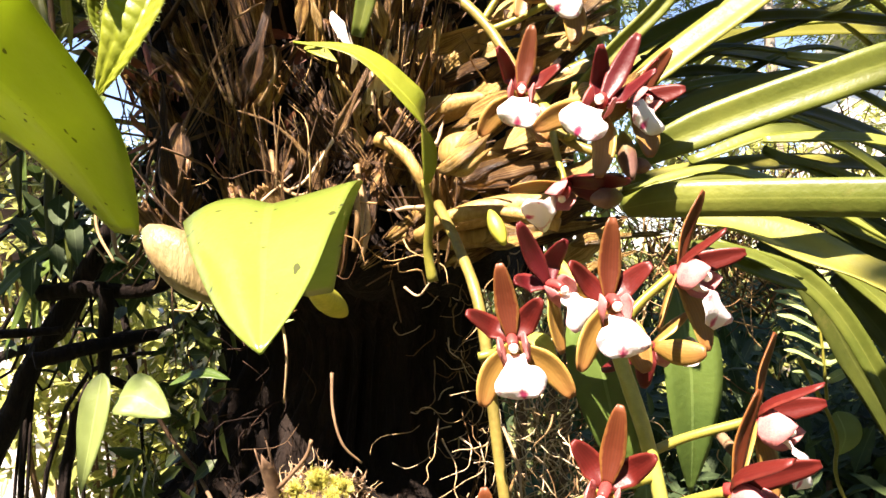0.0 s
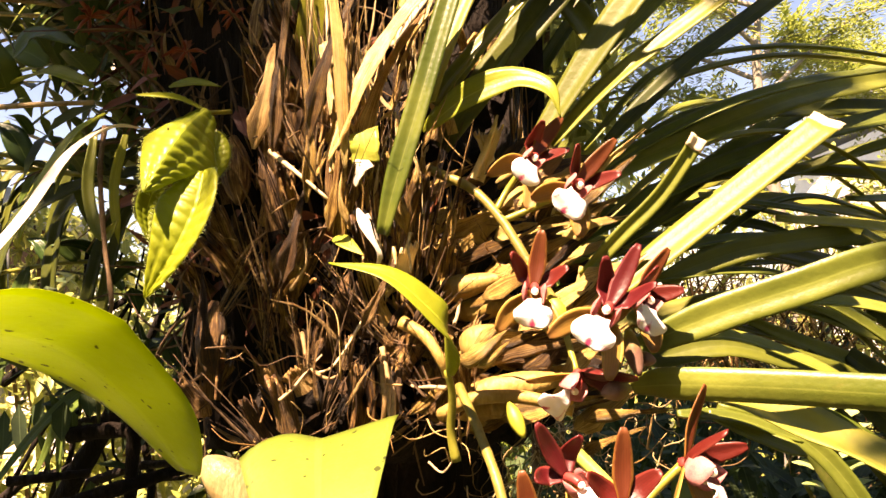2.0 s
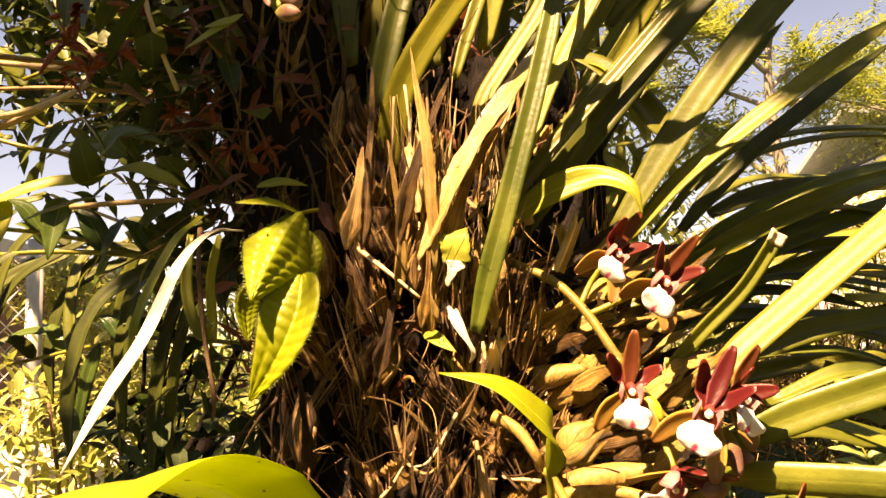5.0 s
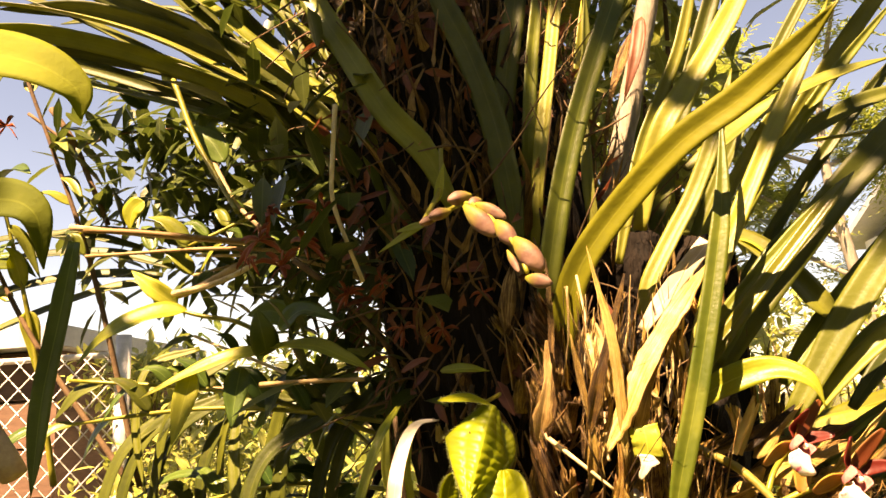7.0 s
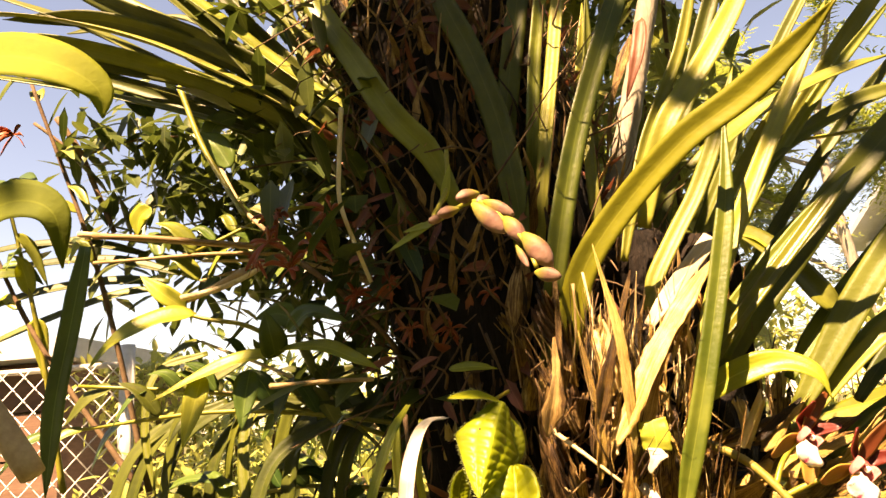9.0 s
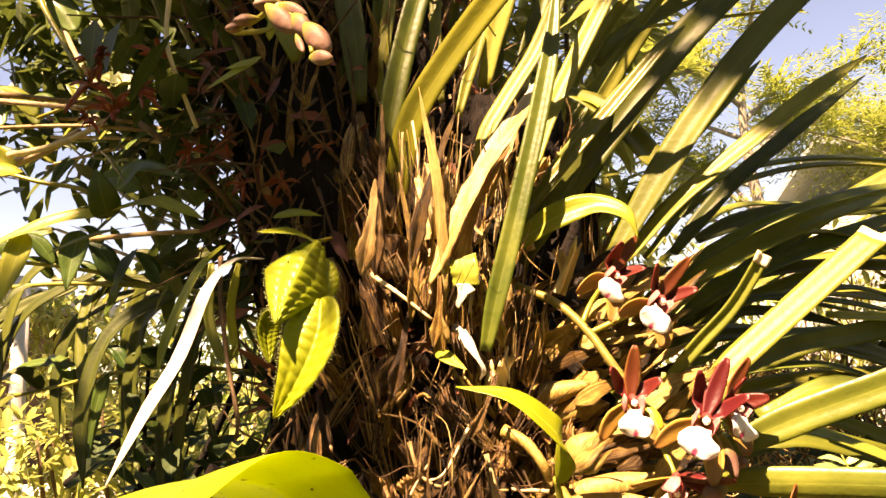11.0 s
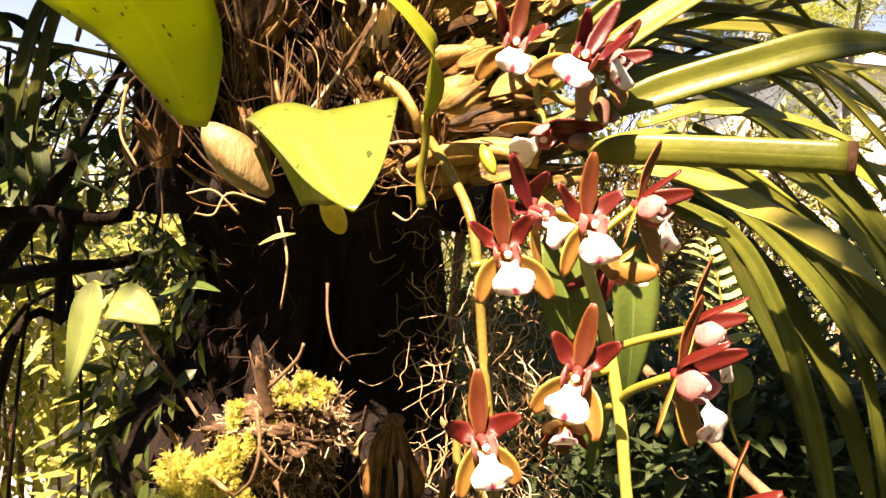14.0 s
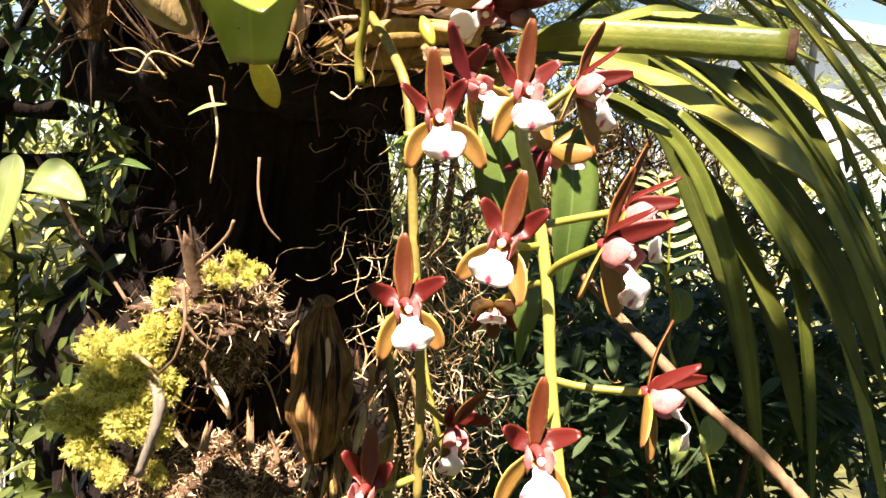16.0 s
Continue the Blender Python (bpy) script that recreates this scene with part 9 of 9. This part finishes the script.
def box(geo, a, b):
    (x0, y0, z0), (x1, y1, z1) = a, b
    o = len(geo.v)
    for x, y, z in ((x0, y0, z0), (x1, y0, z0), (x1, y1, z0), (x0, y1, z0), (x0, y0, z1), (x1, y0, z1), (x1, y1, z1), (x0, y1, z1)):
        geo.v.append(Vector((x, y, z)))
        geo.uv.append((x, z))
    for f in ((3, 2, 1, 0), (4, 5, 6, 7), (0, 1, 5, 4), (1, 2, 6, 5), (2, 3, 7, 6), (3, 0, 4, 7)):
        geo.f.append(tuple(o + k for k in f))
    return geo


def flat(ob):
    for p in ob.data.polygons:
        p.use_smooth = False
    return ob


def buildings():
    h = thing("house", (11, 12, 0), "pale distant house with a grey sheet roof", "house")
    flat(part("wall", box(Geo(), (7.9, 11, 0), (15, 16, 4.7)), M_WALL, h))
    g = Geo()
    for x in (7.5, 15.4):
        for y, z in ((10.6, 4.6), (13.5, 5.7), (16.4, 4.6), (10.6, 4.75), (13.5, 5.85), (16.4, 4.75)):
            g.v.append(Vector((x, y, z)))
            g.uv.append((x, y))
    g.f += [(3, 9, 10, 4), (4, 10, 11, 5), (0, 1, 7, 6), (1, 2, 8, 7), (0, 3, 4, 1), (1, 4, 5, 2), (6, 7, 10, 9), (7, 8, 11, 10), (0, 6, 9, 3), (2, 5, 11, 8)]
    flat(part("roof", g, M_ROOF, h))
    w = thing("garden_wall", (-1.2, 2.3, 0), "low white rendered garden wall", "wall")
    flat(part("wall", box(Geo(), (-1.63, 2.3, 0), (-0.72, 2.42, 1.24)), M_WALL, w))
    flat(part("coping", box(Geo(), (-1.635, 2.27, 1.24), (-0.69, 2.45, 1.30)), M_WALL, w))
    s = thing("shed", (-2.6, 2.8, 0), "low brown boarded garden shed", "shed")
    for k in range(12):
        flat(part("board", box(Geo(), (-3.6, 2.3, 0.16 * k), (-1.64, 2.32, 0.16 * k + 0.152)), M_BROWNWALL, s))
    flat(part("wall", box(Geo(), (-3.58, 2.324, 0), (-1.66, 3.3, 1.926)), M_BROWNWALL, s))
    flat(part("roof", box(Geo(), (-3.7, 2.2, 1.93), (-1.58, 3.4, 2.0)), M_ROOF, s))


buildings()
